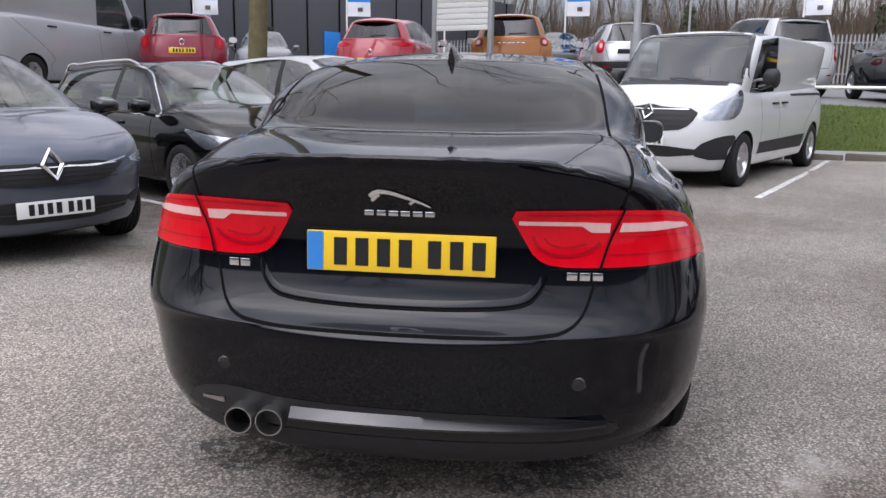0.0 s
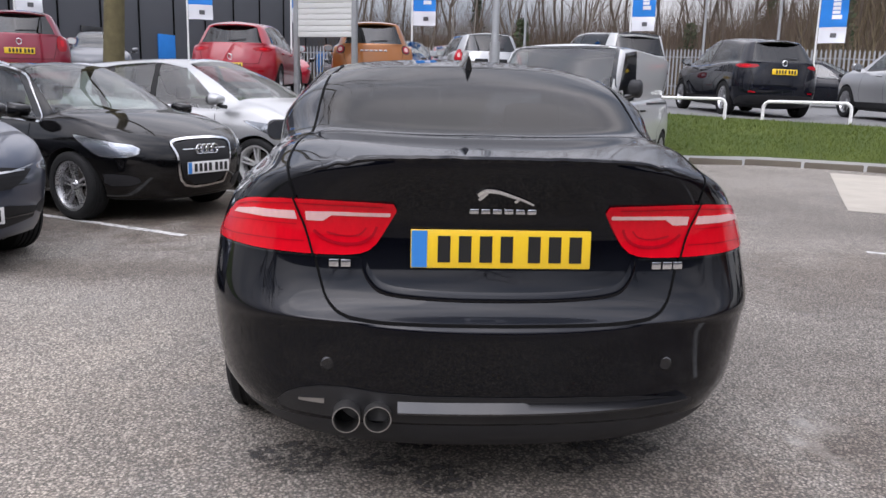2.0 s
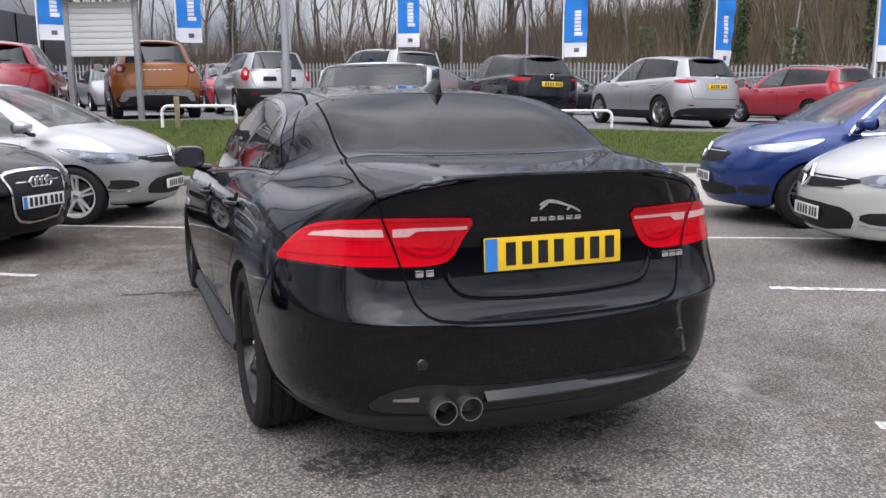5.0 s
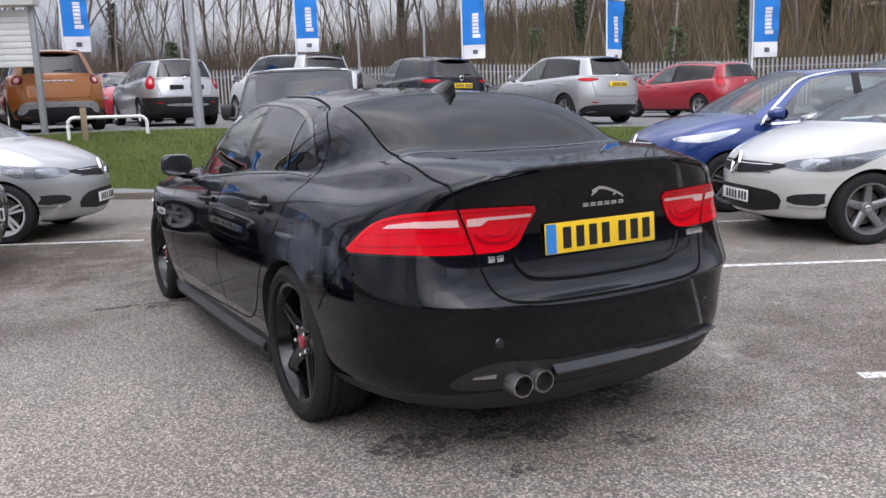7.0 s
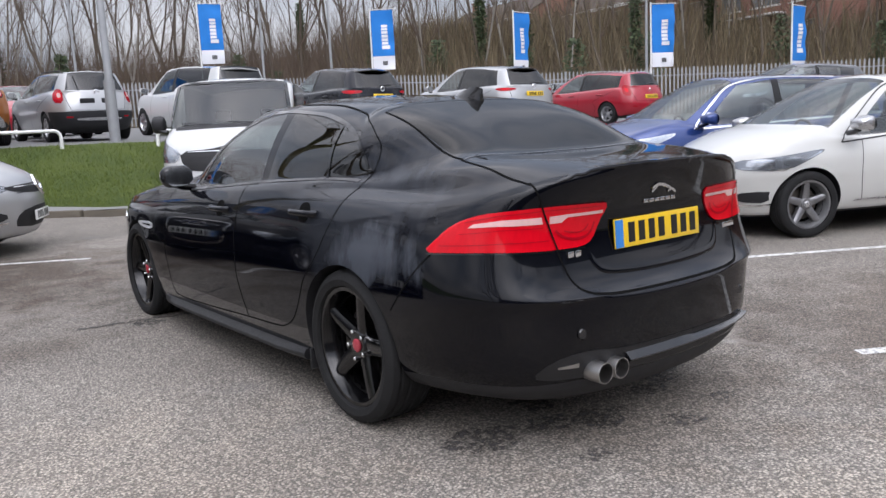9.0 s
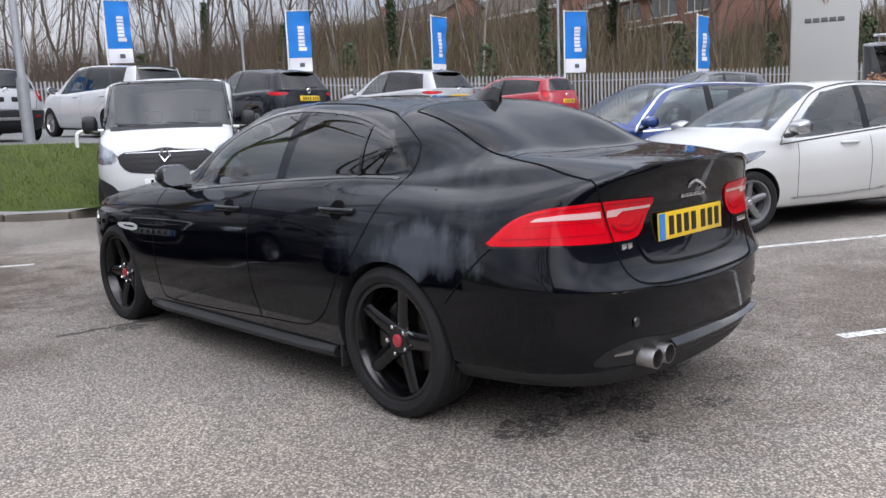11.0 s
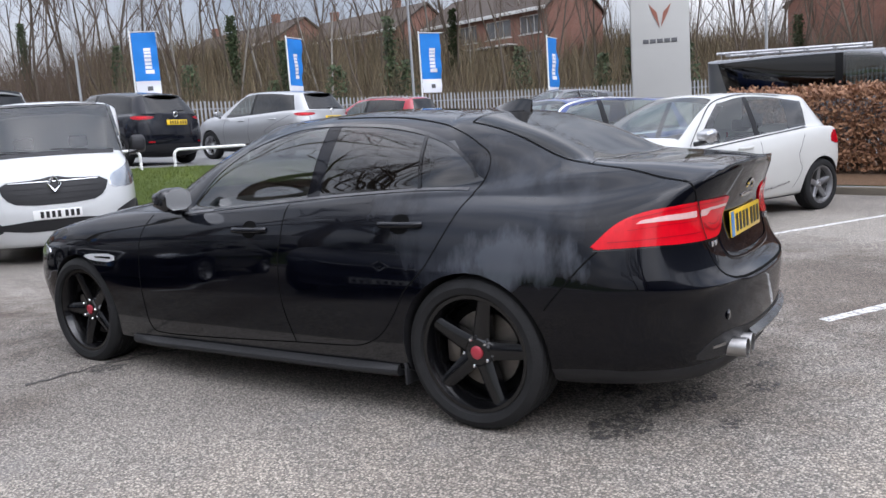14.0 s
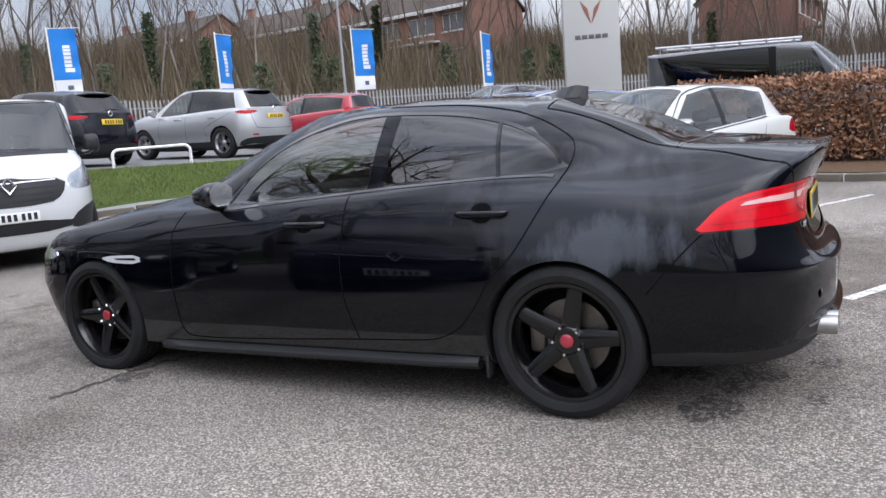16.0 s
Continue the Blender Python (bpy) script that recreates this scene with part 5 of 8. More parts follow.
def saloon_details():
    for sgn in (-1, 1):
        way = from_corner(sgn, 0.25, -0.35)
        # lamps wrap from the boot lid round the corner to a point on the flank
        ob = lamp(saloon, skin, way, [(4, 0.940), (12, 0.944), (33, 0.947), (48, 0.934), (55.5, 0.917), (61, 0.895), (65, 0.868), (68.5, 0.834), (73, 0.790), (63, 0.794), (51, 0.798), (40, 0.793), (28, 0.788), (17, 0.788), (12, 0.806), (8.5, 0.862)], "tail_lamp", MAT["tail_red"], 0.006, 0.025, 1, "red tail lamp with a pale strip", 0.01)
        part("pale_strip", patch(skin, way, [(7, 0.914), (24, 0.914), (30.5, 0.911), (30.5, 0.885), (26, 0.885), (23.5, 0.903), (7, 0.903)], 0.012, 0.0085, 0.003), MAT["tail_clear"], ob, "pale clear strip")
        part("pale_strip", patch(skin, way, [(33.5, 0.911), (46, 0.907), (55, 0.893), (57, 0.880), (48, 0.886), (33, 0.886)], 0.012, 0.0085, 0.003), MAT["tail_clear"], ob, "pale clear strip")
        part("lower_ring", seam(skin, way, curve_line([(11, 0.872), (12.5, 0.842), (16, 0.822), (21, 0.819), (25.5, 0.832), (28.5, 0.856)], 5), 0.009, 0.009, 0.012), MAT["tail_deep"], ob)
        part("lower_ring", seam(skin, way, curve_line([(14, 0.868), (16, 0.848), (20, 0.842), (25, 0.852)], 5), 0.005, 0.009, 0.012), MAT["tail_deep"], ob)
        part("lamp_line", seam(skin, way, [(33, 0.872), (46, 0.872), (60, 0.858)], 0.002, 0.009, 0.02), MAT["tail_deep"], ob)
        part("lamp_line", seam(skin, way, [(31, 0.824), (46, 0.826), (67, 0.816)], 0.003, 0.009, 0.02), MAT["tail_deep"], ob)
        part("lamp_line", seam(skin, way, [(9, 0.932), (33, 0.934), (47, 0.922), (58, 0.898)], 0.003, 0.009, 0.02), MAT["tail_deep"], ob)
        part("lamp_gap", seam(skin, way, [(33.4, 0.952), (31.9, 0.90), (28.1, 0.782)], 0.007, 0.0115, 0.02), MAT["seam"], ob)
        part("lamp_trim", seam(skin, way, [(16, 0.783), (28, 0.783), (40, 0.788), (51, 0.793), (63, 0.789), (72, 0.786)], 0.005, 0.004, 0.02), MAT["gloss_black"], ob)
        part("wing_vent", patch(skin, from_side(sgn), smooth_poly([(2.42, 0.655), (2.66, 0.66), (2.75, 0.685), (2.66, 0.70), (2.42, 0.705)], 1), 0.03, 0.005, 0.01), MAT["bright_trim"], saloon, "bright silver wing vent")
        part("vent_core", patch(skin, from_side(sgn), [(2.45, 0.676), (2.60, 0.678), (2.62, 0.686), (2.45, 0.688)], 0.03, 0.008), MAT["gloss_black"], saloon)
        part("boot_gap", seam(skin, way, curve_line([(36.5, 1.030), (35.0, 1.010), (33.6, 0.972), (32.2, 0.902), (27.8, 0.779), (24.2, 0.686), (20.5, 0.643), (16.2, 0.624)], 5), 0.007, step=0.015), MAT["seam"], saloon)
        part("boot_gap", seam(skin, from_rear, curve_line([(sgn * 0.43, 0.624), (sgn * 0.34, 0.615), (sgn * 0.2, 0.612), (0, 0.611)], 5), 0.008), MAT["seam"], saloon)
        bm = bmesh.new()
        box(bm, sgn * 0.82, 0.362, 0.205, 0.15, 0.014, 0.10, 0.004)
        part("mud_flap", bm, MAT["black_plastic"], saloon)
        part("window_trim", seam(skin, from_side(sgn), curve_line([(0.05, 1.026), (0.127, 1.030), (0.316, 1.030), (0.60, 1.018), (0.91, 1.001), (1.18, 0.981), (1.51, 0.957), (1.83, 0.932)], 5), 0.011, 0.003), MAT["bright_edge"], saloon)
        arch = [(0.028, 1.075), (0.045, 1.115), (0.085, 1.158), (0.165, 1.212), (0.311, 1.268), (0.507, 1.312), (0.718, 1.334), (0.948, 1.346), (1.172, 1.334), (1.435, 1.264), (1.648, 1.146), (1.83, 0.985)]
        part("window_trim", seam(skin, from_side(sgn), curve_line(arch, 5), 0.014, 0.003, 0.02), MAT["gloss_black"], saloon)
        frame_line = [(-0.018, 1.08), (-0.029, 1.12), (-0.022, 1.165), (0.019, 1.203), (0.139, 1.266), (0.321, 1.320), (0.587, 1.362), (0.96, 1.380)]
        part("panel_gap", seam(skin, from_side(sgn), curve_line(frame_line, 5), 0.0035, 0.002, 0.02), MAT["seam"], saloon)
        part("window_seal", seam(skin, from_top, curve_line([(sgn * 0.578, -0.437), (sgn * 0.572, -0.25), (sgn * 0.562, -0.06), (sgn * 0.550, 0.135)], 5), 0.008, 0.002, 0.02), MAT["seam"], saloon)
        part("window_seal", seam(skin, from_top, curve_line([(sgn * 0.578, -0.437), (sgn * 0.42, -0.430), (sgn * 0.2, -0.412), (0, -0.402)], 5), 0.009, 0.002, 0.02), MAT["bright_edge"], saloon)
        part("boot_gap", seam(skin, from_top, curve_line([(sgn * 0.583, -0.426), (sgn * 0.602, -0.522), (sgn * 0.611, -0.626), (sgn * 0.617, -0.74), (sgn * 0.610, -0.84)], 5), 0.007, 0.002, 0.02), MAT["seam"], saloon)
        part("quarter_bar", seam(skin, from_side(sgn), [(0.300, 1.032), (0.318, 1.268)], 0.018, 0.004), MAT["gloss_black"], saloon)
        # side skirt blade, its upper face turned to the sky
        bm = bmesh.new()
        rows = []
        for k in range(25):
            y = lerp(0.40, 2.36, k / 24)
            e = min(1.0, (24 - k) / 3.0, 0.35 + k / 4.0)
            z = lerp(0.222, 0.200, k / 24)
            rows.append([bm.verts.new((sgn * x, y, z + dz)) for x, dz in ((0.862, 0.028), (0.896, 0.020), (0.896 + 0.032 * e, 0.002), (0.896 + 0.034 * e, -0.012), (0.885 + 0.02 * e, -0.030), (0.84, -0.034))])
        for a, b in zip(rows, rows[1:]):
            for q in range(5):
                bm.faces.new((a[q], b[q], b[q + 1], a[q + 1]))
        bm.faces.new(rows[0])
        bm.faces.new(rows[-1][::-1])
        bmesh.ops.recalc_face_normals(bm, faces=bm.faces[:])
        part("side_skirt", bm, MAT["diffuser"], saloon, "black side skirt with dusty upper face", 30)
    # plate on the boot lid, with its mounting recess
    plate(saloon, pose(0, -0.912, 0.812, -3, 0, 0), "plate_yellow", True)
    bm = bmesh.new()
    line = curve_line([(-0.400, 0.775), (-0.376, 0.722), (-0.324, 0.688), (-0.178, 0.675), (0.0, 0.672), (0.178, 0.675), (0.324, 0.688), (0.376, 0.722), (0.400, 0.775)], 6)
    rows = []
    for k, (x, z) in enumerate(line):
        f = math.sin(math.pi * k / (len(line) - 1)) ** 0.6
        q = onto(skin, from_rear, x, z)
        rows.append([bm.verts.new((x * (1 - d / 0.4 * 0.4), q.y - h * f, z + d)) for d, h in ((0.020, -0.004), (0.006, 0.005), (0.0, 0.007), (-0.008, 0.006), (-0.020, -0.003))])
    for a, b in zip(rows, rows[1:]):
        for q in range(4):
            bm.faces.new((a[q], b[q], b[q + 1], a[q + 1]))
    bmesh.ops.recalc_face_normals(bm, faces=bm.faces[:])
    part("recess_ledge", bm, PAINT["black"], saloon, "", 60)
    # leaping emblem and lettering stand as plain chrome shapes
    bm = bmesh.new()
    pts = curve_line([(-0.075, 0.0), (-0.055, 0.014), (-0.02, 0.012), (0.02, 0.0), (0.055, -0.012), (0.085, -0.026)], 4)
    tube(bm, [(x, 0, z) for x, z in pts], 0.0085, 6, taper=0.35)
    tube(bm, [(-0.05, 0, 0.008), (-0.072, 0, -0.012)], 0.005, 6)
    tube(bm, [(0.045, 0, -0.006), (0.03, 0, -0.018)], 0.005, 6)
    for v in bm.verts:
        v.co.y *= 0.5
        v.co += Vector((0, onto(skin, from_rear, v.co.x, 0.968 + v.co.z).y - 0.004, 0.968))
    part("leaping_emblem", bm, MAT["chrome"], saloon, "chrome leaping emblem")
    for k in range(6):
        bm = bmesh.new()
        x = -0.083 + k * 0.033
        box(bm, x, onto(skin, from_rear, x, 0.922).y - 0.002, 0.922, 0.026, 0.007, 0.014, 0.002)
        part("name_bar", bm, MAT["chrome"], saloon, "chrome bar of the name badge")
    for x, n in ((-0.460, 2), (0.497, 3)):
        bm = bmesh.new()
        for k in range(n):
            q = onto(skin, from_rear, x + (k - (n - 1) / 2) * 0.034, 0.765, 0.003)
            box(bm, q.x, q.y, q.z, 0.028, 0.006, 0.022, 0.002)
        part("model_badge", bm, MAT["chrome"], saloon, "chrome model badge")
    # boot lip: a low upturned blade that grows out of the deck
    bm = bmesh.new()
    rows = []
    for k in range(41):
        x = lerp(-0.585, 0.585, k / 40)
        f = max(0.0, 1 - (x / 0.585) ** 4) ** 0.7
        edge = None
        for step in range(40):
            y = -1.02 + step * 0.006
            q = onto(skin, from_top, x, y)
            if q is not None and q.z > 0.95:
                edge = q
                break
        fore = onto(skin, from_top, x, edge.y + 0.075)
        rows.append([bm.verts.new(fore + Vector((0, 0, -0.002))), bm.verts.new((x, edge.y + 0.035, lerp(edge.z, fore.z, 0.5) + 0.003 * f)), bm.verts.new((x, edge.y - 0.004 * f, edge.z + 0.012 * f)),
                     bm.verts.new((x, edge.y - 0.007 * f, edge.z + 0.005 * f)), bm.verts.new((x, edge.y + 0.004, edge.z - 0.018))])
    for a, b in zip(rows, rows[1:]):
        for j in range(4):
            bm.faces.new((a[j], b[j], b[j + 1], a[j + 1]))
    bmesh.ops.recalc_face_normals(bm, faces=bm.faces[:])
    part("boot_lip_spoiler", bm, PAINT["black"], saloon, "", 40)
    # twin exhausts, set in the bumper's lower edge
    for x in (-0.436, -0.348):
        bm = bmesh.new()
        lathe(bm, [(0.20, 0.036), (0.0, 0.040), (-0.004, 0.039), (-0.004, 0.036), (0.18, 0.034)], 28, "y")
        bmesh.ops.translate(bm, verts=bm.verts[:], vec=(x, -1.012, 0.340))
        pipe = part("exhaust_tip", bm, MAT["steel"], saloon, "polished steel exhaust tip")
        bm = bmesh.new()
        lathe(bm, [(0.06, 0.0005), (0.06, 0.035)], 20, "y")
        bmesh.ops.translate(bm, verts=bm.verts[:], vec=(x, -1.012, 0.340))
        part("dark_bore", bm, MAT["seam"], pipe)
    part("diffuser", patch(skin, from_rear, smooth_poly([(-0.655, 0.335), (-0.60, 0.395), (-0.48, 0.424), (-0.30, 0.402), (0.0, 0.398), (0.35, 0.394), (0.55, 0.376), (0.62, 0.352), (0.58, 0.318), (0.0, 0.31), (-0.58, 0.318)], 1), 0.04, 0.003, 0.004), MAT["diffuser"], saloon, "black textured lower diffuser")
    bm = bmesh.new()
    rows = []
    for k in range(33):
        x = lerp(-0.292, 0.575, k / 32)
        f = min(1.0, (32 - k) / 12.0)
        zt, zb = lerp(0.384, 0.374, max(0.0, x / 0.575)), lerp(0.352, 0.366, max(0.0, x / 0.575) ** 2)
        q = onto(skin, from_rear, x, (zt + zb) / 2)
        rows.append([bm.verts.new((x, q.y + dy, z)) for dy, z in ((0.014, zt + 0.004), (-0.004, zt), (-0.030, zb + 0.006), (-0.030, zb), (0.012, zb - 0.008))])
    for a, b in zip(rows, rows[1:]):
        for j in range(4):
            bm.faces.new((a[j], b[j], b[j + 1], a[j + 1]))
    bm.faces.new(rows[0])
    bm.faces.new(rows[-1][::-1])
    bmesh.ops.recalc_face_normals(bm, faces=bm.faces[:])
    part("valance_blade", bm, MAT["gloss_black"], saloon, "glossy black blade across the diffuser", 30)
    part("reflector", patch(skin, from_rear, [(-0.575, 0.366), (-0.50, 0.364), (-0.50, 0.380), (-0.575, 0.374)], 0.02, 0.008, 0.004), MAT["steel"], saloon, "bright reflector strip")
    for x in (-0.49, 0.49):
        q = onto(skin, from_rear, x, 0.486, 0.0015)
        bm = bmesh.new()
        lathe(bm, [(-0.002, 0.0003), (-0.003, 0.017), (0.002, 0.021)], 20, "y")
        bmesh.ops.translate(bm, verts=bm.verts[:], vec=q)
        part("parking_sensor", bm, MAT["gloss_black"], saloon)
    # roof aerial fin
    bm = bmesh.new()
    rows = []
    for t in (0.0, 0.15, 0.35, 0.55, 0.75, 0.92, 1.0):
        y = lerp(0.345, 0.120, t)
        hgt = 0.058 * math.sin(min(1.0, t * 1.15) * math.pi / 2) ** 1.4
        w = 0.034 * (0.35 + 0.65 * math.sin(math.pi * min(1, 0.2 + t * 0.75)))
        zz = onto(skin, from_top, 0.0, y).z - 0.006
        rows.append([bm.verts.new((-w, y, zz)), bm.verts.new((-w * 0.6, y, zz + hgt * 0.55)), bm.verts.new((0, y - 0.01 * t, zz + hgt + 0.008)), bm.verts.new((w * 0.6, y, zz + hgt * 0.55)), bm.verts.new((w, y, zz))])
    for a, b in zip(rows, rows[1:]):
        for j in range(4):
            bm.faces.new((a[j], a[j + 1], b[j + 1], b[j]))
    bm.faces.new(rows[0])
    bm.faces.new(rows[-1][::-1])
    bmesh.ops.recalc_face_normals(bm, faces=bm.faces[:])
    part("roof_aerial", bm, MAT["gloss_black"], saloon, "black shark-fin aerial", 50)
    part("headlining_gap", seam(skin, from_top, [(x * 0.061 - 0.549, 0.155 - 0.02 * (x * 0.061 / 0.549 - 1) ** 2) for x in range(19)], 0.006, 0.0025), MAT["seam"], saloon)
    # headlamps and grille, seen from the flank only
    for sgn in (-1, 1):
        lamp(saloon, skin, from_corner(sgn, 0.25, 2.9), [(112, 0.70), (125, 0.735), (150, 0.735), (158, 0.70), (145, 0.665), (122, 0.66)], "head_lamp", MAT["lamp_silver"], 0.005, 0.04, 1, "clear slim headlamp")
    part("grille", patch(skin, from_front, smooth_poly([(-0.36, 0.50), (0.36, 0.50), (0.42, 0.60), (0.36, 0.68), (-0.36, 0.68), (-0.42, 0.60)], 1), 0.05, 0.006), MAT["gloss_black"], saloon)


saloon_details()


# ---- the other cars ----
def spec(wb, fo, ro, w, h, belt, nose, cowl_y, cowl_z, ws_y, rt_y, rb_y, rb_z, roof_x, wheel_r, rim, style="twin", rim_mat="alloy", **more):
    f = wb + fo
    yb = more.pop("yb", wb * 0.42)
    rear, front, side = [], [], []
    fx = (0.90, 0.965, 0.99, 1.0, 1.0, 0.995, 0.985, 0.965, 0.94)
    rz0 = more.pop("rear_z", 0.30)
    for k in range(LOW):
        t = max(0, (k - 2) / 6)
        rear.append((lerp(-ro, rb_y - 0.015, t ** 1.5) + (0.09, 0.02, 0, 0, 0, 0, 0, 0, 0)[k], (rz0, 0.42, 0.56)[k] if k < 3 else lerp(0.56, rb_z - 0.025, t)))
        front.append((f - (0.08, 0.015, 0, 0.0, 0.012, 0.03, 0.06, 0.11, 0.20)[k], (0.22, 0.38, 0.52)[k] if k < 3 else lerp(0.52, nose, t ** 0.9)))
        side.append((w * fx[k], (0.23, 0.38, 0.54)[k] if k < 3 else lerp(0.54, belt - 0.045, t)))
    zt = h - 0.075
    drop = more.pop("drop", 0.03)
    a0, a1 = cowl_y - more.pop("sail", 0.38), ws_y - 0.02
    rq = more.pop("quarter", rb_y + 0.42)
    rq2 = more.pop("quarter_top", rt_y + 0.12)
    d = dict(wb=wb, yb=yb, h=h, slope=-0.03, wheel_r=wheel_r, rim=rim, tyre_w=0.205, track=w - 0.02, arch=wheel_r + 0.035, style=style, rim_mat=rim_mat, low_y=(-wheel_r - 0.12, wheel_r + 0.14, wb - wheel_r - 0.28, wb - wheel_r - 0.09),
             rear=rear, front=front, side=side, deck=dict(rt=0.5, rz=0.0, fz=0.05), base=dict(ry=rb_y, rz=rb_z, rx=w * 0.74, rb=0.07, x=w * 0.885, z=belt, q=0.05, fx=w * more.pop("screen", 0.83), fy=cowl_y, fz=cowl_z),
             mid=dict(r=0.0, s=0.018, a=0.03, f=0.03), top=dict(ry=rt_y, rz=h - 0.045 - drop, rx=roof_x * 0.86, x=roof_x, z=zt, flare=0.35, fx=roof_x * 0.92, fy=ws_y, fz=h - 0.035),
             glass_y=(rq, lerp(rq, yb, 0.35), lerp(rq, yb, 0.80), yb - 0.012, yb + 0.012, lerp(yb, a0, 0.28), a0),
             top_y=((rq2, zt - 0.06 - drop), (lerp(rq2, yb, 0.35), zt - 0.012 - drop * 0.5), (lerp(rq2, yb, 0.80), zt), (yb - 0.03, zt), (yb - 0.006, zt), (lerp(yb, a1, 0.35), zt - 0.012), (a1, zt - 0.085)),
             peak=(yb - 0.1, more.pop("dome", 0.035)), roof_x=roof_x * 0.86, mirror=(w + 0.09, a0 - 0.06, belt + 0.07), handles=((lerp(rq, yb, 0.45), belt - 0.11), (yb + 0.30, belt - 0.115)), creases={}, bow=0.12, corner=0.36, nose=0.2, seam_w=0.007)
    lo, hi = 0.32, belt - 0.03
    d["side_seams"] = (((yb + 0.02, hi), (yb + 0.03, 0.6), (yb, lo)), ((wb - wheel_r - 0.26, hi - 0.02), (wb - wheel_r - 0.22, 0.6), (wb - wheel_r - 0.26, lo)), ((rq + 0.12, hi), (wheel_r + 0.16, 0.70), (wheel_r + 0.10, 0.52), (wheel_r + 0.22, lo)))
    d.update(more)
    return d


def front_of(car, bvh, s, paint, lamp_in=0.55, lamp_z=(0.66, 0.76), lamp_len=58, grille=None, intake=None, plate_z=0.42, badge=None, chrome=True, fog=True, lamp_poly=None, drl=False):
    """Headlamps, grille, emblem, lower intake and plate of a car's front."""
    w = s["side"][3][0]
    cx, cy = w * 0.35, s["wb"] - 0.15
    z0, z1 = lamp_z
    for sgn in (-1, 1):
        way = from_corner(sgn, cx, cy)
        u0 = 170 - lamp_in * 40
        poly = lamp_poly or [(u0, z0 + 0.015), (u0 - lamp_len * 0.45, z0 - 0.005), (u0 - lamp_len * 0.8, z1 - 0.01), (u0 - lamp_len, z1 + 0.05), (u0 - lamp_len * 0.9, z1 + 0.06), (u0 - lamp_len * 0.4, z1 + 0.015), (u0 + 2, z1 - 0.02)]
        um, zm = sum(p[0] for p in poly) / len(poly), sum(p[1] for p in poly) / len(poly)
        ob = lamp(car, bvh, way, poly, "head_lamp", MAT["lamp_silver" if s.get("bright_lamps") else "lamp_grey"], 0.004, 0.05, 1, "clear headlamp", 0.01)
        ha, hb = max(p[0] for p in poly), min(p[0] for p in poly)
        for f, g in ((0.26, 0.12), (0.55, 0.10)):
            uc = lerp(ha, hb, f)
            du = (ha - hb) * g
            zc = lerp(z0, z1, 0.5) + (zm - lerp(z0, z1, 0.5)) * f
            hz = (z1 - z0) * 0.36
            part("reflector", patch(bvh, way, smooth_poly([(uc - du, zc - hz), (uc + du, zc - hz), (uc + du, zc + hz), (uc - du, zc + hz)], 2), 0.02, 0.006), MAT["lamp_silver"], ob)
        part("bright_strip", seam(bvh, way, [(lerp(um, u, 0.84), lerp(zm, z, 0.84)) for u, z in poly[:4]], 0.012, 0.008, 0.02), MAT["lamp_silver"], ob)
        part("lamp_lens", patch(bvh, way, smooth_poly([(lerp(um, u, 0.94), lerp(zm, z, 0.94)) for u, z in poly], 1), 0.05, 0.012), MAT["lens"], ob).visible_shadow = False
        up = s.get("fog_lift", 0.0)
        if drl:
            part("fog_trim", seam(bvh, way, [(160, 0.335 + up), (146, 0.325 + up), (132, 0.335 + up), (127, 0.38 + up)], 0.02, 0.012, 0.02), MAT["chrome"], car)
        if fog:
            part("fog_lamp_pocket", patch(bvh, way, smooth_poly([(160, 0.36 + up), (138, 0.34 + up), (130, 0.42 + up), (140, 0.46 + up), (158, 0.44 + up)], 1), 0.05, 0.004, 0.006), MAT["black_plastic"], car)
    if grille:
        g = part("grille", patch(bvh, from_front, smooth_poly(grille, 1), 0.05, 0.006, 0.008), MAT["grille_black"], car, "black grille")
        zs = [p[1] for p in grille]
        xs = [p[0] for p in grille]
        for k in range(1, 5):
            z = lerp(min(zs), max(zs), k / 5)
            part("grille_bar", seam(bvh, from_front, [(min(xs) * 0.8, z), (max(xs) * 0.8, z)], 0.008, 0.012, 0.06), MAT["chrome"] if chrome and k == 4 else MAT["black_plastic"], g)
    if intake:
        part("lower_intake", patch(bvh, from_front, smooth_poly(intake, 1), 0.06, 0.005, 0.006), MAT["grille_black"], car, "black lower intake")
    if badge:
        bz, bs, kind = badge
        q = onto(bvh, from_front, 0, bz, 0.022)
        if q is not None:
            bm = bmesh.new()
            ends = [onto(bvh, from_front, 0, bz + d * bs, 0.022) or q for d in (-1, 1)]
            tilt = -math.atan2(ends[1].y - ends[0].y, max(0.01, ends[1].z - ends[0].z))
            if kind == "diamond":
                loop = [(0, 0, -bs), (bs * 0.62, 0, 0), (0, 0, bs), (-bs * 0.62, 0, 0)]
                tube(bm, loop, bs * 0.17, 4, True)
                bmesh.ops.rotate(bm, verts=bm.verts[:], matrix=Matrix.Rotation(tilt, 3, "X"))
                q = (ends[0] + ends[1]) / 2 if (ends[0] + ends[1]).y / 2 > q.y - 0.02 else q
            else:
                for k in range(4):
                    x0 = (k - 1.5) * bs * 0.62
                    tube(bm, [(x0 + bs * 0.42 * math.cos(2 * math.pi * j / 16), 0, bs * 0.42 * math.sin(2 * math.pi * j / 16)) for j in range(16)], bs * 0.09, 5, True)
            bmesh.ops.translate(bm, verts=bm.verts[:], vec=q)
            part("emblem", bm, MAT["chrome"], car, "chrome emblem")
    q = onto(bvh, from_front, 0, plate_z, 0.012)
    if q is not None:
        plate(car, pose(q.x, q.y + 0.004, q.z, 0, 0, 180), "plate_white", s.get("blue_band", False))


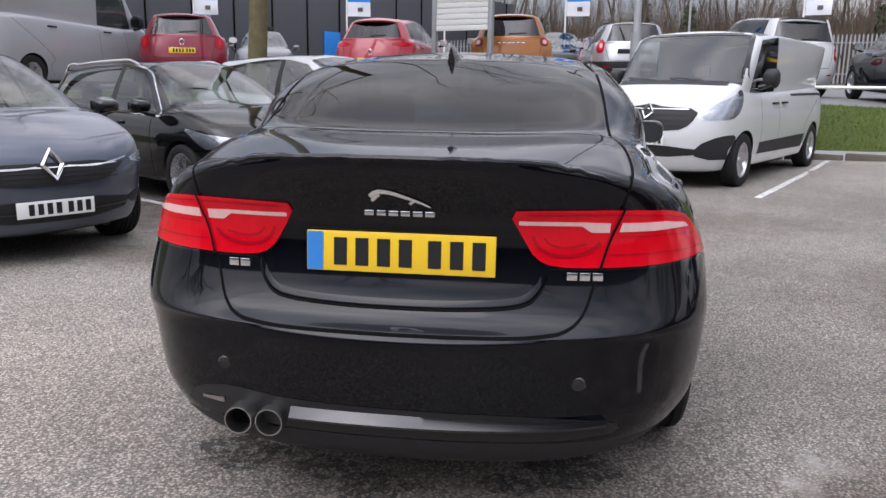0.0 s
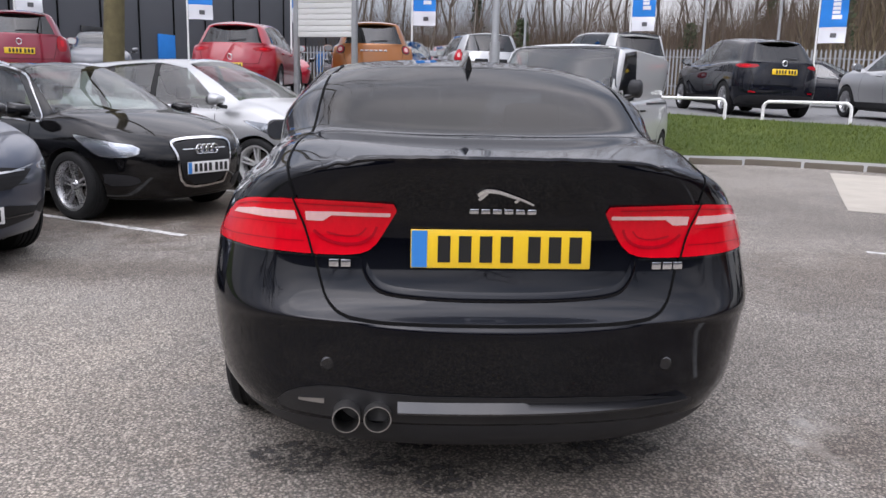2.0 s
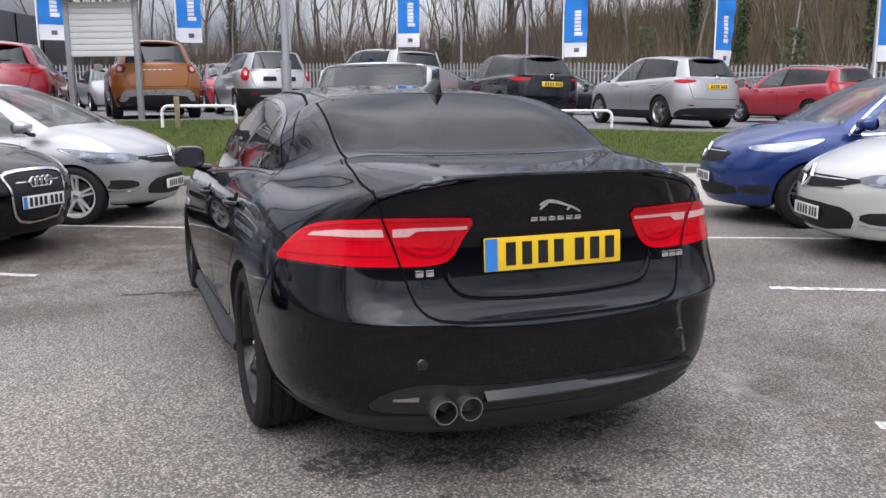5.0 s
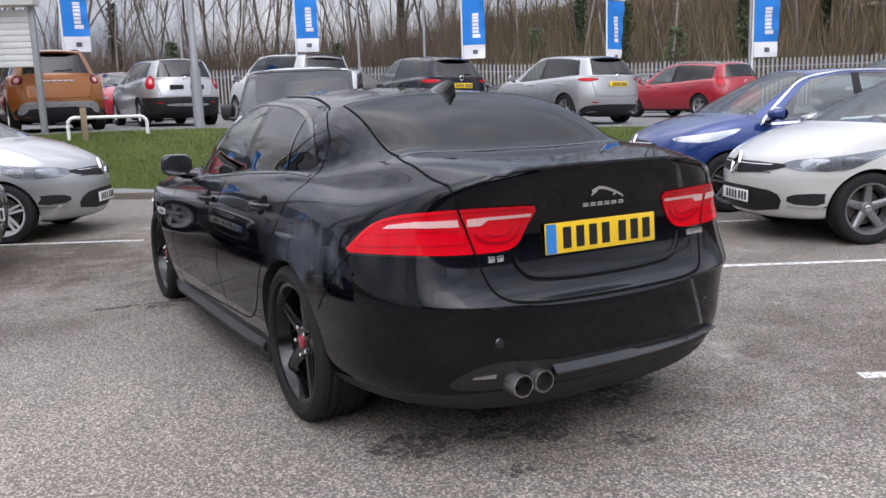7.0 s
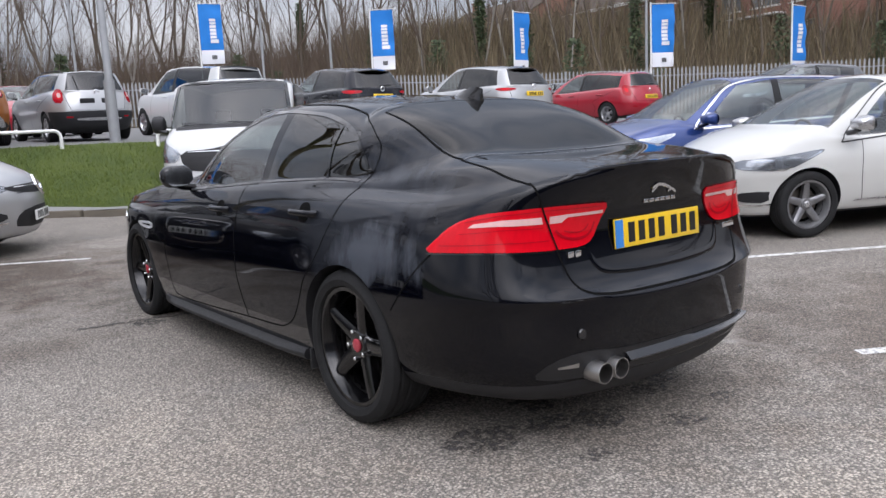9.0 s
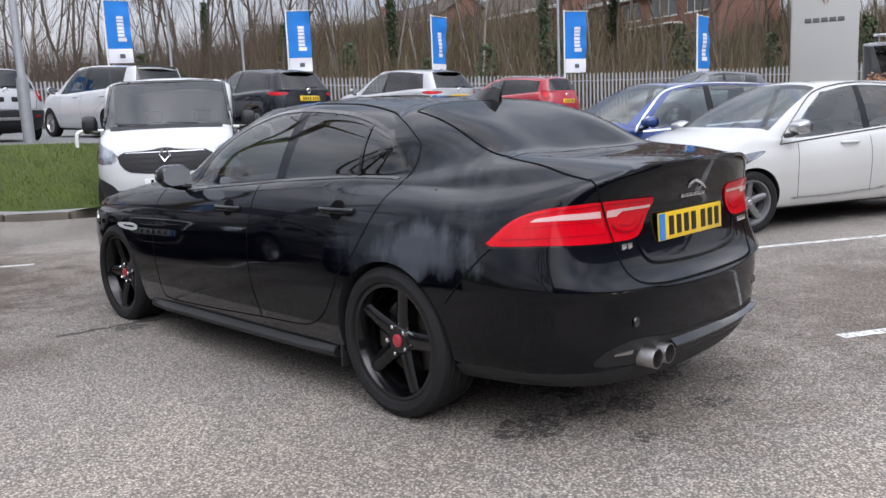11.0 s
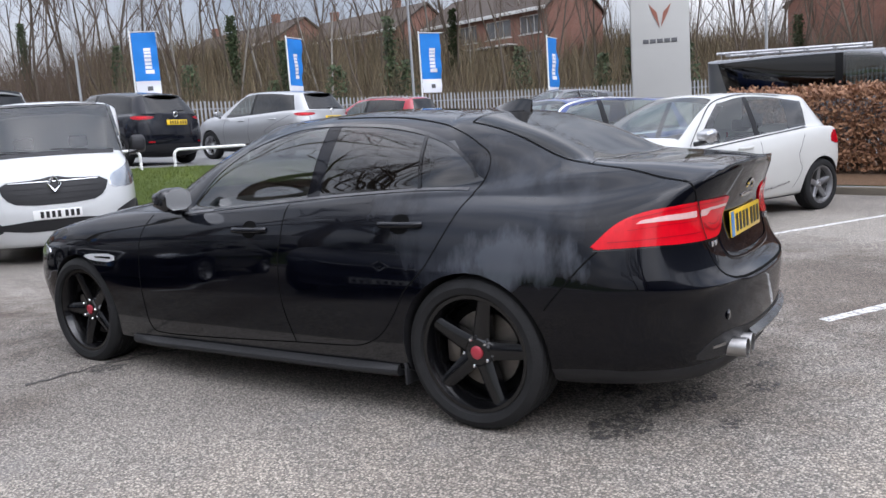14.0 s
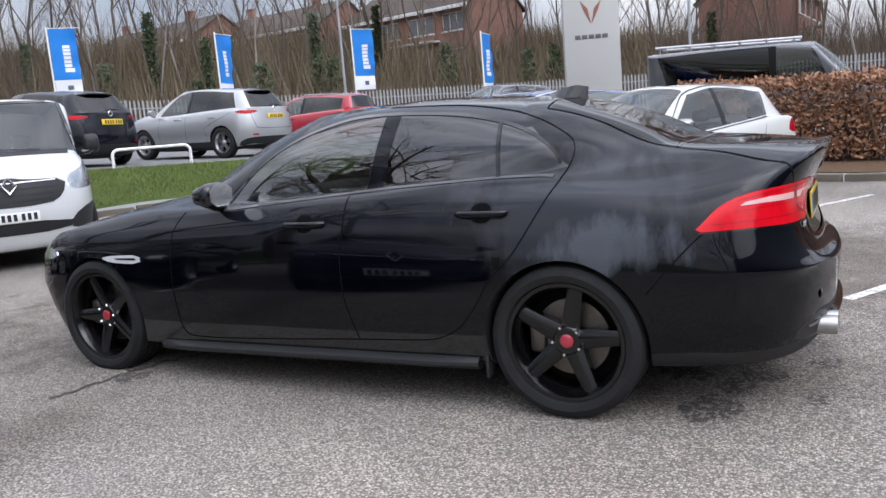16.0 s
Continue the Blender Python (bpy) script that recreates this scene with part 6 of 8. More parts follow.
def rear_of(car, bvh, s, tail, plate_z, badge=True, plate_c="plate_yellow", bars=0, bar_z=0.9, lamp_kind="plain"):
    """Tail lamps, plate and emblem of a car's rear."""
    w = s["side"][3][0]
    for sgn in (-1, 1):
        way = from_corner(sgn, w * 0.35, 0.0)
        ob = lamp(car, bvh, way, tail, "tail_lamp", MAT["gloss_black" if lamp_kind == "ring" else "tail_deep"], 0.006, 0.06, 1, "black-cased red tail lamp" if lamp_kind == "ring" else "red tail lamp", 0.012)
        us, zs = [p[0] for p in tail], [p[1] for p in tail]
        um, zm = sum(us) / len(us), sum(zs) / len(zs)
        def inset(f, du=0.0, dz=0.0):
            return smooth_poly([(lerp(um, u, f) + du, lerp(zm, z, f) + dz) for u, z in tail], 1)
        if lamp_kind == "ring":
            part("lamp_ring", patch(bvh, way, inset(0.80), 0.05, 0.009), MAT["tail_deep"], ob)
            part("lamp_core", patch(bvh, way, inset(0.48), 0.05, 0.012), MAT["tail_clear"], ob)
        elif lamp_kind == "split":
            part("lamp_core", patch(bvh, way, inset(0.55, -2.5), 0.05, 0.009), MAT["tail_red"], ob)
            part("reversing_lamp", patch(bvh, way, inset(0.34, -3.0), 0.05, 0.012), MAT["tail_clear"], ob)
        else:
            part("lamp_core", patch(bvh, way, inset(0.42), 0.05, 0.009), MAT["tail_red"], ob)
    q = onto(bvh, from_rear, 0, plate_z, 0.008)
    if q is not None and plate_c:
        plate(car, pose(q.x, q.y - 0.003, q.z, -6, 0, 0), plate_c)
    if badge:
        q = onto(bvh, from_rear, 0, plate_z + 0.17, 0.006)
        if q is not None:
            bm = bmesh.new()
            tube(bm, [(0.045 * math.cos(2 * math.pi * j / 14), 0, 0.055 * math.sin(2 * math.pi * j / 14)) for j in range(14)], 0.010, 5, True)
            bmesh.ops.translate(bm, verts=bm.verts[:], vec=q)
            part("emblem", bm, MAT["chrome"], car)
    if bars:
        for k in range(bars):
            bm = bmesh.new()
            q = onto(bvh, from_rear, (k - (bars - 1) / 2) * 0.10, bar_z, 0.004)
            if q is not None:
                box(bm, q.x, q.y, q.z, 0.07, 0.008, 0.035, 0.003)
            part("name_bar", bm, MAT["chrome"], car, "chrome bar of the name badge")


def window_edge(car, bvh, s, material, width=0.018):
    """A bright moulding round the side windows."""
    gy, ty, zb, yb, sl = s["glass_y"], s["top_y"], s["base"]["z"], s["yb"], s["slope"]
    foot = [(y, zb + sl * (y - yb) - 0.012) for y in (gy[0], gy[2], gy[3], gy[5], gy[6] + 0.03)]
    head = [(gy[6] + 0.03, foot[-1][1]), (lerp(gy[6], ty[6][0], 0.5) + 0.05, lerp(foot[-1][1], ty[6][1], 0.55))] + [(y + 0.02 * (k == 0), z + 0.016) for k, (y, z) in enumerate(ty[6:0:-1])]
    for sgn in (-1, 1):
        part("window_trim", seam(bvh, from_side(sgn), curve_line(foot, 5), width, 0.004), material, car)
        part("window_trim", seam(bvh, from_side(sgn), curve_line(head, 5), width * 0.8, 0.005), material, car)


def arch_trims(car, bvh, s, material, width=0.05):
    """Plastic cladding round the wheel openings."""
    for sgn in (-1, 1):
        for y in (0.0, s["wb"]):
            r = s["arch"] + width * 0.45
            pts = [(y + r * math.cos(radians(q)), s["wheel_r"] + r * math.sin(radians(q))) for q in range(-8, 189, 7)]
            part("arch_trim", seam(bvh, from_side(sgn), pts, width, 0.006, 0.04), material, car)


def rear_extras(car, bvh, s, paint, skid=None, spoiler=True, wiper=True, lower=0.0):
    """Roof spoiler, wiper, seams and lower bumper of a tall car's rear."""
    gb, gt = s["base"], s["top"]
    if spoiler:
        bm = bmesh.new()
        rows = []
        for k in range(13):
            x = lerp(-gt["rx"] * 0.98, gt["rx"] * 0.98, k / 12)
            q = onto(bvh, from_top, x, gt["ry"] + 0.06)
            y1 = gt["ry"] - 0.13 + 0.12 * (x / gt["rx"]) ** 4
            rows.append([bm.verts.new((x, gt["ry"] + 0.06, q.z + 0.002)), bm.verts.new((x, y1, q.z - 0.035)), bm.verts.new((x, y1 + 0.005, q.z - 0.060)), bm.verts.new((x, gt["ry"] - 0.01, q.z - 0.075))])
        for p, r in zip(rows, rows[1:]):
            for j in range(3):
                bm.faces.new((p[j], r[j], r[j + 1], p[j + 1]))
        bmesh.ops.recalc_face_normals(bm, faces=bm.faces[:])
        part("roof_spoiler", bm, paint, car, "", 40)
    if wiper:
        part("rear_wiper", seam(bvh, from_rear, [(-0.05, gb["rz"] + 0.05), (0.30, gb["rz"] + 0.07)], 0.022, 0.012, 0.03), MAT["black_plastic"], car)
    if lower:
        part("lower_bumper", patch(bvh, from_rear, smooth_poly([(-0.80, 0.24), (0.80, 0.24), (0.82, lower - 0.06), (0.60, lower), (-0.60, lower), (-0.82, lower - 0.06)], 1), 0.06, 0.008, 0.008), MAT["black_plastic"], car, "black plastic lower bumper")
    if skid and lower:
        part("skid_plate", patch(bvh, from_rear, smooth_poly([(-0.76, 0.36), (-0.62, 0.36), (-0.54, 0.485), (0.54, 0.485), (0.62, 0.36), (0.76, 0.36), (0.66, 0.575), (0.54, 0.595), (-0.54, 0.595), (-0.66, 0.575)], 1), 0.05, 0.012, 0.012), MAT["alloy"], car, "silver arched skid plate")
    elif skid:
        z0, z1, x = skid
        part("skid_plate", patch(bvh, from_rear, smooth_poly([(-x, z0), (x, z0), (x * 1.12, z1), (-x * 1.12, z1)], 1), 0.06, 0.012, 0.012), MAT["alloy"], car, "silver skid plate")
    for sgn in (-1, 1):
        part("tailgate_gap", seam(bvh, from_rear, curve_line([(sgn * gb["rx"] * 0.98, gb["rz"] - 0.02), (sgn * gb["rx"] * 0.92, 0.85), (sgn * gb["rx"] * 0.84, 0.66)], 4), 0.008, 0.003, 0.03), MAT["seam"], car)
        part("reflector", seam(bvh, from_rear, [(sgn * gb["rx"] * 0.98, 0.52), (sgn * gb["rx"] * 0.80, 0.515)], 0.03, 0.008, 0.03), MAT["tail_deep"], car)
    part("tailgate_gap", seam(bvh, from_rear, [(-gb["rx"] * 0.84, 0.66), (0, 0.65), (gb["rx"] * 0.84, 0.66)], 0.008, 0.003, 0.04), MAT["seam"], car)


def roof_rails(car, bvh, s, y0, y1, x, material):
    for sgn in (-1, 1):
        pts = []
        for k in range(9):
            y = lerp(y0, y1, k / 8)
            q = onto(bvh, from_top, sgn * x, y)
            if q is not None:
                pts.append((q.x, y, q.z + (0.012 if k in (0, 8) else 0.045)))
        bm = bmesh.new()
        tube(bm, curve_line(pts, 3), 0.014, 8)
        part("roof_rail", bm, material, car)


def stand(nose_x, nose_y, heading, s, nose=True):
    """The pose of a car whose nose (or rear axle) is at a place, heading given as a bearing; it stands on the ground."""
    f = s["wb"] + s.get("fo", 0.85)
    d = Vector((math.sin(radians(heading)), math.cos(radians(heading)), 0))
    p = Vector((nose_x, nose_y, 0)) - d * (f if nose else 0)
    c = p + d * s["wb"]
    z0, z1 = ground_z(p.x, p.y), ground_z(c.x, c.y)
    pitch = math.degrees(math.atan2(z1 - z0, s["wb"]))
    side = Vector((d.y, -d.x, 0)) * 0.75
    mid = p + d * s["wb"] / 2
    zl, zr = ground_z(*(mid - side).xy), ground_z(*(mid + side).xy)
    lean = math.degrees(math.atan2(zl - zr, 1.5))
    return pose(p.x, p.y, (z0 + z1) / 2 + 0.5 * (z0 - z1) , pitch, lean, -heading)


SUPERMINI = dict(wb=2.589, fo=0.83, ro=0.63, w=0.865, h=1.50, belt=0.96, nose=0.84, cowl_y=2.60, cowl_z=1.035, ws_y=1.62, rt_y=-0.18, rb_y=-0.54, rb_z=1.04, roof_x=0.55, wheel_r=0.310, rim=0.222, slope=-0.075, drop=0.06, dome=0.05, quarter=0.20, quarter_top=0.03, quarter_mat="gloss_black", mirror_mat="gloss_black")
LEFT_LANE, RIGHT_LANE = 124.0, -64.5

# slate blue hatchback
s1 = spec(**{**SUPERMINI, "w": 0.885, "fo": 0.80, "nose": 0.87}, glass_rear="dark_clear")
s1["fo"], s1["bright_lamps"] = 0.80, True
car, bvh = build_car("hatchback", s1, stand(-2.92, 1.97, LEFT_LANE, s1), PAINT["slate"], "slate blue hatchback with a chrome diamond emblem, parked nose out", "parked cars")
front_of(car, bvh, s1, PAINT["slate"], 0.35, (0.64, 0.72), 60, [(-0.42, 0.585), (-0.3, 0.55), (0.3, 0.55), (0.42, 0.585), (0.60, 0.70), (-0.60, 0.70)], [(-0.55, 0.30), (0.55, 0.30), (0.62, 0.45), (-0.62, 0.45)], 0.40, (0.685, 0.105, "diamond"))
for sgn in (-1, 1):
    part("chrome_strip", seam(bvh, from_front, curve_line([(sgn * 0.10, 0.675), (sgn * 0.32, 0.665), (sgn * 0.58, 0.70)], 4), 0.009, 0.012, 0.03), MAT["chrome"], car)
part("intake_bar", seam(bvh, from_front, [(-0.56, 0.37), (0.56, 0.37)], 0.012, 0.010, 0.05), MAT["gloss_black"], car)
arch_trims(car, bvh, s1, MAT["gloss_black"], 0.02)

# black estate
s2 = spec(2.648, 0.88, 1.06, 0.885, 1.46, 0.92, 0.83, 2.58, 1.00, 1.66, -0.52, -0.92, 0.98, 0.57, 0.318, 0.225, "twin", "alloy", rear_z=0.28, slope=-0.02, blue_band=True, dome=0.025)
s2["fo"], s2["bright_lamps"] = 0.88, True
car, bvh = build_car("estate_car", s2, stand(-1.98, 4.60, LEFT_LANE, s2), PAINT["black_clean"], "glossy black estate car with silver roof rails, parked nose out", "parked cars")
window_edge(car, bvh, s2, MAT["chrome"], 0.016)
front_of(car, bvh, s2, PAINT["black_clean"], 0.30, (0.60, 0.73), 46, [(-0.24, 0.34), (0.24, 0.34), (0.33, 0.62), (0.30, 0.75), (-0.30, 0.75), (-0.33, 0.62)], [(-0.75, 0.27), (-0.40, 0.27), (-0.42, 0.40), (-0.75, 0.40)], 0.50, (0.66, 0.10, "rings"))
roof_rails(car, bvh, s2, -0.7, 1.35, 0.52, MAT["chrome"])
part("grille_frame", seam(bvh, from_front, curve_line([(-0.24, 0.34), (0.24, 0.34), (0.33, 0.62), (0.30, 0.75), (-0.30, 0.75), (-0.33, 0.62), (-0.24, 0.34)], 4), 0.02, 0.012), MAT["chrome"], car)

# silver hatchback
MAT["silver_paint"] = PAINT["silver"]
s3 = spec(**{**SUPERMINI, "h": 1.60, "belt": 1.02, "cowl_z": 1.115, "nose": 0.90, "w": 0.90, "roof_x": 0.585, "rb_z": 1.10, "wheel_r": 0.325, "rim": 0.238, "wb": 2.70, "cowl_y": 2.70, "ws_y": 1.62, "rt_y": -0.22, "mirror_mat": "silver_paint"}, style="twin", rim_mat="bright_alloy")
s3["fo"], s3["fog_lift"], s3["handles"] = 0.83, 0.05, s3["handles"][1:]
car, bvh = build_car("hatchback", s3, stand(-0.72, 6.95, 115.0, s3), PAINT["silver"], "silver supermini hatchback parked nose out beside the grass", "parked cars")
front_of(car, bvh, s3, PAINT["silver"], 0.22, (0.68, 0.80), 74, [(-0.60, 0.715), (-0.2, 0.66), (0.2, 0.66), (0.60, 0.715), (0.58, 0.765), (-0.58, 0.765)], [(-0.46, 0.30), (0.46, 0.30), (0.52, 0.42), (0.36, 0.52), (-0.36, 0.52), (-0.52, 0.42)], 0.42, (0.73, 0.11, "diamond"), drl=True)

# white hatchback
s4 = spec(**{**SUPERMINI, "w": 0.87, "mirror_mat": "alloy"}, style="star", rim_mat="dark_alloy", spokes=5)
s4["fo"], s4["handles"] = 0.83, s4["handles"][1:]
car, bvh = build_car("hatchback", s4, stand(7.28, 0.54, RIGHT_LANE, s4, False), PAINT["pearl"], "white supermini hatchback with grey alloys, parked nose in", "parked cars")
front_of(car, bvh, s4, PAINT["pearl"], 0.25, (0.64, 0.755), 72, [(-0.60, 0.665), (-0.2, 0.605), (0.2, 0.605), (0.60, 0.665), (0.58, 0.715), (-0.58, 0.715)], [(-0.48, 0.26), (0.48, 0.26), (0.58, 0.42), (0.42, 0.49), (-0.42, 0.49), (-0.58, 0.42)], 0.40, (0.685, 0.10, "diamond"), drl=True)
window_edge(car, bvh, s4, MAT["black_plastic"], 0.012)
for sgn in (-1, 1):
    part("sill_trim", seam(bvh, from_side(sgn), curve_line([(0.62, 0.40), (1.0, 0.345), (1.5, 0.325), (2.1, 0.32)], 4), 0.022, 0.006, 0.05), MAT["alloy"], car, "silver sill trim")
rear_of(car, bvh, s4, [(42, 0.78), (74, 0.80), (72, 0.90), (60, 0.98), (42, 0.93)], 0.72)

# blue crossover
s5 = spec(2.646, 0.90, 0.91, 0.918, 1.605, 1.02, 0.92, 2.65, 1.10, 1.70, -0.42, -0.78, 1.08, 0.60, 0.34, 0.235, "twin", "dark_alloy", sill_mat="black_plastic")
s5["fo"], s5["bright_lamps"] = 0.90, True
car, bvh = build_car("crossover", s5, stand(4.92, 4.21, RIGHT_LANE, s5), PAINT["blue"], "deep blue crossover with chrome-edged windows", "parked cars")
front_of(car, bvh, s5, PAINT["blue"], 0.40, (0.80, 0.88), 60, [(-0.40, 0.66), (0.40, 0.66), (0.55, 0.82), (-0.55, 0.82)], [(-0.6, 0.30), (0.6, 0.30), (0.62, 0.46), (-0.62, 0.46)], 0.50, (0.78, 0.09, "diamond"))
window_edge(car, bvh, s5, MAT["chrome"], 0.02)
arch_trims(car, bvh, s5, MAT["black_plastic"])

# white panel van
VAN = dict(wb=3.098, fo=0.93, ro=0.97, w=0.955, h=1.97, belt=1.16, nose=1.06, cowl_y=3.38, cowl_z=1.28, ws_y=2.60, rt_y=-0.88, rb_y=-0.93, rb_z=1.2, roof_x=0.845, wheel_r=0.335, rim=0.215, screen=0.90, sail=0.44, mirror_tall=1.3)
s6 = spec(**VAN, style="steel", rim_mat="alloy", blind_side=True, blind_quarter=True, yb=1.75, sill_mat="white_paint", category="van", mirror_scale=1.3, mirror_mat="black_plastic", glass_front="dark_clear", blind_rear=True, seat_z=0.6, dome=0.008, handle_mat="black_plastic")
s6["fo"] = 0.93
s6["handles"] = ((1.55, 1.02), (1.95, 1.02))
s6["mirror"] = (1.07, 2.72, 1.34)
s6["bright_lamps"] = True
car, bvh = build_car("van", s6, stand(1.52, 7.12, 211.0, s6), PAINT["white"], "white panel van with black bumper corners, parked by the grass", "parked cars", rows=1)
front_of(car, bvh, s6, PAINT["white"], 0.12, (0.86, 1.02), 46, [(-0.38, 0.705), (0.38, 0.705), (0.54, 0.79), (0.60, 0.975), (0.18, 0.990), (0.0, 1.03), (-0.18, 0.990), (-0.60, 0.975), (-0.54, 0.79)], [(-0.62, 0.40), (0.62, 0.40), (0.60, 0.53), (-0.60, 0.53)], 0.595, (0.93, 0.105, "diamond"), fog=False,
         lamp_poly=[(163, 0.83), (146, 0.83), (126, 0.87), (110, 1.04), (106, 1.18), (113, 1.21), (136, 1.10), (164, 0.985)])
part("screen_edge", seam(bvh, from_front, curve_line([(-0.72, 1.27), (-0.3, 1.285), (0.3, 1.285), (0.72, 1.27)], 4), 0.05, 0.006, 0.04), MAT["black_plastic"], car)
gb, gt = s6["base"], s6["top"]
for sgn in (-1, 1):
    part("screen_edge", seam(bvh, from_front, [(sgn * gb["fx"] * 0.97, gb["fz"] + 0.02), (sgn * lerp(gb["fx"], gt["fx"], 0.5) * 0.97, lerp(gb["fz"], gt["fz"], 0.5)), (sgn * gt["fx"] * 0.97, gt["fz"] - 0.03)], 0.045, 0.006, 0.04), MAT["gloss_black"], car)
part("screen_edge", seam(bvh, from_front, [(-gt["fx"] * 0.95, gt["fz"] - 0.03), (gt["fx"] * 0.95, gt["fz"] - 0.03)], 0.03, 0.006, 0.04), MAT["gloss_black"], car)
for x in (-0.42, 0.22):
    part("wiper", seam(bvh, from_front, [(x, 1.305), (x + 0.42, 1.33)], 0.018, 0.014, 0.03), MAT["black_plastic"], car)
for sgn in (-1, 1):
    part("bumper_corner", patch(bvh, from_corner(sgn, 0.33, 2.95), smooth_poly([(164, 0.37), (120, 0.36), (114, 0.54), (124, 0.66), (146, 0.66), (164, 0.54)], 1), 0.05, 0.006, 0.008), MAT["black_plastic"], car, "black plastic bumper corner")
    part("side_moulding", patch(bvh, from_side(sgn), [(0.50, 0.36), (2.55, 0.38), (2.55, 0.53), (0.50, 0.55)], 0.12, 0.008, 0.008), MAT["black_plastic"], car)
    part("side_rail", seam(bvh, from_side(sgn), [(-0.7, 1.12), (1.2, 1.12)], 0.03, 0.004), MAT["black_plastic"], car)


def suv(**k):
    base = dict(wb=2.70, fo=0.92, ro=0.93, w=0.92, h=1.67, belt=1.06, nose=0.95, cowl_y=2.62, cowl_z=1.13, ws_y=1.65, rt_y=-0.38, rb_y=-0.84, rb_z=1.13, roof_x=0.57, wheel_r=0.36, rim=0.24, slope=-0.05, drop=0.06, dome=0.045)
    base.update(k)
    s = spec(**base)
    s["fo"] = base["fo"]
    s["near"] = k.get("near", False)
    return s


SLIM = [(13, 1.02), (28, 0.985), (44, 1.0), (52, 1.05), (40, 1.075), (24, 1.075), (13, 1.06)]
TALL = [(23, 0.80), (40, 0.82), (44, 1.06), (36, 1.12), (25, 1.08)]

# upper car park
s7 = suv(glass_rear="tinted", sill_mat="black_plastic", style="twin", rim_mat="alloy")
car, bvh = build_car("crossover", s7, stand(7.85, 13.75, 2, s7, False), PAINT["ink"], "blue-black crossover with a yellow rear plate", "upper car park cars", sub=2)
rear_of(car, bvh, s7, SLIM, 0.93)
rear_extras(car, bvh, s7, MAT["gloss_black"], lower=0.47)
arch_trims(car, bvh, s7, MAT["black_plastic"], 0.07)
car, bvh = build_car("crossover", s7, stand(11.05, 12.0, 3, s7, False), PAINT["silver"], "silver crossover with black lower bumper", "upper car park cars", sub=2)
rear_of(car, bvh, s7, SLIM, 0.93)
rear_extras(car, bvh, s7, MAT["gloss_black"], lower=0.47)
arch_trims(car, bvh, s7, MAT["black_plastic"], 0.07)
s8 = suv(wb=2.67, ro=0.83, h=1.66, w=0.90, rb_y=-0.74, rt_y=-0.48, rb_z=1.12, drop=0.03, dome=0.03, glass_rear="tinted", sill_mat="black_plastic")
car, bvh = build_car("crossover", s8, stand(-0.55, 15.0, -3, s8, False), PAINT["orange"], "burnt orange crossover with roof bars", "upper car park cars")
rear_of(car, bvh, s8, [(24, 0.92), (44, 0.92), (44, 1.10), (24, 1.10)], 0.66, False, None, 6, 0.98, "ring")
rear_extras(car, bvh, s8, PAINT["orange"], True, lower=0.50)
arch_trims(car, bvh, s8, MAT["black_plastic"], 0.08)
roof_rails(car, bvh, s8, -0.3, 1.3, 0.52, MAT["black_plastic"])
s9 = suv(wb=2.634, ro=1.0, h=1.53, w=0.87, belt=1.0, rb_y=-0.86, rt_y=-0.60, rb_z=1.06, cowl_z=1.04, nose=0.86, wheel_r=0.315, rim=0.2, glass_rear="tinted", bumper_mat="black_plastic", dome=0.02, drop=0.02)
car, bvh = build_car("estate_car", s9, stand(2.05, 16.0, -3, s9, False), PAINT["silver"], "silver estate car with tall red tail lamps", "upper car park cars")
rear_of(car, bvh, s9, TALL, 0.85, True, None, lamp_kind="split")
q = onto(bvh, from_rear, 0, 0.85, 0.01)
bm = bmesh.new()
for x in (-0.22, 0.22):
    box(bm, x, q.y, 0.85, 0.30, 0.01, 0.10, 0.004)
part("plate_holder", bm, MAT["black_plastic"], car)
rear_extras(car, bvh, s9, PAINT["silver"], (0.44, 0.50, 0.42), False)
arch_trims(car, bvh, s9, MAT["black_plastic"], 0.06)
roof_rails(car, bvh, s9, -0.4, 1.3, 0.5, MAT["black_plastic"])
s10 = suv(wb=3.0, fo=0.95, ro=1.12, h=1.83, w=0.955, belt=1.13, nose=1.0, cowl_y=3.05, cowl_z=1.2, ws_y=2.0, rt_y=-0.72, rb_y=-1.0, rb_z=1.22, roof_x=0.64, glass_rear="tinted", drop=0.02)
car, bvh = build_car("people_carrier", s10, stand(5.7, 17.0, -6, s10, False), PAINT["white"], "tall white people carrier behind the van", "upper car park cars")
rear_of(car, bvh, s10, TALL, 0.9, lamp_kind="split")
rear_extras(car, bvh, s10, PAINT["white"])
s11 = suv(wb=2.64, ro=0.95, h=1.55, w=0.90, rb_y=-0.78, rt_y=-0.52, belt=0.98, rb_z=1.08, cowl_z=1.05, nose=0.88, wheel_r=0.325, rim=0.21, glass_rear="tinted", dome=0.03)
car, bvh = build_car("estate_car", s11, stand(16.2, 12.6, 2, s11, False), PAINT["red"], "bright red estate car with roof rails", "upper car park cars")
rear_of(car, bvh, s11, TALL, 0.78)
rear_extras(car, bvh, s11, PAINT["red"], None, False)
roof_rails(car, bvh, s11, -0.4, 1.3, 0.5, MAT["alloy"])
s12 = suv(wb=2.64, ro=0.88, h=1.56, w=0.90, rb_y=-0.72, rt_y=-0.36, belt=1.0, rb_z=1.07, cowl_z=1.07, nose=0.9, wheel_r=0.33, rim=0.22, glass_rear="tinted", dome=0.03)
car, bvh = build_car("crossover", s12, stand(-3.35, 14.4, 3, s12, False), PAINT["red"], "red crossover with slim tail lamps", "upper car park cars")
rear_of(car, bvh, s12, [(10, 0.92), (36, 0.89), (50, 0.96), (34, 1.0), (10, 0.985)], 0.62, True)
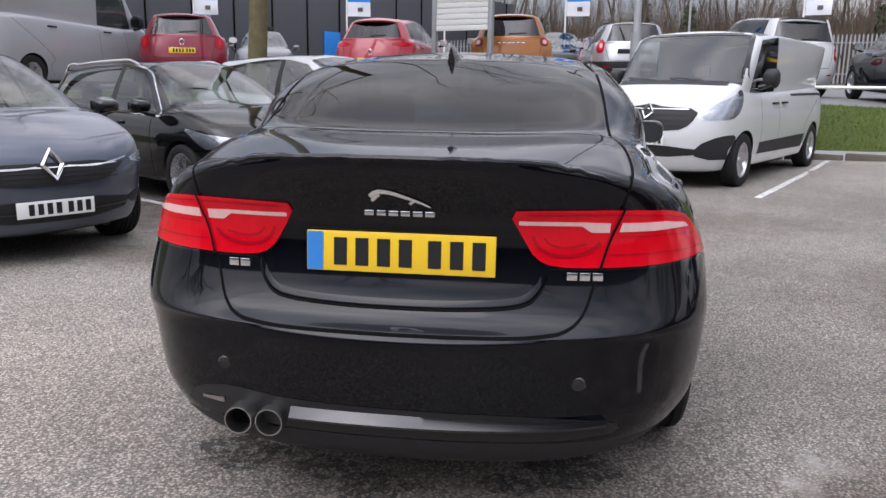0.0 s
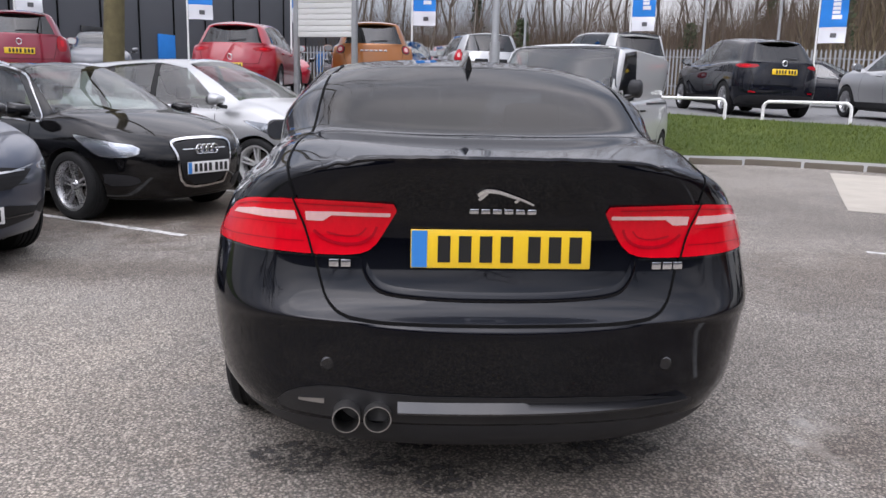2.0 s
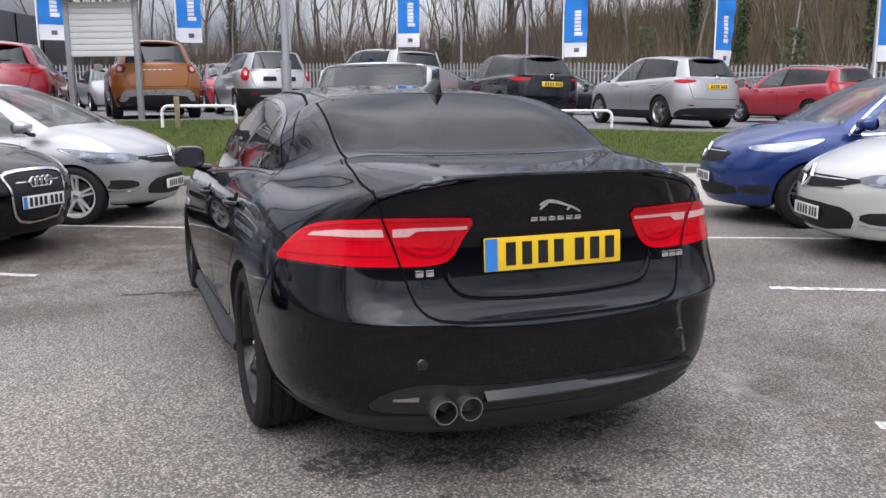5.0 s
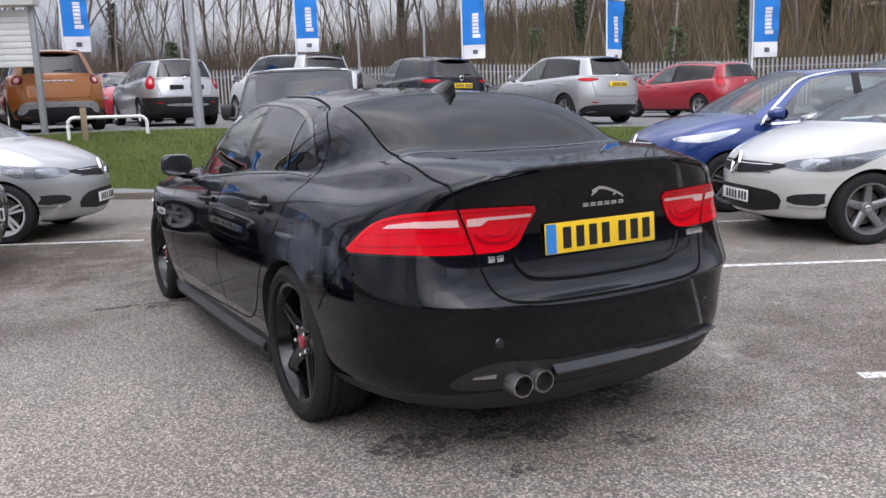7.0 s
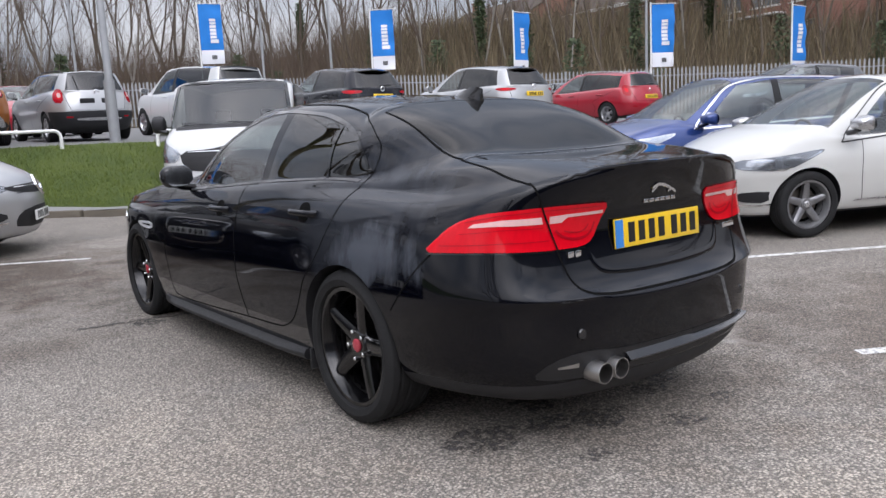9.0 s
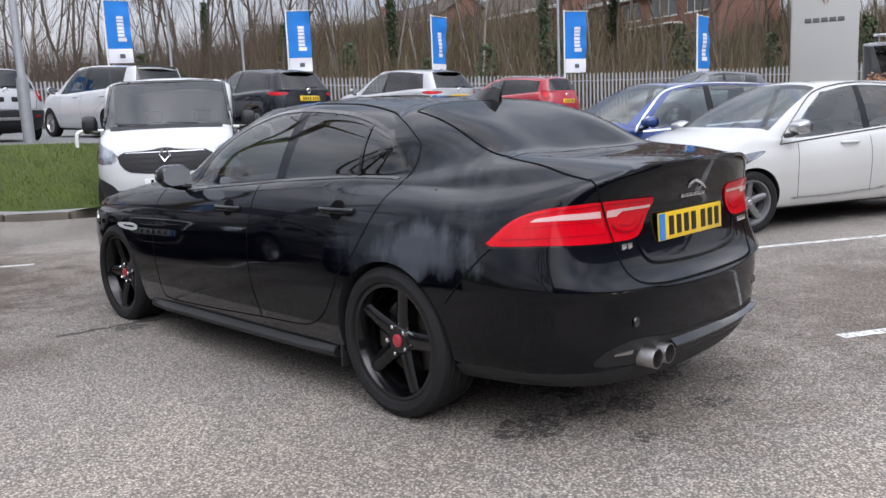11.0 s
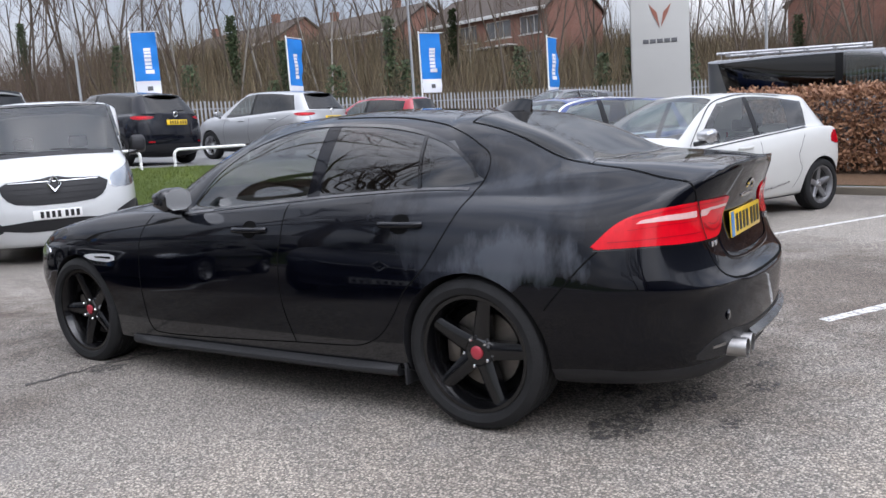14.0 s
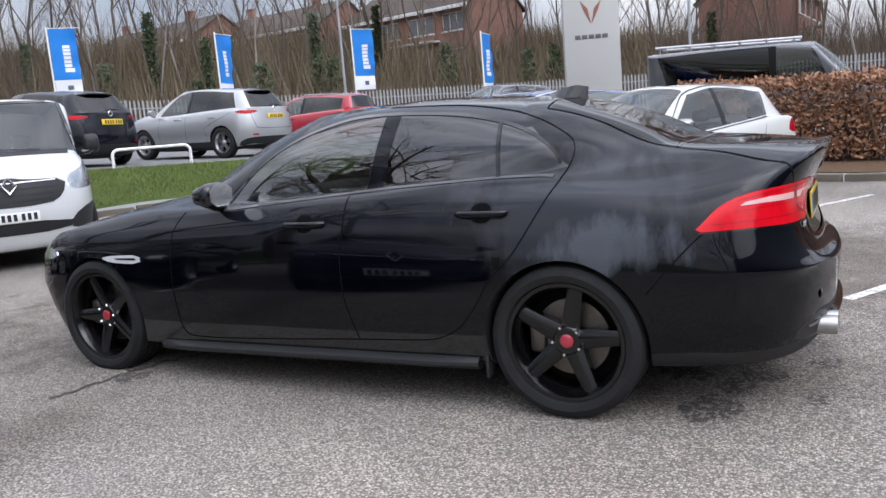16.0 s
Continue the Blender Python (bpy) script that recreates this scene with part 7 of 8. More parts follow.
rear_extras(car, bvh, s12, PAINT["red"])
s13 = suv(wb=2.77, ro=0.95, h=1.66, w=0.92, rb_y=-0.82, rt_y=-0.55, belt=1.05, rb_z=1.12, glass_rear="tinted")
car, bvh = build_car("people_carrier", s13, stand(-7.5, 13.7, -22, s13, False), PAINT["maroon"], "dark red people carrier with a yellow plate", "upper car park cars")
rear_of(car, bvh, s13, TALL, 0.80)
rear_extras(car, bvh, s13, PAINT["maroon"])
s14 = spec(**{**VAN, "wb": 3.4, "h": 2.5, "belt": 1.36, "nose": 1.2, "cowl_y": 3.62, "cowl_z": 1.48, "ws_y": 2.75, "rb_z": 1.4, "roof_x": 0.87, "wheel_r": 0.35}, style="steel", rim_mat="alloy", blind_side=True, blind_quarter=True, blind_rear=True, yb=1.9, category="van", mirror_scale=1.6, mirror_mat="black_plastic", near=False, dome=0.008, handle_mat="black_plastic")
s14["fo"] = 0.93
s14["mirror"] = (1.07, 3.05, 1.50)
car, bvh = build_car("van", s14, pose(-10.18, 11.17, ground_z(-10.18, 11.6) - 0.04, 0, 0, -7), PAINT["pale_grey"], "pale grey panel van on the upper level", "upper car park cars", rows=1)
front_of(car, bvh, s14, PAINT["pale_grey"], 0.12, (0.86, 1.0), 46, [(-0.5, 0.8), (0.5, 0.8), (0.5, 0.95), (-0.5, 0.95)], None, 0.6)
# dark van behind the hedge, with a roof rack
s15 = spec(**{**VAN, "h": 2.02}, style="steel", rim_mat="alloy", blind_rear=True, yb=1.75, category="van", mirror_scale=1.5, mirror_mat="black_plastic", near=False, dome=0.008, glass_rear="tinted", glass_front="dark_clear")
s15["fo"] = 0.93
car, bvh = build_car("van", s15, stand(15.6, -1.6, 175, s15), PAINT["grey"], "dark grey van with a roof rack behind the hedge", "upper car park cars", rows=1)
bm = bmesh.new()
for x in (-0.62, 0.62):
    tube(bm, [(x, -0.7, 2.08), (x, 2.3, 2.08)], 0.03, 8)
for k in range(6):
    tube(bm, [(-0.66, -0.6 + k * 0.55, 2.08), (0.66, -0.6 + k * 0.55, 2.08)], 0.02, 6)
    for x in (-0.62, 0.62):
        tube(bm, [(x, -0.6 + k * 0.55, 1.94), (x, -0.6 + k * 0.55, 2.08)], 0.012, 6)
part("roof_rack", bm, MAT["alloy"], car)

# far rows
s16 = spec(**SUPERMINI, near=False)
s16["fo"] = 0.83
s17 = suv(near=False)
FAR = (("hatchback", s16, -6.2, 27.5, 165, "white", "white hatchback, nose towards the road"), ("hatchback", s16, -4.2, 28.0, 168, "red", "red hatchback, nose towards the road"), ("crossover", s17, 0.2, 25.5, 170, "ink", "dark crossover in a far row"),
       ("hatchback", s16, 1.8, 24.0, 178, "red", "red hatchback in a far row"), ("hatchback", s16, 3.6, 27.0, 178, "silver", "silver hatchback in a far row"), ("crossover", s17, -9.5, 24.0, 160, "grey", "grey crossover in a far row"),
       ("hatchback", s16, 12.5, 23.0, 120, "ink", "dark hatchback parked by the fence"), ("hatchback", s16, 20.0, 20.5, 150, "grey", "grey hatchback parked by the fence"), ("hatchback", s16, 10.5, 20.5, 10, "pale_grey", "pale hatchback in a far row"),
       ("crossover", s17, -12.5, 20.0, 5, "ink", "dark crossover in a far row"), ("hatchback", s16, -1.8, 29.5, 170, "pale_grey", "pale hatchback in a far row"), ("hatchback", s16, 18.5, 7.5, -60, "grey", "grey hatchback behind the blue crossover"))
far_made = {}
for n, sp, x, y, hd, pt, lab in FAR:
    key = (n, pt)
    if key in far_made:
        ob = copy_thing(far_made[key], stand(x, y, hd, sp, False))
        tagged(ob, lab)
    else:
        ob, bvh = build_car(n, sp, stand(x, y, hd, sp, False), PAINT[pt], lab, "far row of cars", sub=1)
        if 90 < abs(hd):
            front_of(ob, bvh, sp, PAINT[pt], 0.45, (0.67, 0.76), 60, [(-0.36, 0.60), (0.36, 0.60), (0.5, 0.70), (-0.5, 0.70)], None, 0.42, fog=False)
        else:
            rear_of(ob, bvh, sp, TALL, 0.78, False)
        far_made[key] = ob


# ---- trees, bare in winter ----
def limb(verts, faces, a, b, r0, r1, sides):
    d = (b - a).normalized()
    s1 = d.orthogonal().normalized()
    s2 = d.cross(s1)
    n = len(verts)
    for p, r in ((a, r0), (b, r1)):
        for k in range(sides):
            q = 2 * math.pi * k / sides
            verts.append(p + (s1 * math.cos(q) + s2 * math.sin(q)) * r)
    for k in range(sides):
        faces.append((n + k, n + (k + 1) % sides, n + sides + (k + 1) % sides, n + sides + k))


def grow(rnd, trunk, crown, p, d, length, r, depth, up, spread, most):
    """A branch in bent pieces, with smaller ones off it."""
    pieces = 4 if depth > 1 else 3
    for k in range(pieces):
        if len(crown[1]) > most:
            return
        wob = Vector((rnd.gauss(0, 1), rnd.gauss(0, 1), rnd.gauss(0, 0.6))) * (0.10 if depth > 3 else 0.15)
        d = (d + wob + Vector((0, 0, up))).normalized()
        q = p + d * (length / pieces)
        r2 = r * (0.86 if depth > 1 else 0.72)
        limb(*(trunk if depth >= 4 else crown), p, q, r, r2, 7 if depth >= 4 else 4 if depth > 1 else 3)
        p, r = q, r2
        if depth and (k or depth < 4):
            for _ in range((2 if rnd.random() < 0.22 else 1) if depth < 4 else rnd.choice((1, 2, 2))):
                side = d.orthogonal().normalized()
                side.rotate(Matrix.Rotation(rnd.uniform(0, 2 * math.pi), 3, d))
                nd = (d * rnd.uniform(0.5, 0.95) + side * spread * rnd.uniform(0.6, 1.2)).normalized()
                grow(rnd, trunk, crown, p, nd, length * rnd.uniform(0.42, 0.66), r * rnd.uniform(0.42, 0.6), depth - 1, up, spread, most)


def make_tree(seed, height, r, spread, up, bark, label, ivy=0, most=6000, depth=4):
    rnd = random.Random(seed)
    trunk, crown = ([], []), ([], [])
    grow(rnd, trunk, crown, Vector((0, 0, -0.3)), Vector((0, 0, 1)), height * 0.62, r, depth, up, spread, most)
    root = thing("tree", Matrix.Identity(4), label, "tree", "bare trees")
    part("trunk", pydata("trunk", *trunk, MAT[bark]), MAT[bark], root, "", 60)
    part("crown", pydata("crown", *crown, MAT["twig"]), MAT["twig"], root, "bare twigs", 60)
    if ivy:
        verts, faces = [], []
        for _ in range(ivy):
            z = rnd.uniform(0.2, height * 0.45)
            q, rr = rnd.uniform(0, 6.283), r + abs(rnd.gauss(0.0, 0.22)) * (1 - z / height)
            c = Vector((rr * math.cos(q), rr * math.sin(q), z))
            n = len(verts)
            u = Vector((rnd.gauss(0, 1), rnd.gauss(0, 1), rnd.gauss(0, 1))).normalized() * rnd.uniform(0.05, 0.11)
            w = u.orthogonal().normalized() * rnd.uniform(0.05, 0.10)
            verts += [c - u, c + w, c + u, c - w]
            faces.append((n, n + 1, n + 2, n + 3))
        part("ivy", pydata("ivy", verts, faces, MAT["ivy"]), MAT["ivy"], root, "dark green ivy", 0)
    return root


def put(ob, x, y, turn, size=1.0):
    m = pose(x, y, ground_z(x, y), 0, 0, turn)
    c = copy_thing(ob, m)
    c.scale = (size, size, size)
    return c


kinds = [
    make_tree(1, 13.5, 0.085, 0.42, 0.10, "bark", "tall slim bare tree on the embankment"),
    make_tree(2, 12.0, 0.075, 0.36, 0.12, "birch", "slim pale-barked bare tree on the embankment"),
    make_tree(3, 13.0, 0.11, 0.45, 0.08, "bark", "bare tree with ivy up its trunk", 1500),
    make_tree(4, 9.5, 0.06, 0.45, 0.10, "bark", "young bare tree on the embankment"),
    make_tree(5, 13.0, 0.08, 0.4, 0.11, "bark", "tall bare tree with fine twigs"),
]
rnd = random.Random(11)
a = -34.0
while a < 112:
    deep = 3 if 36 < a < 76 else 4
    for _ in range(deep):
        aa = a + rnd.uniform(-1.2, 1.2)
        rr = at_bearing(FENCE_R, aa) + (rnd.uniform(2, 24) if not 36 < aa < 76 else rnd.uniform(3, 20))
        x, y = rr * math.sin(radians(aa)), rr * math.cos(radians(aa))
        k = rnd.choice((0, 1, 3, 4, 4, 0, 2 if rnd.random() < 0.55 else 4))
        put(kinds[k], x, y, rnd.uniform(0, 360), rnd.uniform(0.75, 1.15))
    a += 2.1
# trees round the near side of the car park, mirrored in the saloon's flank and windows
big = make_tree(21, 12.0, 0.24, 0.75, 0.03, "bark", "large spreading bare tree at the edge of the car park", 0, 30000, 5)
for x, y, t, sz in ((-11.5, 8.6, 250, 0.95), (-14.0, -11.0, 300, 1.05), (-6.0, -25.5, 40, 1.1), (3.0, -26.0, 160, 1.15), (11.0, -25.0, 270, 1.0), (-23.5, -14.0, 10, 1.2), (27.5, -16.0, 95, 1.1), (-9.6, 8.6, 40, 1.35), (-13.0, 13.5, 160, 1.3), (-10.8, 15.2, 60, 1.5)):
    put(big, x, y, t, sz)
for ob in kinds + [big]:
    i = (kinds + [big]).index(ob)
    ang = (-6, 14, 52, 86, 24, 228)[i]
    rr = at_bearing(FENCE_R, ang) + 6 if i < 5 else 18
    ob.matrix_world = pose(rr * math.sin(radians(ang)), rr * math.cos(radians(ang)), ground_z(rr * math.sin(radians(ang)), rr * math.cos(radians(ang))))

# the stout mossy trunk on the bank behind the silver hatchback
mossy = make_tree(31, 17.0, 0.19, 0.95, 0.0, "moss_bark", "stout mossy tree trunk on the grass bank", 0, 40000, 5)
mossy.matrix_world = pose(-4.85, 10.75, ground_z(-4.85, 10.75))


def scatter(name, count, seed, place, size, material, label, category):
    """Thousands of single blades or leaves in one object."""
    rnd = random.Random(seed)
    verts, faces = [], []
    for _ in range(count):
        x, y, z, h = place(rnd)
        lean = Vector((rnd.gauss(0, 0.35), rnd.gauss(0, 0.35), 1)).normalized() * h
        q = rnd.uniform(0, 6.283)
        w = Vector((math.cos(q), math.sin(q), 0)) * size * rnd.uniform(0.6, 1.3)
        n = len(verts)
        base = Vector((x, y, z))
        verts += [base - w, base + w, base + lean]
        faces.append((n, n + 1, n + 2))
    me = pydata(name, verts, faces, material)
    return tagged(new(name, me), label, category, "", "stuff")


def on_bank(rnd):
    a = rnd.uniform(30, 80) if rnd.random() < 0.35 else rnd.uniform(-36, 112)
    r = at_bearing(FENCE_R, a) + rnd.uniform(0.6, 27)
    x, y = r * math.sin(radians(a)), r * math.cos(radians(a))
    return x, y, ground_z(x, y) - 0.05, rnd.uniform(0.4, 2.2) * (1.5 if rnd.random() < 0.12 else 0.8) * (1.45 if 30 < a < 80 else 1.0)


scatter("scrub", 88000, 5, on_bank, 0.045, MAT["scrub"], "dry brown brambles and dead stems on the embankment", "scrub")


def in_thicket(rnd):
    while True:
        a = rnd.uniform(-36, 112)
        if not 34 < a < 78 or rnd.random() < 0.75:
            break
    r = at_bearing(FENCE_R, a) + rnd.uniform(1.5, 27)
    x, y = r * math.sin(radians(a)), r * math.cos(radians(a))
    return x, y, ground_z(x, y) - 0.05, rnd.uniform(1.2, 3.9) if 34 < a < 78 else rnd.uniform(1.8, 5.6)


scatter("thicket", 42000, 8, in_thicket, 0.016, MAT["twig"], "dense bare saplings and twigs on the embankment", "thicket")


def on_verge(rnd):
    a = rnd.uniform(-30, 72)
    t = rnd.random()
    r = lerp(at_bearing(KERB_R, a) + 0.14, at_bearing(TOP_R, a), t)
    x, y = r * math.sin(radians(a)), r * math.cos(radians(a))
    return x, y, ground_z(x, y) - 0.01, rnd.uniform(0.03, 0.09)


scatter("grass_blades", 60000, 6, on_verge, 0.006, MAT["grass_blade"], "short rough grass on the bank", "grass")

# evergreen and ivy bushes on the bank
rnd = random.Random(17)
for k in range(16):
    a = rnd.uniform(-20, 80)
    r = at_bearing(FENCE_R, a) + rnd.uniform(1.5, 10)
    x, y = r * math.sin(radians(a)), r * math.cos(radians(a))
    verts, faces = [], []
    hgt, wid = rnd.uniform(2.0, 4.5), rnd.uniform(0.6, 1.3)
    for _ in range(700):
        t = rnd.random()
        q, rr = rnd.uniform(0, 6.283), wid * math.sqrt(rnd.random()) * (1 - 0.75 * t) * rnd.uniform(0.7, 1.25)
        c = Vector((rr * math.cos(q), rr * math.sin(q), t * hgt))
        u = Vector((rnd.gauss(0, 1), rnd.gauss(0, 1), rnd.gauss(0, 1))).normalized() * rnd.uniform(0.06, 0.13)
        w = u.orthogonal().normalized() * rnd.uniform(0.05, 0.12)
        n = len(verts)
        verts += [c - u, c + w, c + u, c - w]
        faces.append((n, n + 1, n + 2, n + 3))
    ob = new("bush", pydata("bush", verts, faces, MAT["ivy"]))
    ob.matrix_world = pose(x, y, ground_z(x, y) - 0.1)
    tagged(ob, "dark evergreen bush on the embankment", "bush", "embankment bushes")


# ---- palisade fence along the foot of the embankment ----
def build_fence():
    root = thing("fence", Matrix.Identity(4), "grey steel palisade fence along the foot of the bank", "fence", "", "")
    verts, faces = [], []

    def bar(x, y, z0, z1, w, d, tx, ty):
        n = len(verts)
        for z, k in ((z0, 1.0), (z1 - 0.08, 1.0), (z1, 0.15)):
            for sx, sy in ((-1, -1), (1, -1), (1, 1), (-1, 1)):
                verts.append((x + tx * sx * w / 2 * k - ty * sy * d / 2, y + ty * sx * w / 2 * k + tx * sy * d / 2, z))
        for j in (0, 4):
            for q in range(4):
                faces.append((n + j + q, n + j + (q + 1) % 4, n + j + 4 + (q + 1) % 4, n + j + 4 + q))
    a = -30.0
    last = rim_at(a, FENCE_R)
    posts = bmesh.new()
    rails = bmesh.new()
    run = 0.0
    since = 9.0
    line = []
    while a < 105:
        p = rim_at(a, FENCE_R)
        d = math.dist(p, last)
        if d >= 0.17:
            tx, ty = (p[0] - last[0]) / d, (p[1] - last[1]) / d
            z = ground_z(*p)
            bar(p[0], p[1], z + 0.05, z + 2.1, 0.07, 0.02, tx, ty)
            line.append((p[0], p[1], z))
            last = p
        a += 0.02
    part("paling", pydata("paling", verts, faces, MAT["galv"]), MAT["galv"], root, "", 0)["kind"] = "stuff"
    for h in (0.45, 1.75):
        bm = bmesh.new()
        tube(bm, [(x * 1.001, y * 1.001, z + h) for x, y, z in line[::8]], 0.03, 4)
        part("rail", bm, MAT["galv"], root)
    pm = bmesh.new()
    box(pm, 0, 0, 1.05, 0.10, 0.06, 2.1, 0.004)
    pm = part_mesh(pm, "post", MAT["galv"])
    for x, y, z in line[::16]:
        shared("post", pm, root, pose(x * 1.002, y * 1.002, z))


build_fence()


# ---- flags on poles ----
def make_flag(seed, turn):
    rnd = random.Random(seed)
    root = thing("banner_flag", Matrix.Identity(4), "blue and white vertical banner flag on a white pole", "flag", "banner flags")
    bm = bmesh.new()
    tube(bm, [(0, 0, 0), (0, 0, 4.15)], 0.035, 10, taper=0.7)
    tube(bm, [(0, 0, 4.1), (0.95, 0, 4.1)], 0.012, 6)
    part("pole", bm, MAT["white_paint"], root)

    def cloth(z0, z1, x0, x1, off, name, material, nz):
        verts, faces, nx = [], [], 12
        for j in range(nz + 1):
            z = lerp(z0, z1, j / nz)
            for i in range(nx + 1):
                x = lerp(x0, x1, i / nx)
                wave = 0.07 * math.sin(5.0 * x + 1.3 * z + seed) * x / 0.9 + 0.03 * math.sin(9 * z + seed * 2) * x
                verts.append((x * 0.98, wave + off, z))
        for j in range(nz):
            for i in range(nx):
                p = j * (nx + 1) + i
                faces.append((p, p + 1, p + nx + 2, p + nx + 1))
        ob = part(name, pydata(name, verts, faces, material), material, root, "", 60)
        return ob
    cloth(2.48, 4.07, 0.04, 0.84, 0.0, "blue_cloth", MAT["flag_blue"], 14)
    cloth(2.0, 2.48, 0.04, 0.84, 0.0, "white_hem", MAT["flag_white"], 6)
    # the upright lettering, as plain bars on both faces
    for side in (-0.012, 0.012):
        z = 2.72
        for hgt in (0.16, 0.12, 0.12, 0.13, 0.12, 0.10, 0.12):
            cloth(z, z + hgt * 0.8, 0.40, 0.62 if hgt < 0.15 else 0.68, side, "letter_bar", MAT["flag_white"], 2)
            z += hgt
        cloth(2.16, 2.30, 0.40, 0.58, side, "mark", MAT["totem_ink"], 2)
    return root


FLAGS = ((13.3, 21.7, -42), (16.6, 17.8, 8), (20.1, 14.75, -28), (20.6, 10.0, 5), (0.7, 25.8, -5), (8.4, 25.3, -22), (-3.5, 25.7, 0), (-6.9, 25.2, 4), (-12.0, 24.0, 10))
for k, (x, y, t) in enumerate(FLAGS):
    ob = make_flag(k, t)
    ob.matrix_world = pose(x, y, ground_z(x, y) - 0.02 - (0.0, 0.25, 0.2, 0.75, -0.3, -0.35, -0.3, -0.3, -0.3)[k], 0, 0, t)


# ---- lamp posts ----
def lamp_post(x, y, height, r, heads):
    root = thing("street_lamp", pose(x, y, ground_z(x, y), 0, 0, 30), "grey steel lamp post", "lamp post", "lamp posts")
    bm = bmesh.new()
    tube(bm, [(0, 0, -0.1), (0, 0, 1.2)], r * 1.25, 14)
    tube(bm, [(0, 0, 1.2), (0, 0, 1.26), (0, 0, height)], r, 14, taper=0.75)
    part("column", bm, MAT["galv"], root)
    bm = bmesh.new()
    box(bm, 0, r * 1.25, 0.7, 0.09, 0.012, 0.4, 0.004)
    part("access_door", bm, MAT["galv"], root)
    if heads:
        for sx in (-0.35, 0.35):
            bm = bmesh.new()
            box(bm, sx, -0.1, height, 0.38, 0.30, 0.14, 0.03)
            head = part("lamp_head", bm, MAT["totem_ink"], root, "dark floodlight head")
            bm = bmesh.new()
            box(bm, sx, -0.26, height - 0.01, 0.32, 0.01, 0.10, 0.003)
            part("lens", bm, MAT["lamp_silver"], head)
        bm = bmesh.new()
        tube(bm, [(-0.4, 0, height - 0.1), (0.4, 0, height - 0.1)], 0.03, 6)
        part("crossbar", bm, MAT["galv"], root)


lamp_post(1.98, 13.65, 8.0, 0.085, True)
for x, y, h in ((14.9, 27.4, 6.5), (22.6, 16.9, 6.2), (13.0, 30.0, 6.8), (26.5, 4.4, 6.5), (6.0, 33.0, 7.0)):
    lamp_post(x, y, h, 0.06, True)


# ---- white hoop rails on the bank ----
def hoop(p, q, hgt=0.44):
    p, q = Vector(p), Vector(q)
    d = q - p
    L = d.length
    mid = (p + q) / 2
    z0 = min(ground_z(*p), ground_z(*q)) - 0.05
    root = thing("hoop_rail", pose(mid.x, mid.y, z0, 0, 0, math.degrees(math.atan2(d.y, d.x))), "white tubular steel hoop rail on the grass", "barrier", "hoop rails")
    r = 0.12
    pts = [(-L / 2, 0, -0.15), (-L / 2, 0, hgt - r)]
    pts += [(-L / 2 + r - r * math.cos(t), 0, hgt - r + r * math.sin(t)) for t in (0.4, 0.8, 1.2, 1.57)]
    pts += [(L / 2 - r + r * math.cos(t), 0, hgt - r + r * math.sin(t)) for t in (1.57, 1.2, 0.8, 0.4)]
    pts += [(L / 2, 0, hgt - r), (L / 2, 0, -0.15)]
    bm = bmesh.new()
    tube(bm, pts, 0.032, 10)
    part("bent_tube", bm, MAT["white_paint"], root)


for p, q in (((7.1, 12.1), (8.45, 11.35)), ((5.05, 12.95), (6.42, 12.3)), ((-0.55, 12.85), (0.8, 12.75)), ((2.55, 12.85), (3.95, 12.95))):
    hoop(p, q)
root = thing("marker_post", pose(-0.28, 12.8, ground_z(-0.28, 12.8)), "short weathered wooden post on the grass", "post")
bm = bmesh.new()
box(bm, 0, 0, 0.27, 0.10, 0.10, 0.62, 0.01)
part("post", bm, MAT["wood"], root)

# ---- back of a large sign board on two posts ----
root = thing("sign_board", pose(-1.5, 13.65, ground_z(-1.5, 13.65), 0, 0, -24), "white sign board with ribbed panel on two steel posts", "sign")
for x in (-0.66, 0.66):
    bm = bmesh.new()
    box(bm, x, 0.0, 1.9, 0.10, 0.10, 4.2, 0.01)
    part("post", bm, MAT["galv"], root)
bm = bmesh.new()
box(bm, 0, -0.10, 2.75, 1.60, 0.30, 0.95, 0.015)
part("upper_box", bm, MAT["sign_white"], root)
for k in range(9):
    bm = bmesh.new()
    box(bm, 0, 0.0, 1.27 + k * 0.112, 1.30, 0.05, 0.105, 0.006)
    part("panel_slat", bm, MAT["sign_white"], root)

# ---- totem sign ----
root = thing("totem_sign", pose(22.0, 6.7, ground_z(22.0, 6.7), 0, 0, -64), "tall pale grey totem sign with dark lettering bars", "sign")
bm = bmesh.new()
box(bm, 0, 0, 3.3, 1.80, 0.35, 6.6, 0.02)
part("pylon", bm, MAT["totem"], root)
for k in range(4):
    bm = bmesh.new()
    box(bm, -0.42 + k * 0.29, -0.18, 4.55, 0.22, 0.02, 0.16, 0.004)
    part("letter_bar", bm, MAT["totem_ink"], root)
for k in range(5):
    bm = bmesh.new()
    box(bm, -0.46 + k * 0.22, -0.18, 2.98, 0.18, 0.02, 0.13, 0.004)
    part("letter_bar", bm, MAT["totem_ink"], root)
for sgn in (-1, 1):
    bm = bmesh.new()
    loop = [(sgn * 0.34, 4.12), (sgn * 0.10, 3.86), (sgn * 0.02, 3.40), (sgn * 0.13, 3.62), (sgn * 0.24, 3.84)]
    f = bm.faces.new([bm.verts.new((x, -0.177, z)) for x, z in loop])
    g = bmesh.ops.extrude_face_region(bm, geom=[f])["geom"]
    bmesh.ops.translate(bm, verts=[v for v in g if isinstance(v, bmesh.types.BMVert)], vec=(0, -0.02, 0))
    bmesh.ops.recalc_face_normals(bm, faces=bm.faces[:])
    part("emblem", bm, MAT["copper"], root, "copper angular emblem", 0)


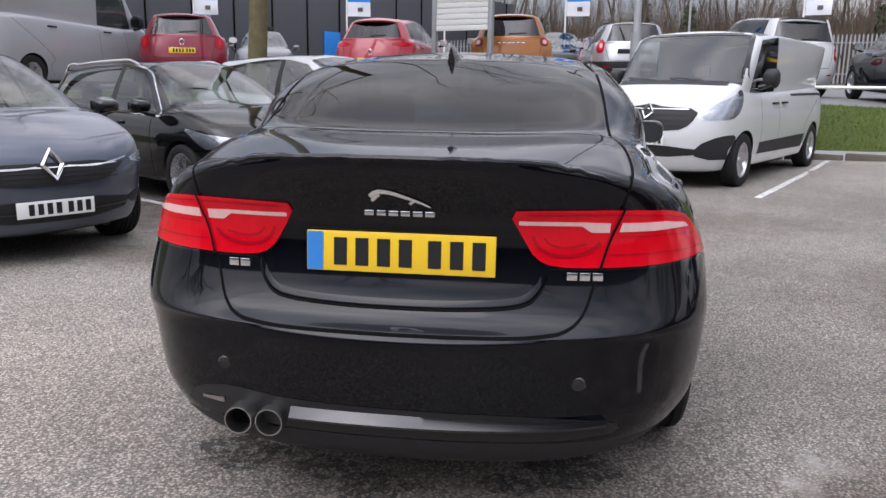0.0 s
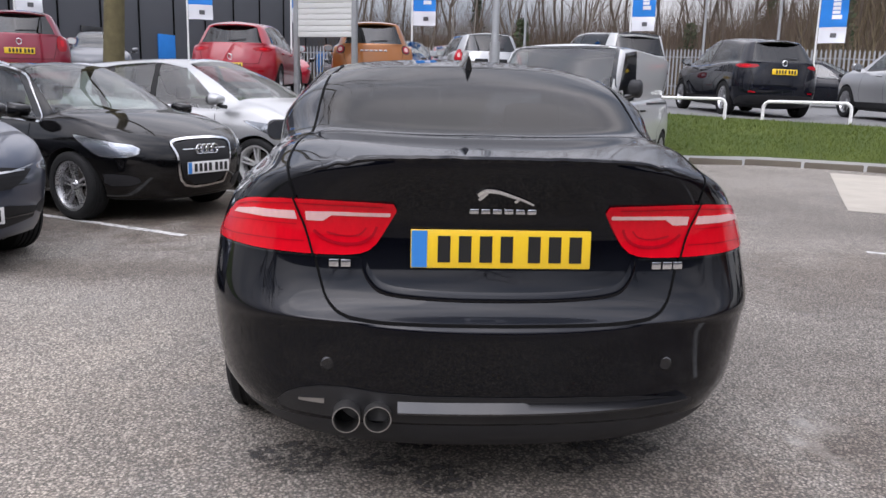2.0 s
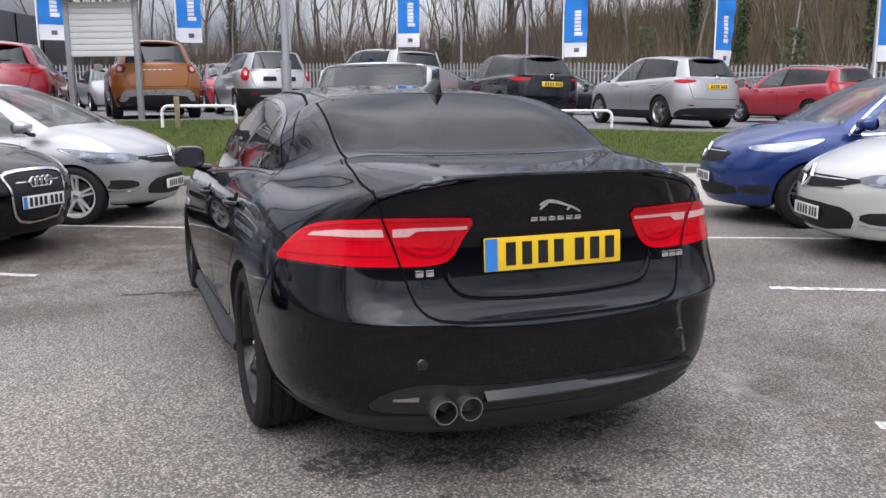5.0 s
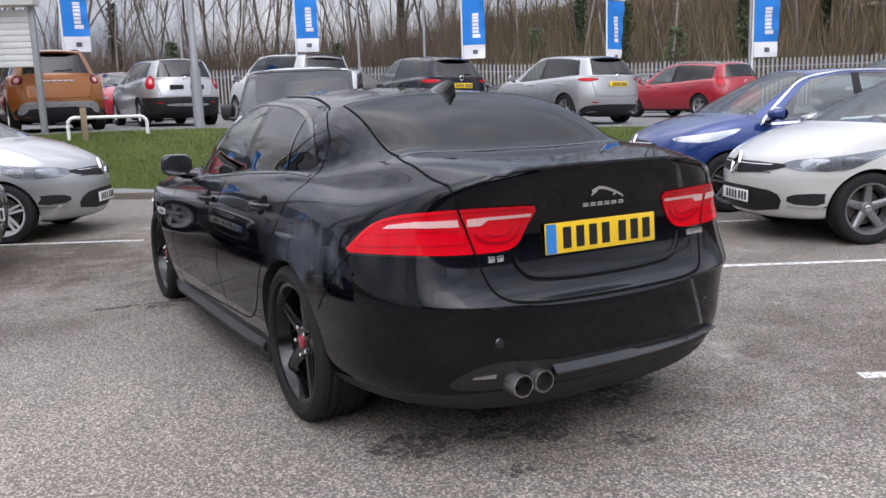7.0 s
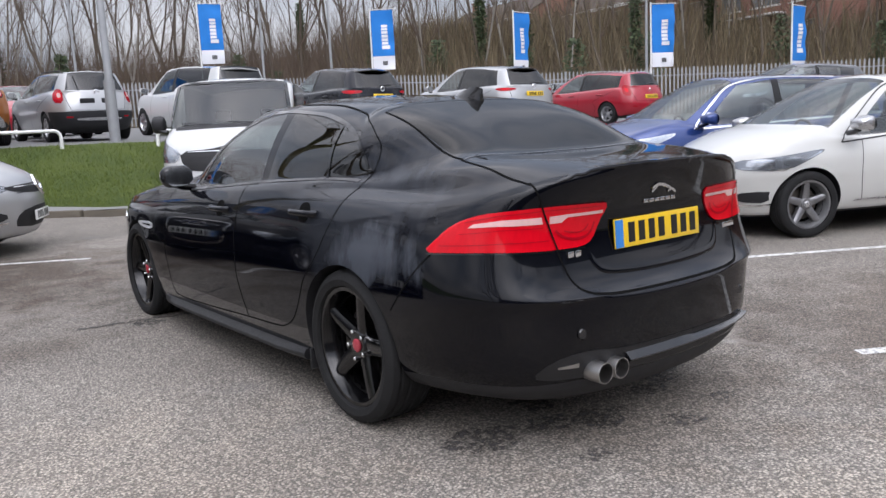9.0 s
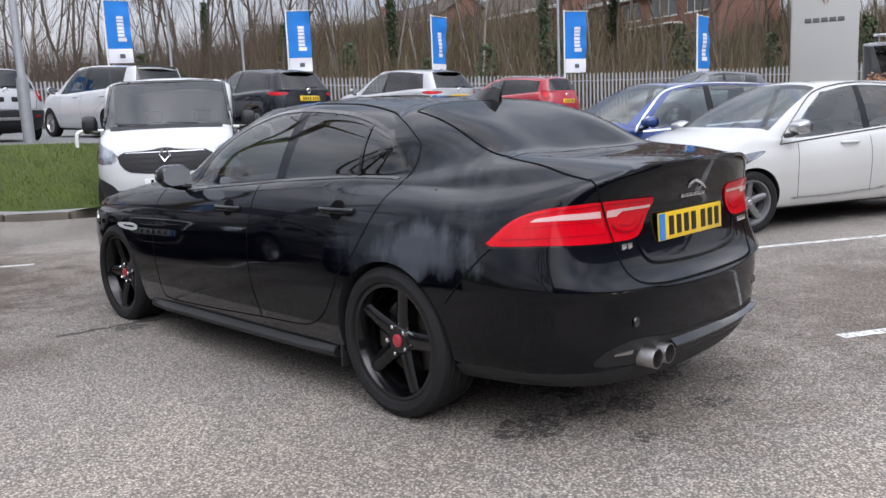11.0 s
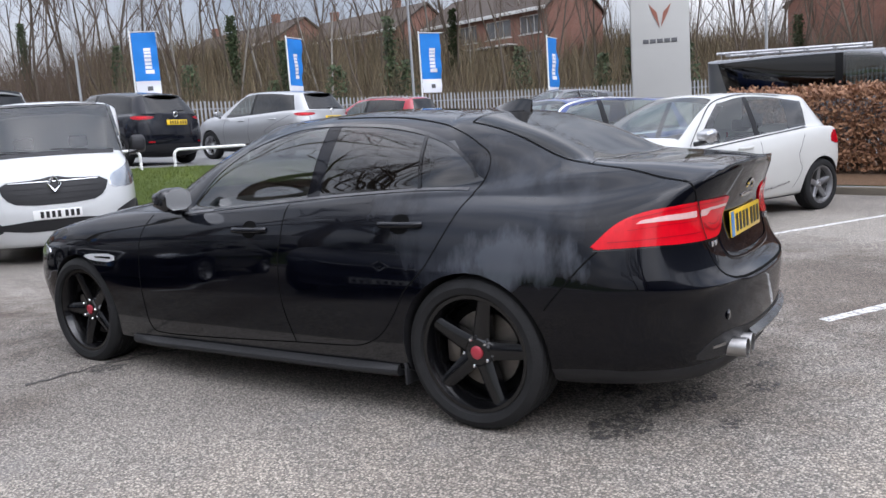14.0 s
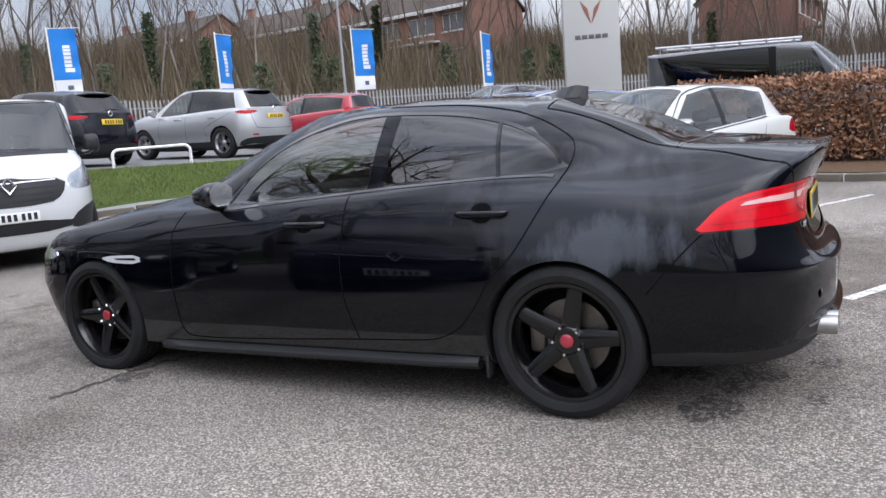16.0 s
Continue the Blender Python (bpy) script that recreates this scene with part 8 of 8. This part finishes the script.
# ---- beech hedge and its bed ----
def bed_r(a, t):
    return at_bearing(KERB_R, a) + 0.12 + t * 2.6


verts, faces = [], []
angs = [72 + k * 1.0 for k in range(66)]
for a in angs:
    for t in (0, 0.25, 0.5, 0.75, 1.0):
        r = bed_r(a, t)
        x, y = r * math.sin(radians(a)), r * math.cos(radians(a))
        verts.append((x, y, ground_z(x, y) + 0.012 + 0.05 * math.sin(t * math.pi)))
for j in range(len(angs) - 1):
    for k in range(4):
        p = j * 5 + k
        faces.append((p, p + 1, p + 6, p + 5))
me = pydata("soil_bed", verts, faces, MAT["leaf_litter"])
bm = bmesh.new()
bm.from_mesh(me)
bmesh.ops.recalc_face_normals(bm, faces=bm.faces[:])
if sum(f.normal.z for f in bm.faces) < 0:
    bmesh.ops.reverse_faces(bm, faces=bm.faces[:])
bm.to_mesh(me)
bm.free()
tagged(new("soil_bed", finish(me, 60)), "brown leaf litter bed under the hedge", "ground", "", "structure")


def build_hedge():
    rnd = random.Random(9)
    root = thing("hedge", Matrix.Identity(4), "clipped beech hedge with dry copper leaves", "hedge")
    lv, lf, sv, sf = [], [], [], []

    def spot(a, t, z):
        r = bed_r(a, 0.5) + (t - 0.5) * 1.15
        x, y = r * math.sin(radians(a)), r * math.cos(radians(a))
        return Vector((x, y, ground_z(x, y) + z))
    for _ in range(30000):
        a = rnd.uniform(80.5, 134)
        if rnd.random() < 0.62:
            t, z = abs(rnd.gauss(0, 0.10)), rnd.uniform(0.22, 1.26) if rnd.random() < 0.85 else rnd.uniform(0.1, 0.4)
        else:
            t, z = rnd.random(), 1.24 + rnd.gauss(0, 0.05)
        c = spot(a, t, z)
        u = Vector((rnd.gauss(0, 1), rnd.gauss(0, 1), rnd.gauss(0, 1))).normalized() * rnd.uniform(0.025, 0.05)
        w = u.orthogonal().normalized() * rnd.uniform(0.015, 0.03)
        n = len(lv)
        lv.extend((c - u, c + w, c + u, c - w))
        lf.append((n, n + 1, n + 2, n + 3))
    for _ in range(900):
        a = rnd.uniform(80.5, 134)
        c = spot(a, rnd.uniform(0.1, 0.9), -0.05)
        limb(sv, sf, c, c + Vector((rnd.gauss(0, 0.16), rnd.gauss(0, 0.16), rnd.uniform(0.7, 1.25))), rnd.uniform(0.008, 0.022), 0.004, 4)
    part("leaves", pydata("leaves", lv, lf, MAT["beech"]), MAT["beech"], root, "dry copper-brown leaves", 0)["kind"] = "stuff"
    part("stem", pydata("stem", sv, sf, MAT["bark"]), MAT["bark"], root, "bare stems", 60)["kind"] = "stuff"


build_hedge()


# ---- brick houses on the hill ----
def house(x0, y0, x1, y1, base, eave, ridge, units, label):
    L = math.dist((x0, y0), (x1, y1))
    turn = math.degrees(math.atan2(y1 - y0, x1 - x0))
    root = thing("house", pose((x0 + x1) / 2, (y0 + y1) / 2, base, 0, 0, turn), label, "house", "terrace on the hill")
    D = 7.0
    h, hr = eave - base, ridge - base
    # walls with openings: piers and bands round each window
    bm = bmesh.new()
    xs = []
    per = L / units
    wins = []
    for u in range(units):
        c = -L / 2 + per * (u + 0.5)
        for zz in (h - 1.75, h - 4.2):
            for off, ww in ((-per * 0.24, per * 0.40), (per * 0.25, per * 0.32)):
                wins.append((c + off, zz, ww, 1.25))
    cols = sorted({-L / 2, L / 2, *[x - w / 2 for x, z, w, q in wins], *[x + w / 2 for x, z, w, q in wins]})
    rows = sorted({-2.5, h, *[z for x, z, w, q in wins], *[z + q for x, z, w, q in wins]})
    for xa, xb in zip(cols, cols[1:]):
        for za, zb in zip(rows, rows[1:]):
            cx, cz = (xa + xb) / 2, (za + zb) / 2
            if not any(abs(cx - x) < w / 2 and z < cz < z + q for x, z, w, q in wins):
                box(bm, cx, -D / 2 + 0.15, cz, xb - xa, 0.3, zb - za)
    for x in (-L / 2, L / 2):
        vs = [bm.verts.new((x, y, z)) for y, z in ((-D / 2, -2.5), (D / 2, -2.5), (D / 2, h), (0, hr), (-D / 2, h))]
        bm.faces.new(vs if x > 0 else vs[::-1])
    bm.faces.new([bm.verts.new(p) for p in ((-L / 2, D / 2, -2.5), (L / 2, D / 2, -2.5), (L / 2, D / 2, h), (-L / 2, D / 2, h))][::-1])
    part("wall", bm, MAT["brick"], root, "red brick wall", 0)
    bm = bmesh.new()
    for sgn in (-1, 1):
        vs = [(-L / 2 - 0.2, sgn * (D / 2 + 0.35), h - 0.15), (L / 2 + 0.2, sgn * (D / 2 + 0.35), h - 0.15), (L / 2 + 0.2, 0, hr + 0.05), (-L / 2 - 0.2, 0, hr + 0.05)]
        lowv = [(x, y, z - 0.14) for x, y, z in vs]
        a = [bm.verts.new(p) for p in vs]
        b = [bm.verts.new(p) for p in lowv]
        bm.faces.new(a)
        bm.faces.new(b[::-1])
        for k in range(4):
            bm.faces.new((a[k], b[k], b[(k + 1) % 4], a[(k + 1) % 4]))
    bmesh.ops.recalc_face_normals(bm, faces=bm.faces[:])
    roof = part("roof", bm, MAT["roof_tile"], root, "brown tiled roof", 0)
    for x in (-L / 2 + 1.2, L * 0.22):
        bm = bmesh.new()
        box(bm, x, 0.3, hr + 0.15, 0.60, 0.5, 1.2, 0.02)
        box(bm, x, 0.3, hr + 0.78, 0.70, 0.6, 0.1, 0.02)
        part("chimney", bm, MAT["brick"], roof)
    bm = bmesh.new()
    box(bm, 0, -D / 2 - 0.33, h - 0.2, L + 0.3, 0.06, 0.24, 0.01)
    part("fascia", bm, MAT["frame_white"], root, "white fascia board")
    for x, z, w, q in wins:
        bm = bmesh.new()
        box(bm, x, -D / 2 + 0.16, z + q / 2, w, 0.06, q, 0.006)
        win = part("window", bm, MAT["frame_white"], root, "white-framed window", 0)
        bm = bmesh.new()
        box(bm, x, -D / 2 + 0.02, z - 0.04, w + 0.15, 0.20, 0.07)
        part("sill", bm, MAT["frame_white"], win, "", 0)
        lights = 3 if w > 1.3 else 2
        for k in range(lights):
            bm = bmesh.new()
            box(bm, x + (k + 0.5 - lights / 2) * (w - 0.06) / lights, -D / 2 + 0.125, z + q / 2, (w - 0.06) / lights - 0.07, 0.012, q - 0.14)
            part("pane", bm, MAT["house_pane"], win, "", 0)
    bm = bmesh.new()
    box(bm, 0, 0, h * 0.5 - 1.0, L - 0.4, D - 0.8, h + 1.0)
    part("rooms", bm, MAT["interior"], root, "dark rooms", 0)
    bm = bmesh.new()
    box(bm, 0.1 * L, -D / 2 - 0.5, h - 2.35, L * 0.35, 1.0, 0.12, 0.01)
    part("porch_roof", bm, MAT["frame_white"], root)


house(49.1, 59.5, 47.2, 45.1, 4.4, 9.7, 11.7, 3, "red brick terrace house with white windows, up the hill")
house(51.1, 46.4, 49.8, 34.5, 4.4, 9.6, 11.6, 2, "red brick terrace house with a tiled roof, up the hill")
house(52.2, 33.4, 50.2, 22.0, 4.4, 9.5, 11.6, 2, "red brick terrace house among bare trees, up the hill")
house(60.5, 6.4, 73.0, 5.4, 3.6, 9.0, 11.4, 2, "red brick house with its gable to the car park")

# ---- dark showroom beyond the far rows ----
root = thing("showroom", pose(-9.6, 34.2, 1.2, 0, 0, 60), "dark grey flat-roofed car showroom", "building")
bm = bmesh.new()
box(bm, 0, 6.0, 2.4, 30.0, 12.0, 5.2, 0.02)
part("wall", bm, MAT["building_dark"], root, "dark grey panels")
for k in range(15):
    bm = bmesh.new()
    box(bm, -14 + k * 2.0, -0.02, 2.4, 0.05, 0.06, 5.1)
    part("panel_joint", bm, MAT["seam"], root)
for k in range(7):
    bm = bmesh.new()
    box(bm, -12.5 + k * 4.0, -0.04, 1.7, 1.0, 0.06, 1.5, 0.01)
    w = part("window", bm, MAT["frame_white"] if k % 3 == 1 else MAT["flag_blue"] if k % 3 == 0 else MAT["gloss_black"], root)
bm = bmesh.new()
box(bm, 9.0, 6.2, 5.6, 11.0, 11.0, 1.2, 0.02)
part("roof_box", bm, MAT["building_pale"], root, "pale roof storey")

# unseen dark wall, added to close the place and darken the boot's reflections
root = thing("unseen_south_wall", pose(2.0, -15.5, 0), "plain dark grey clad building behind the car park", "building", "", "structure")
bm = bmesh.new()
box(bm, 0, -3.0, 2.6, 46.0, 6.0, 5.6, 0.02)
part("wall", bm, MAT["building_dark"], root)
for k in range(12):
    bm = bmesh.new()
    box(bm, -21 + k * 3.8, 0.01, 2.6, 0.06, 0.06, 5.5)
    part("panel_joint", bm, MAT["seam"], root)
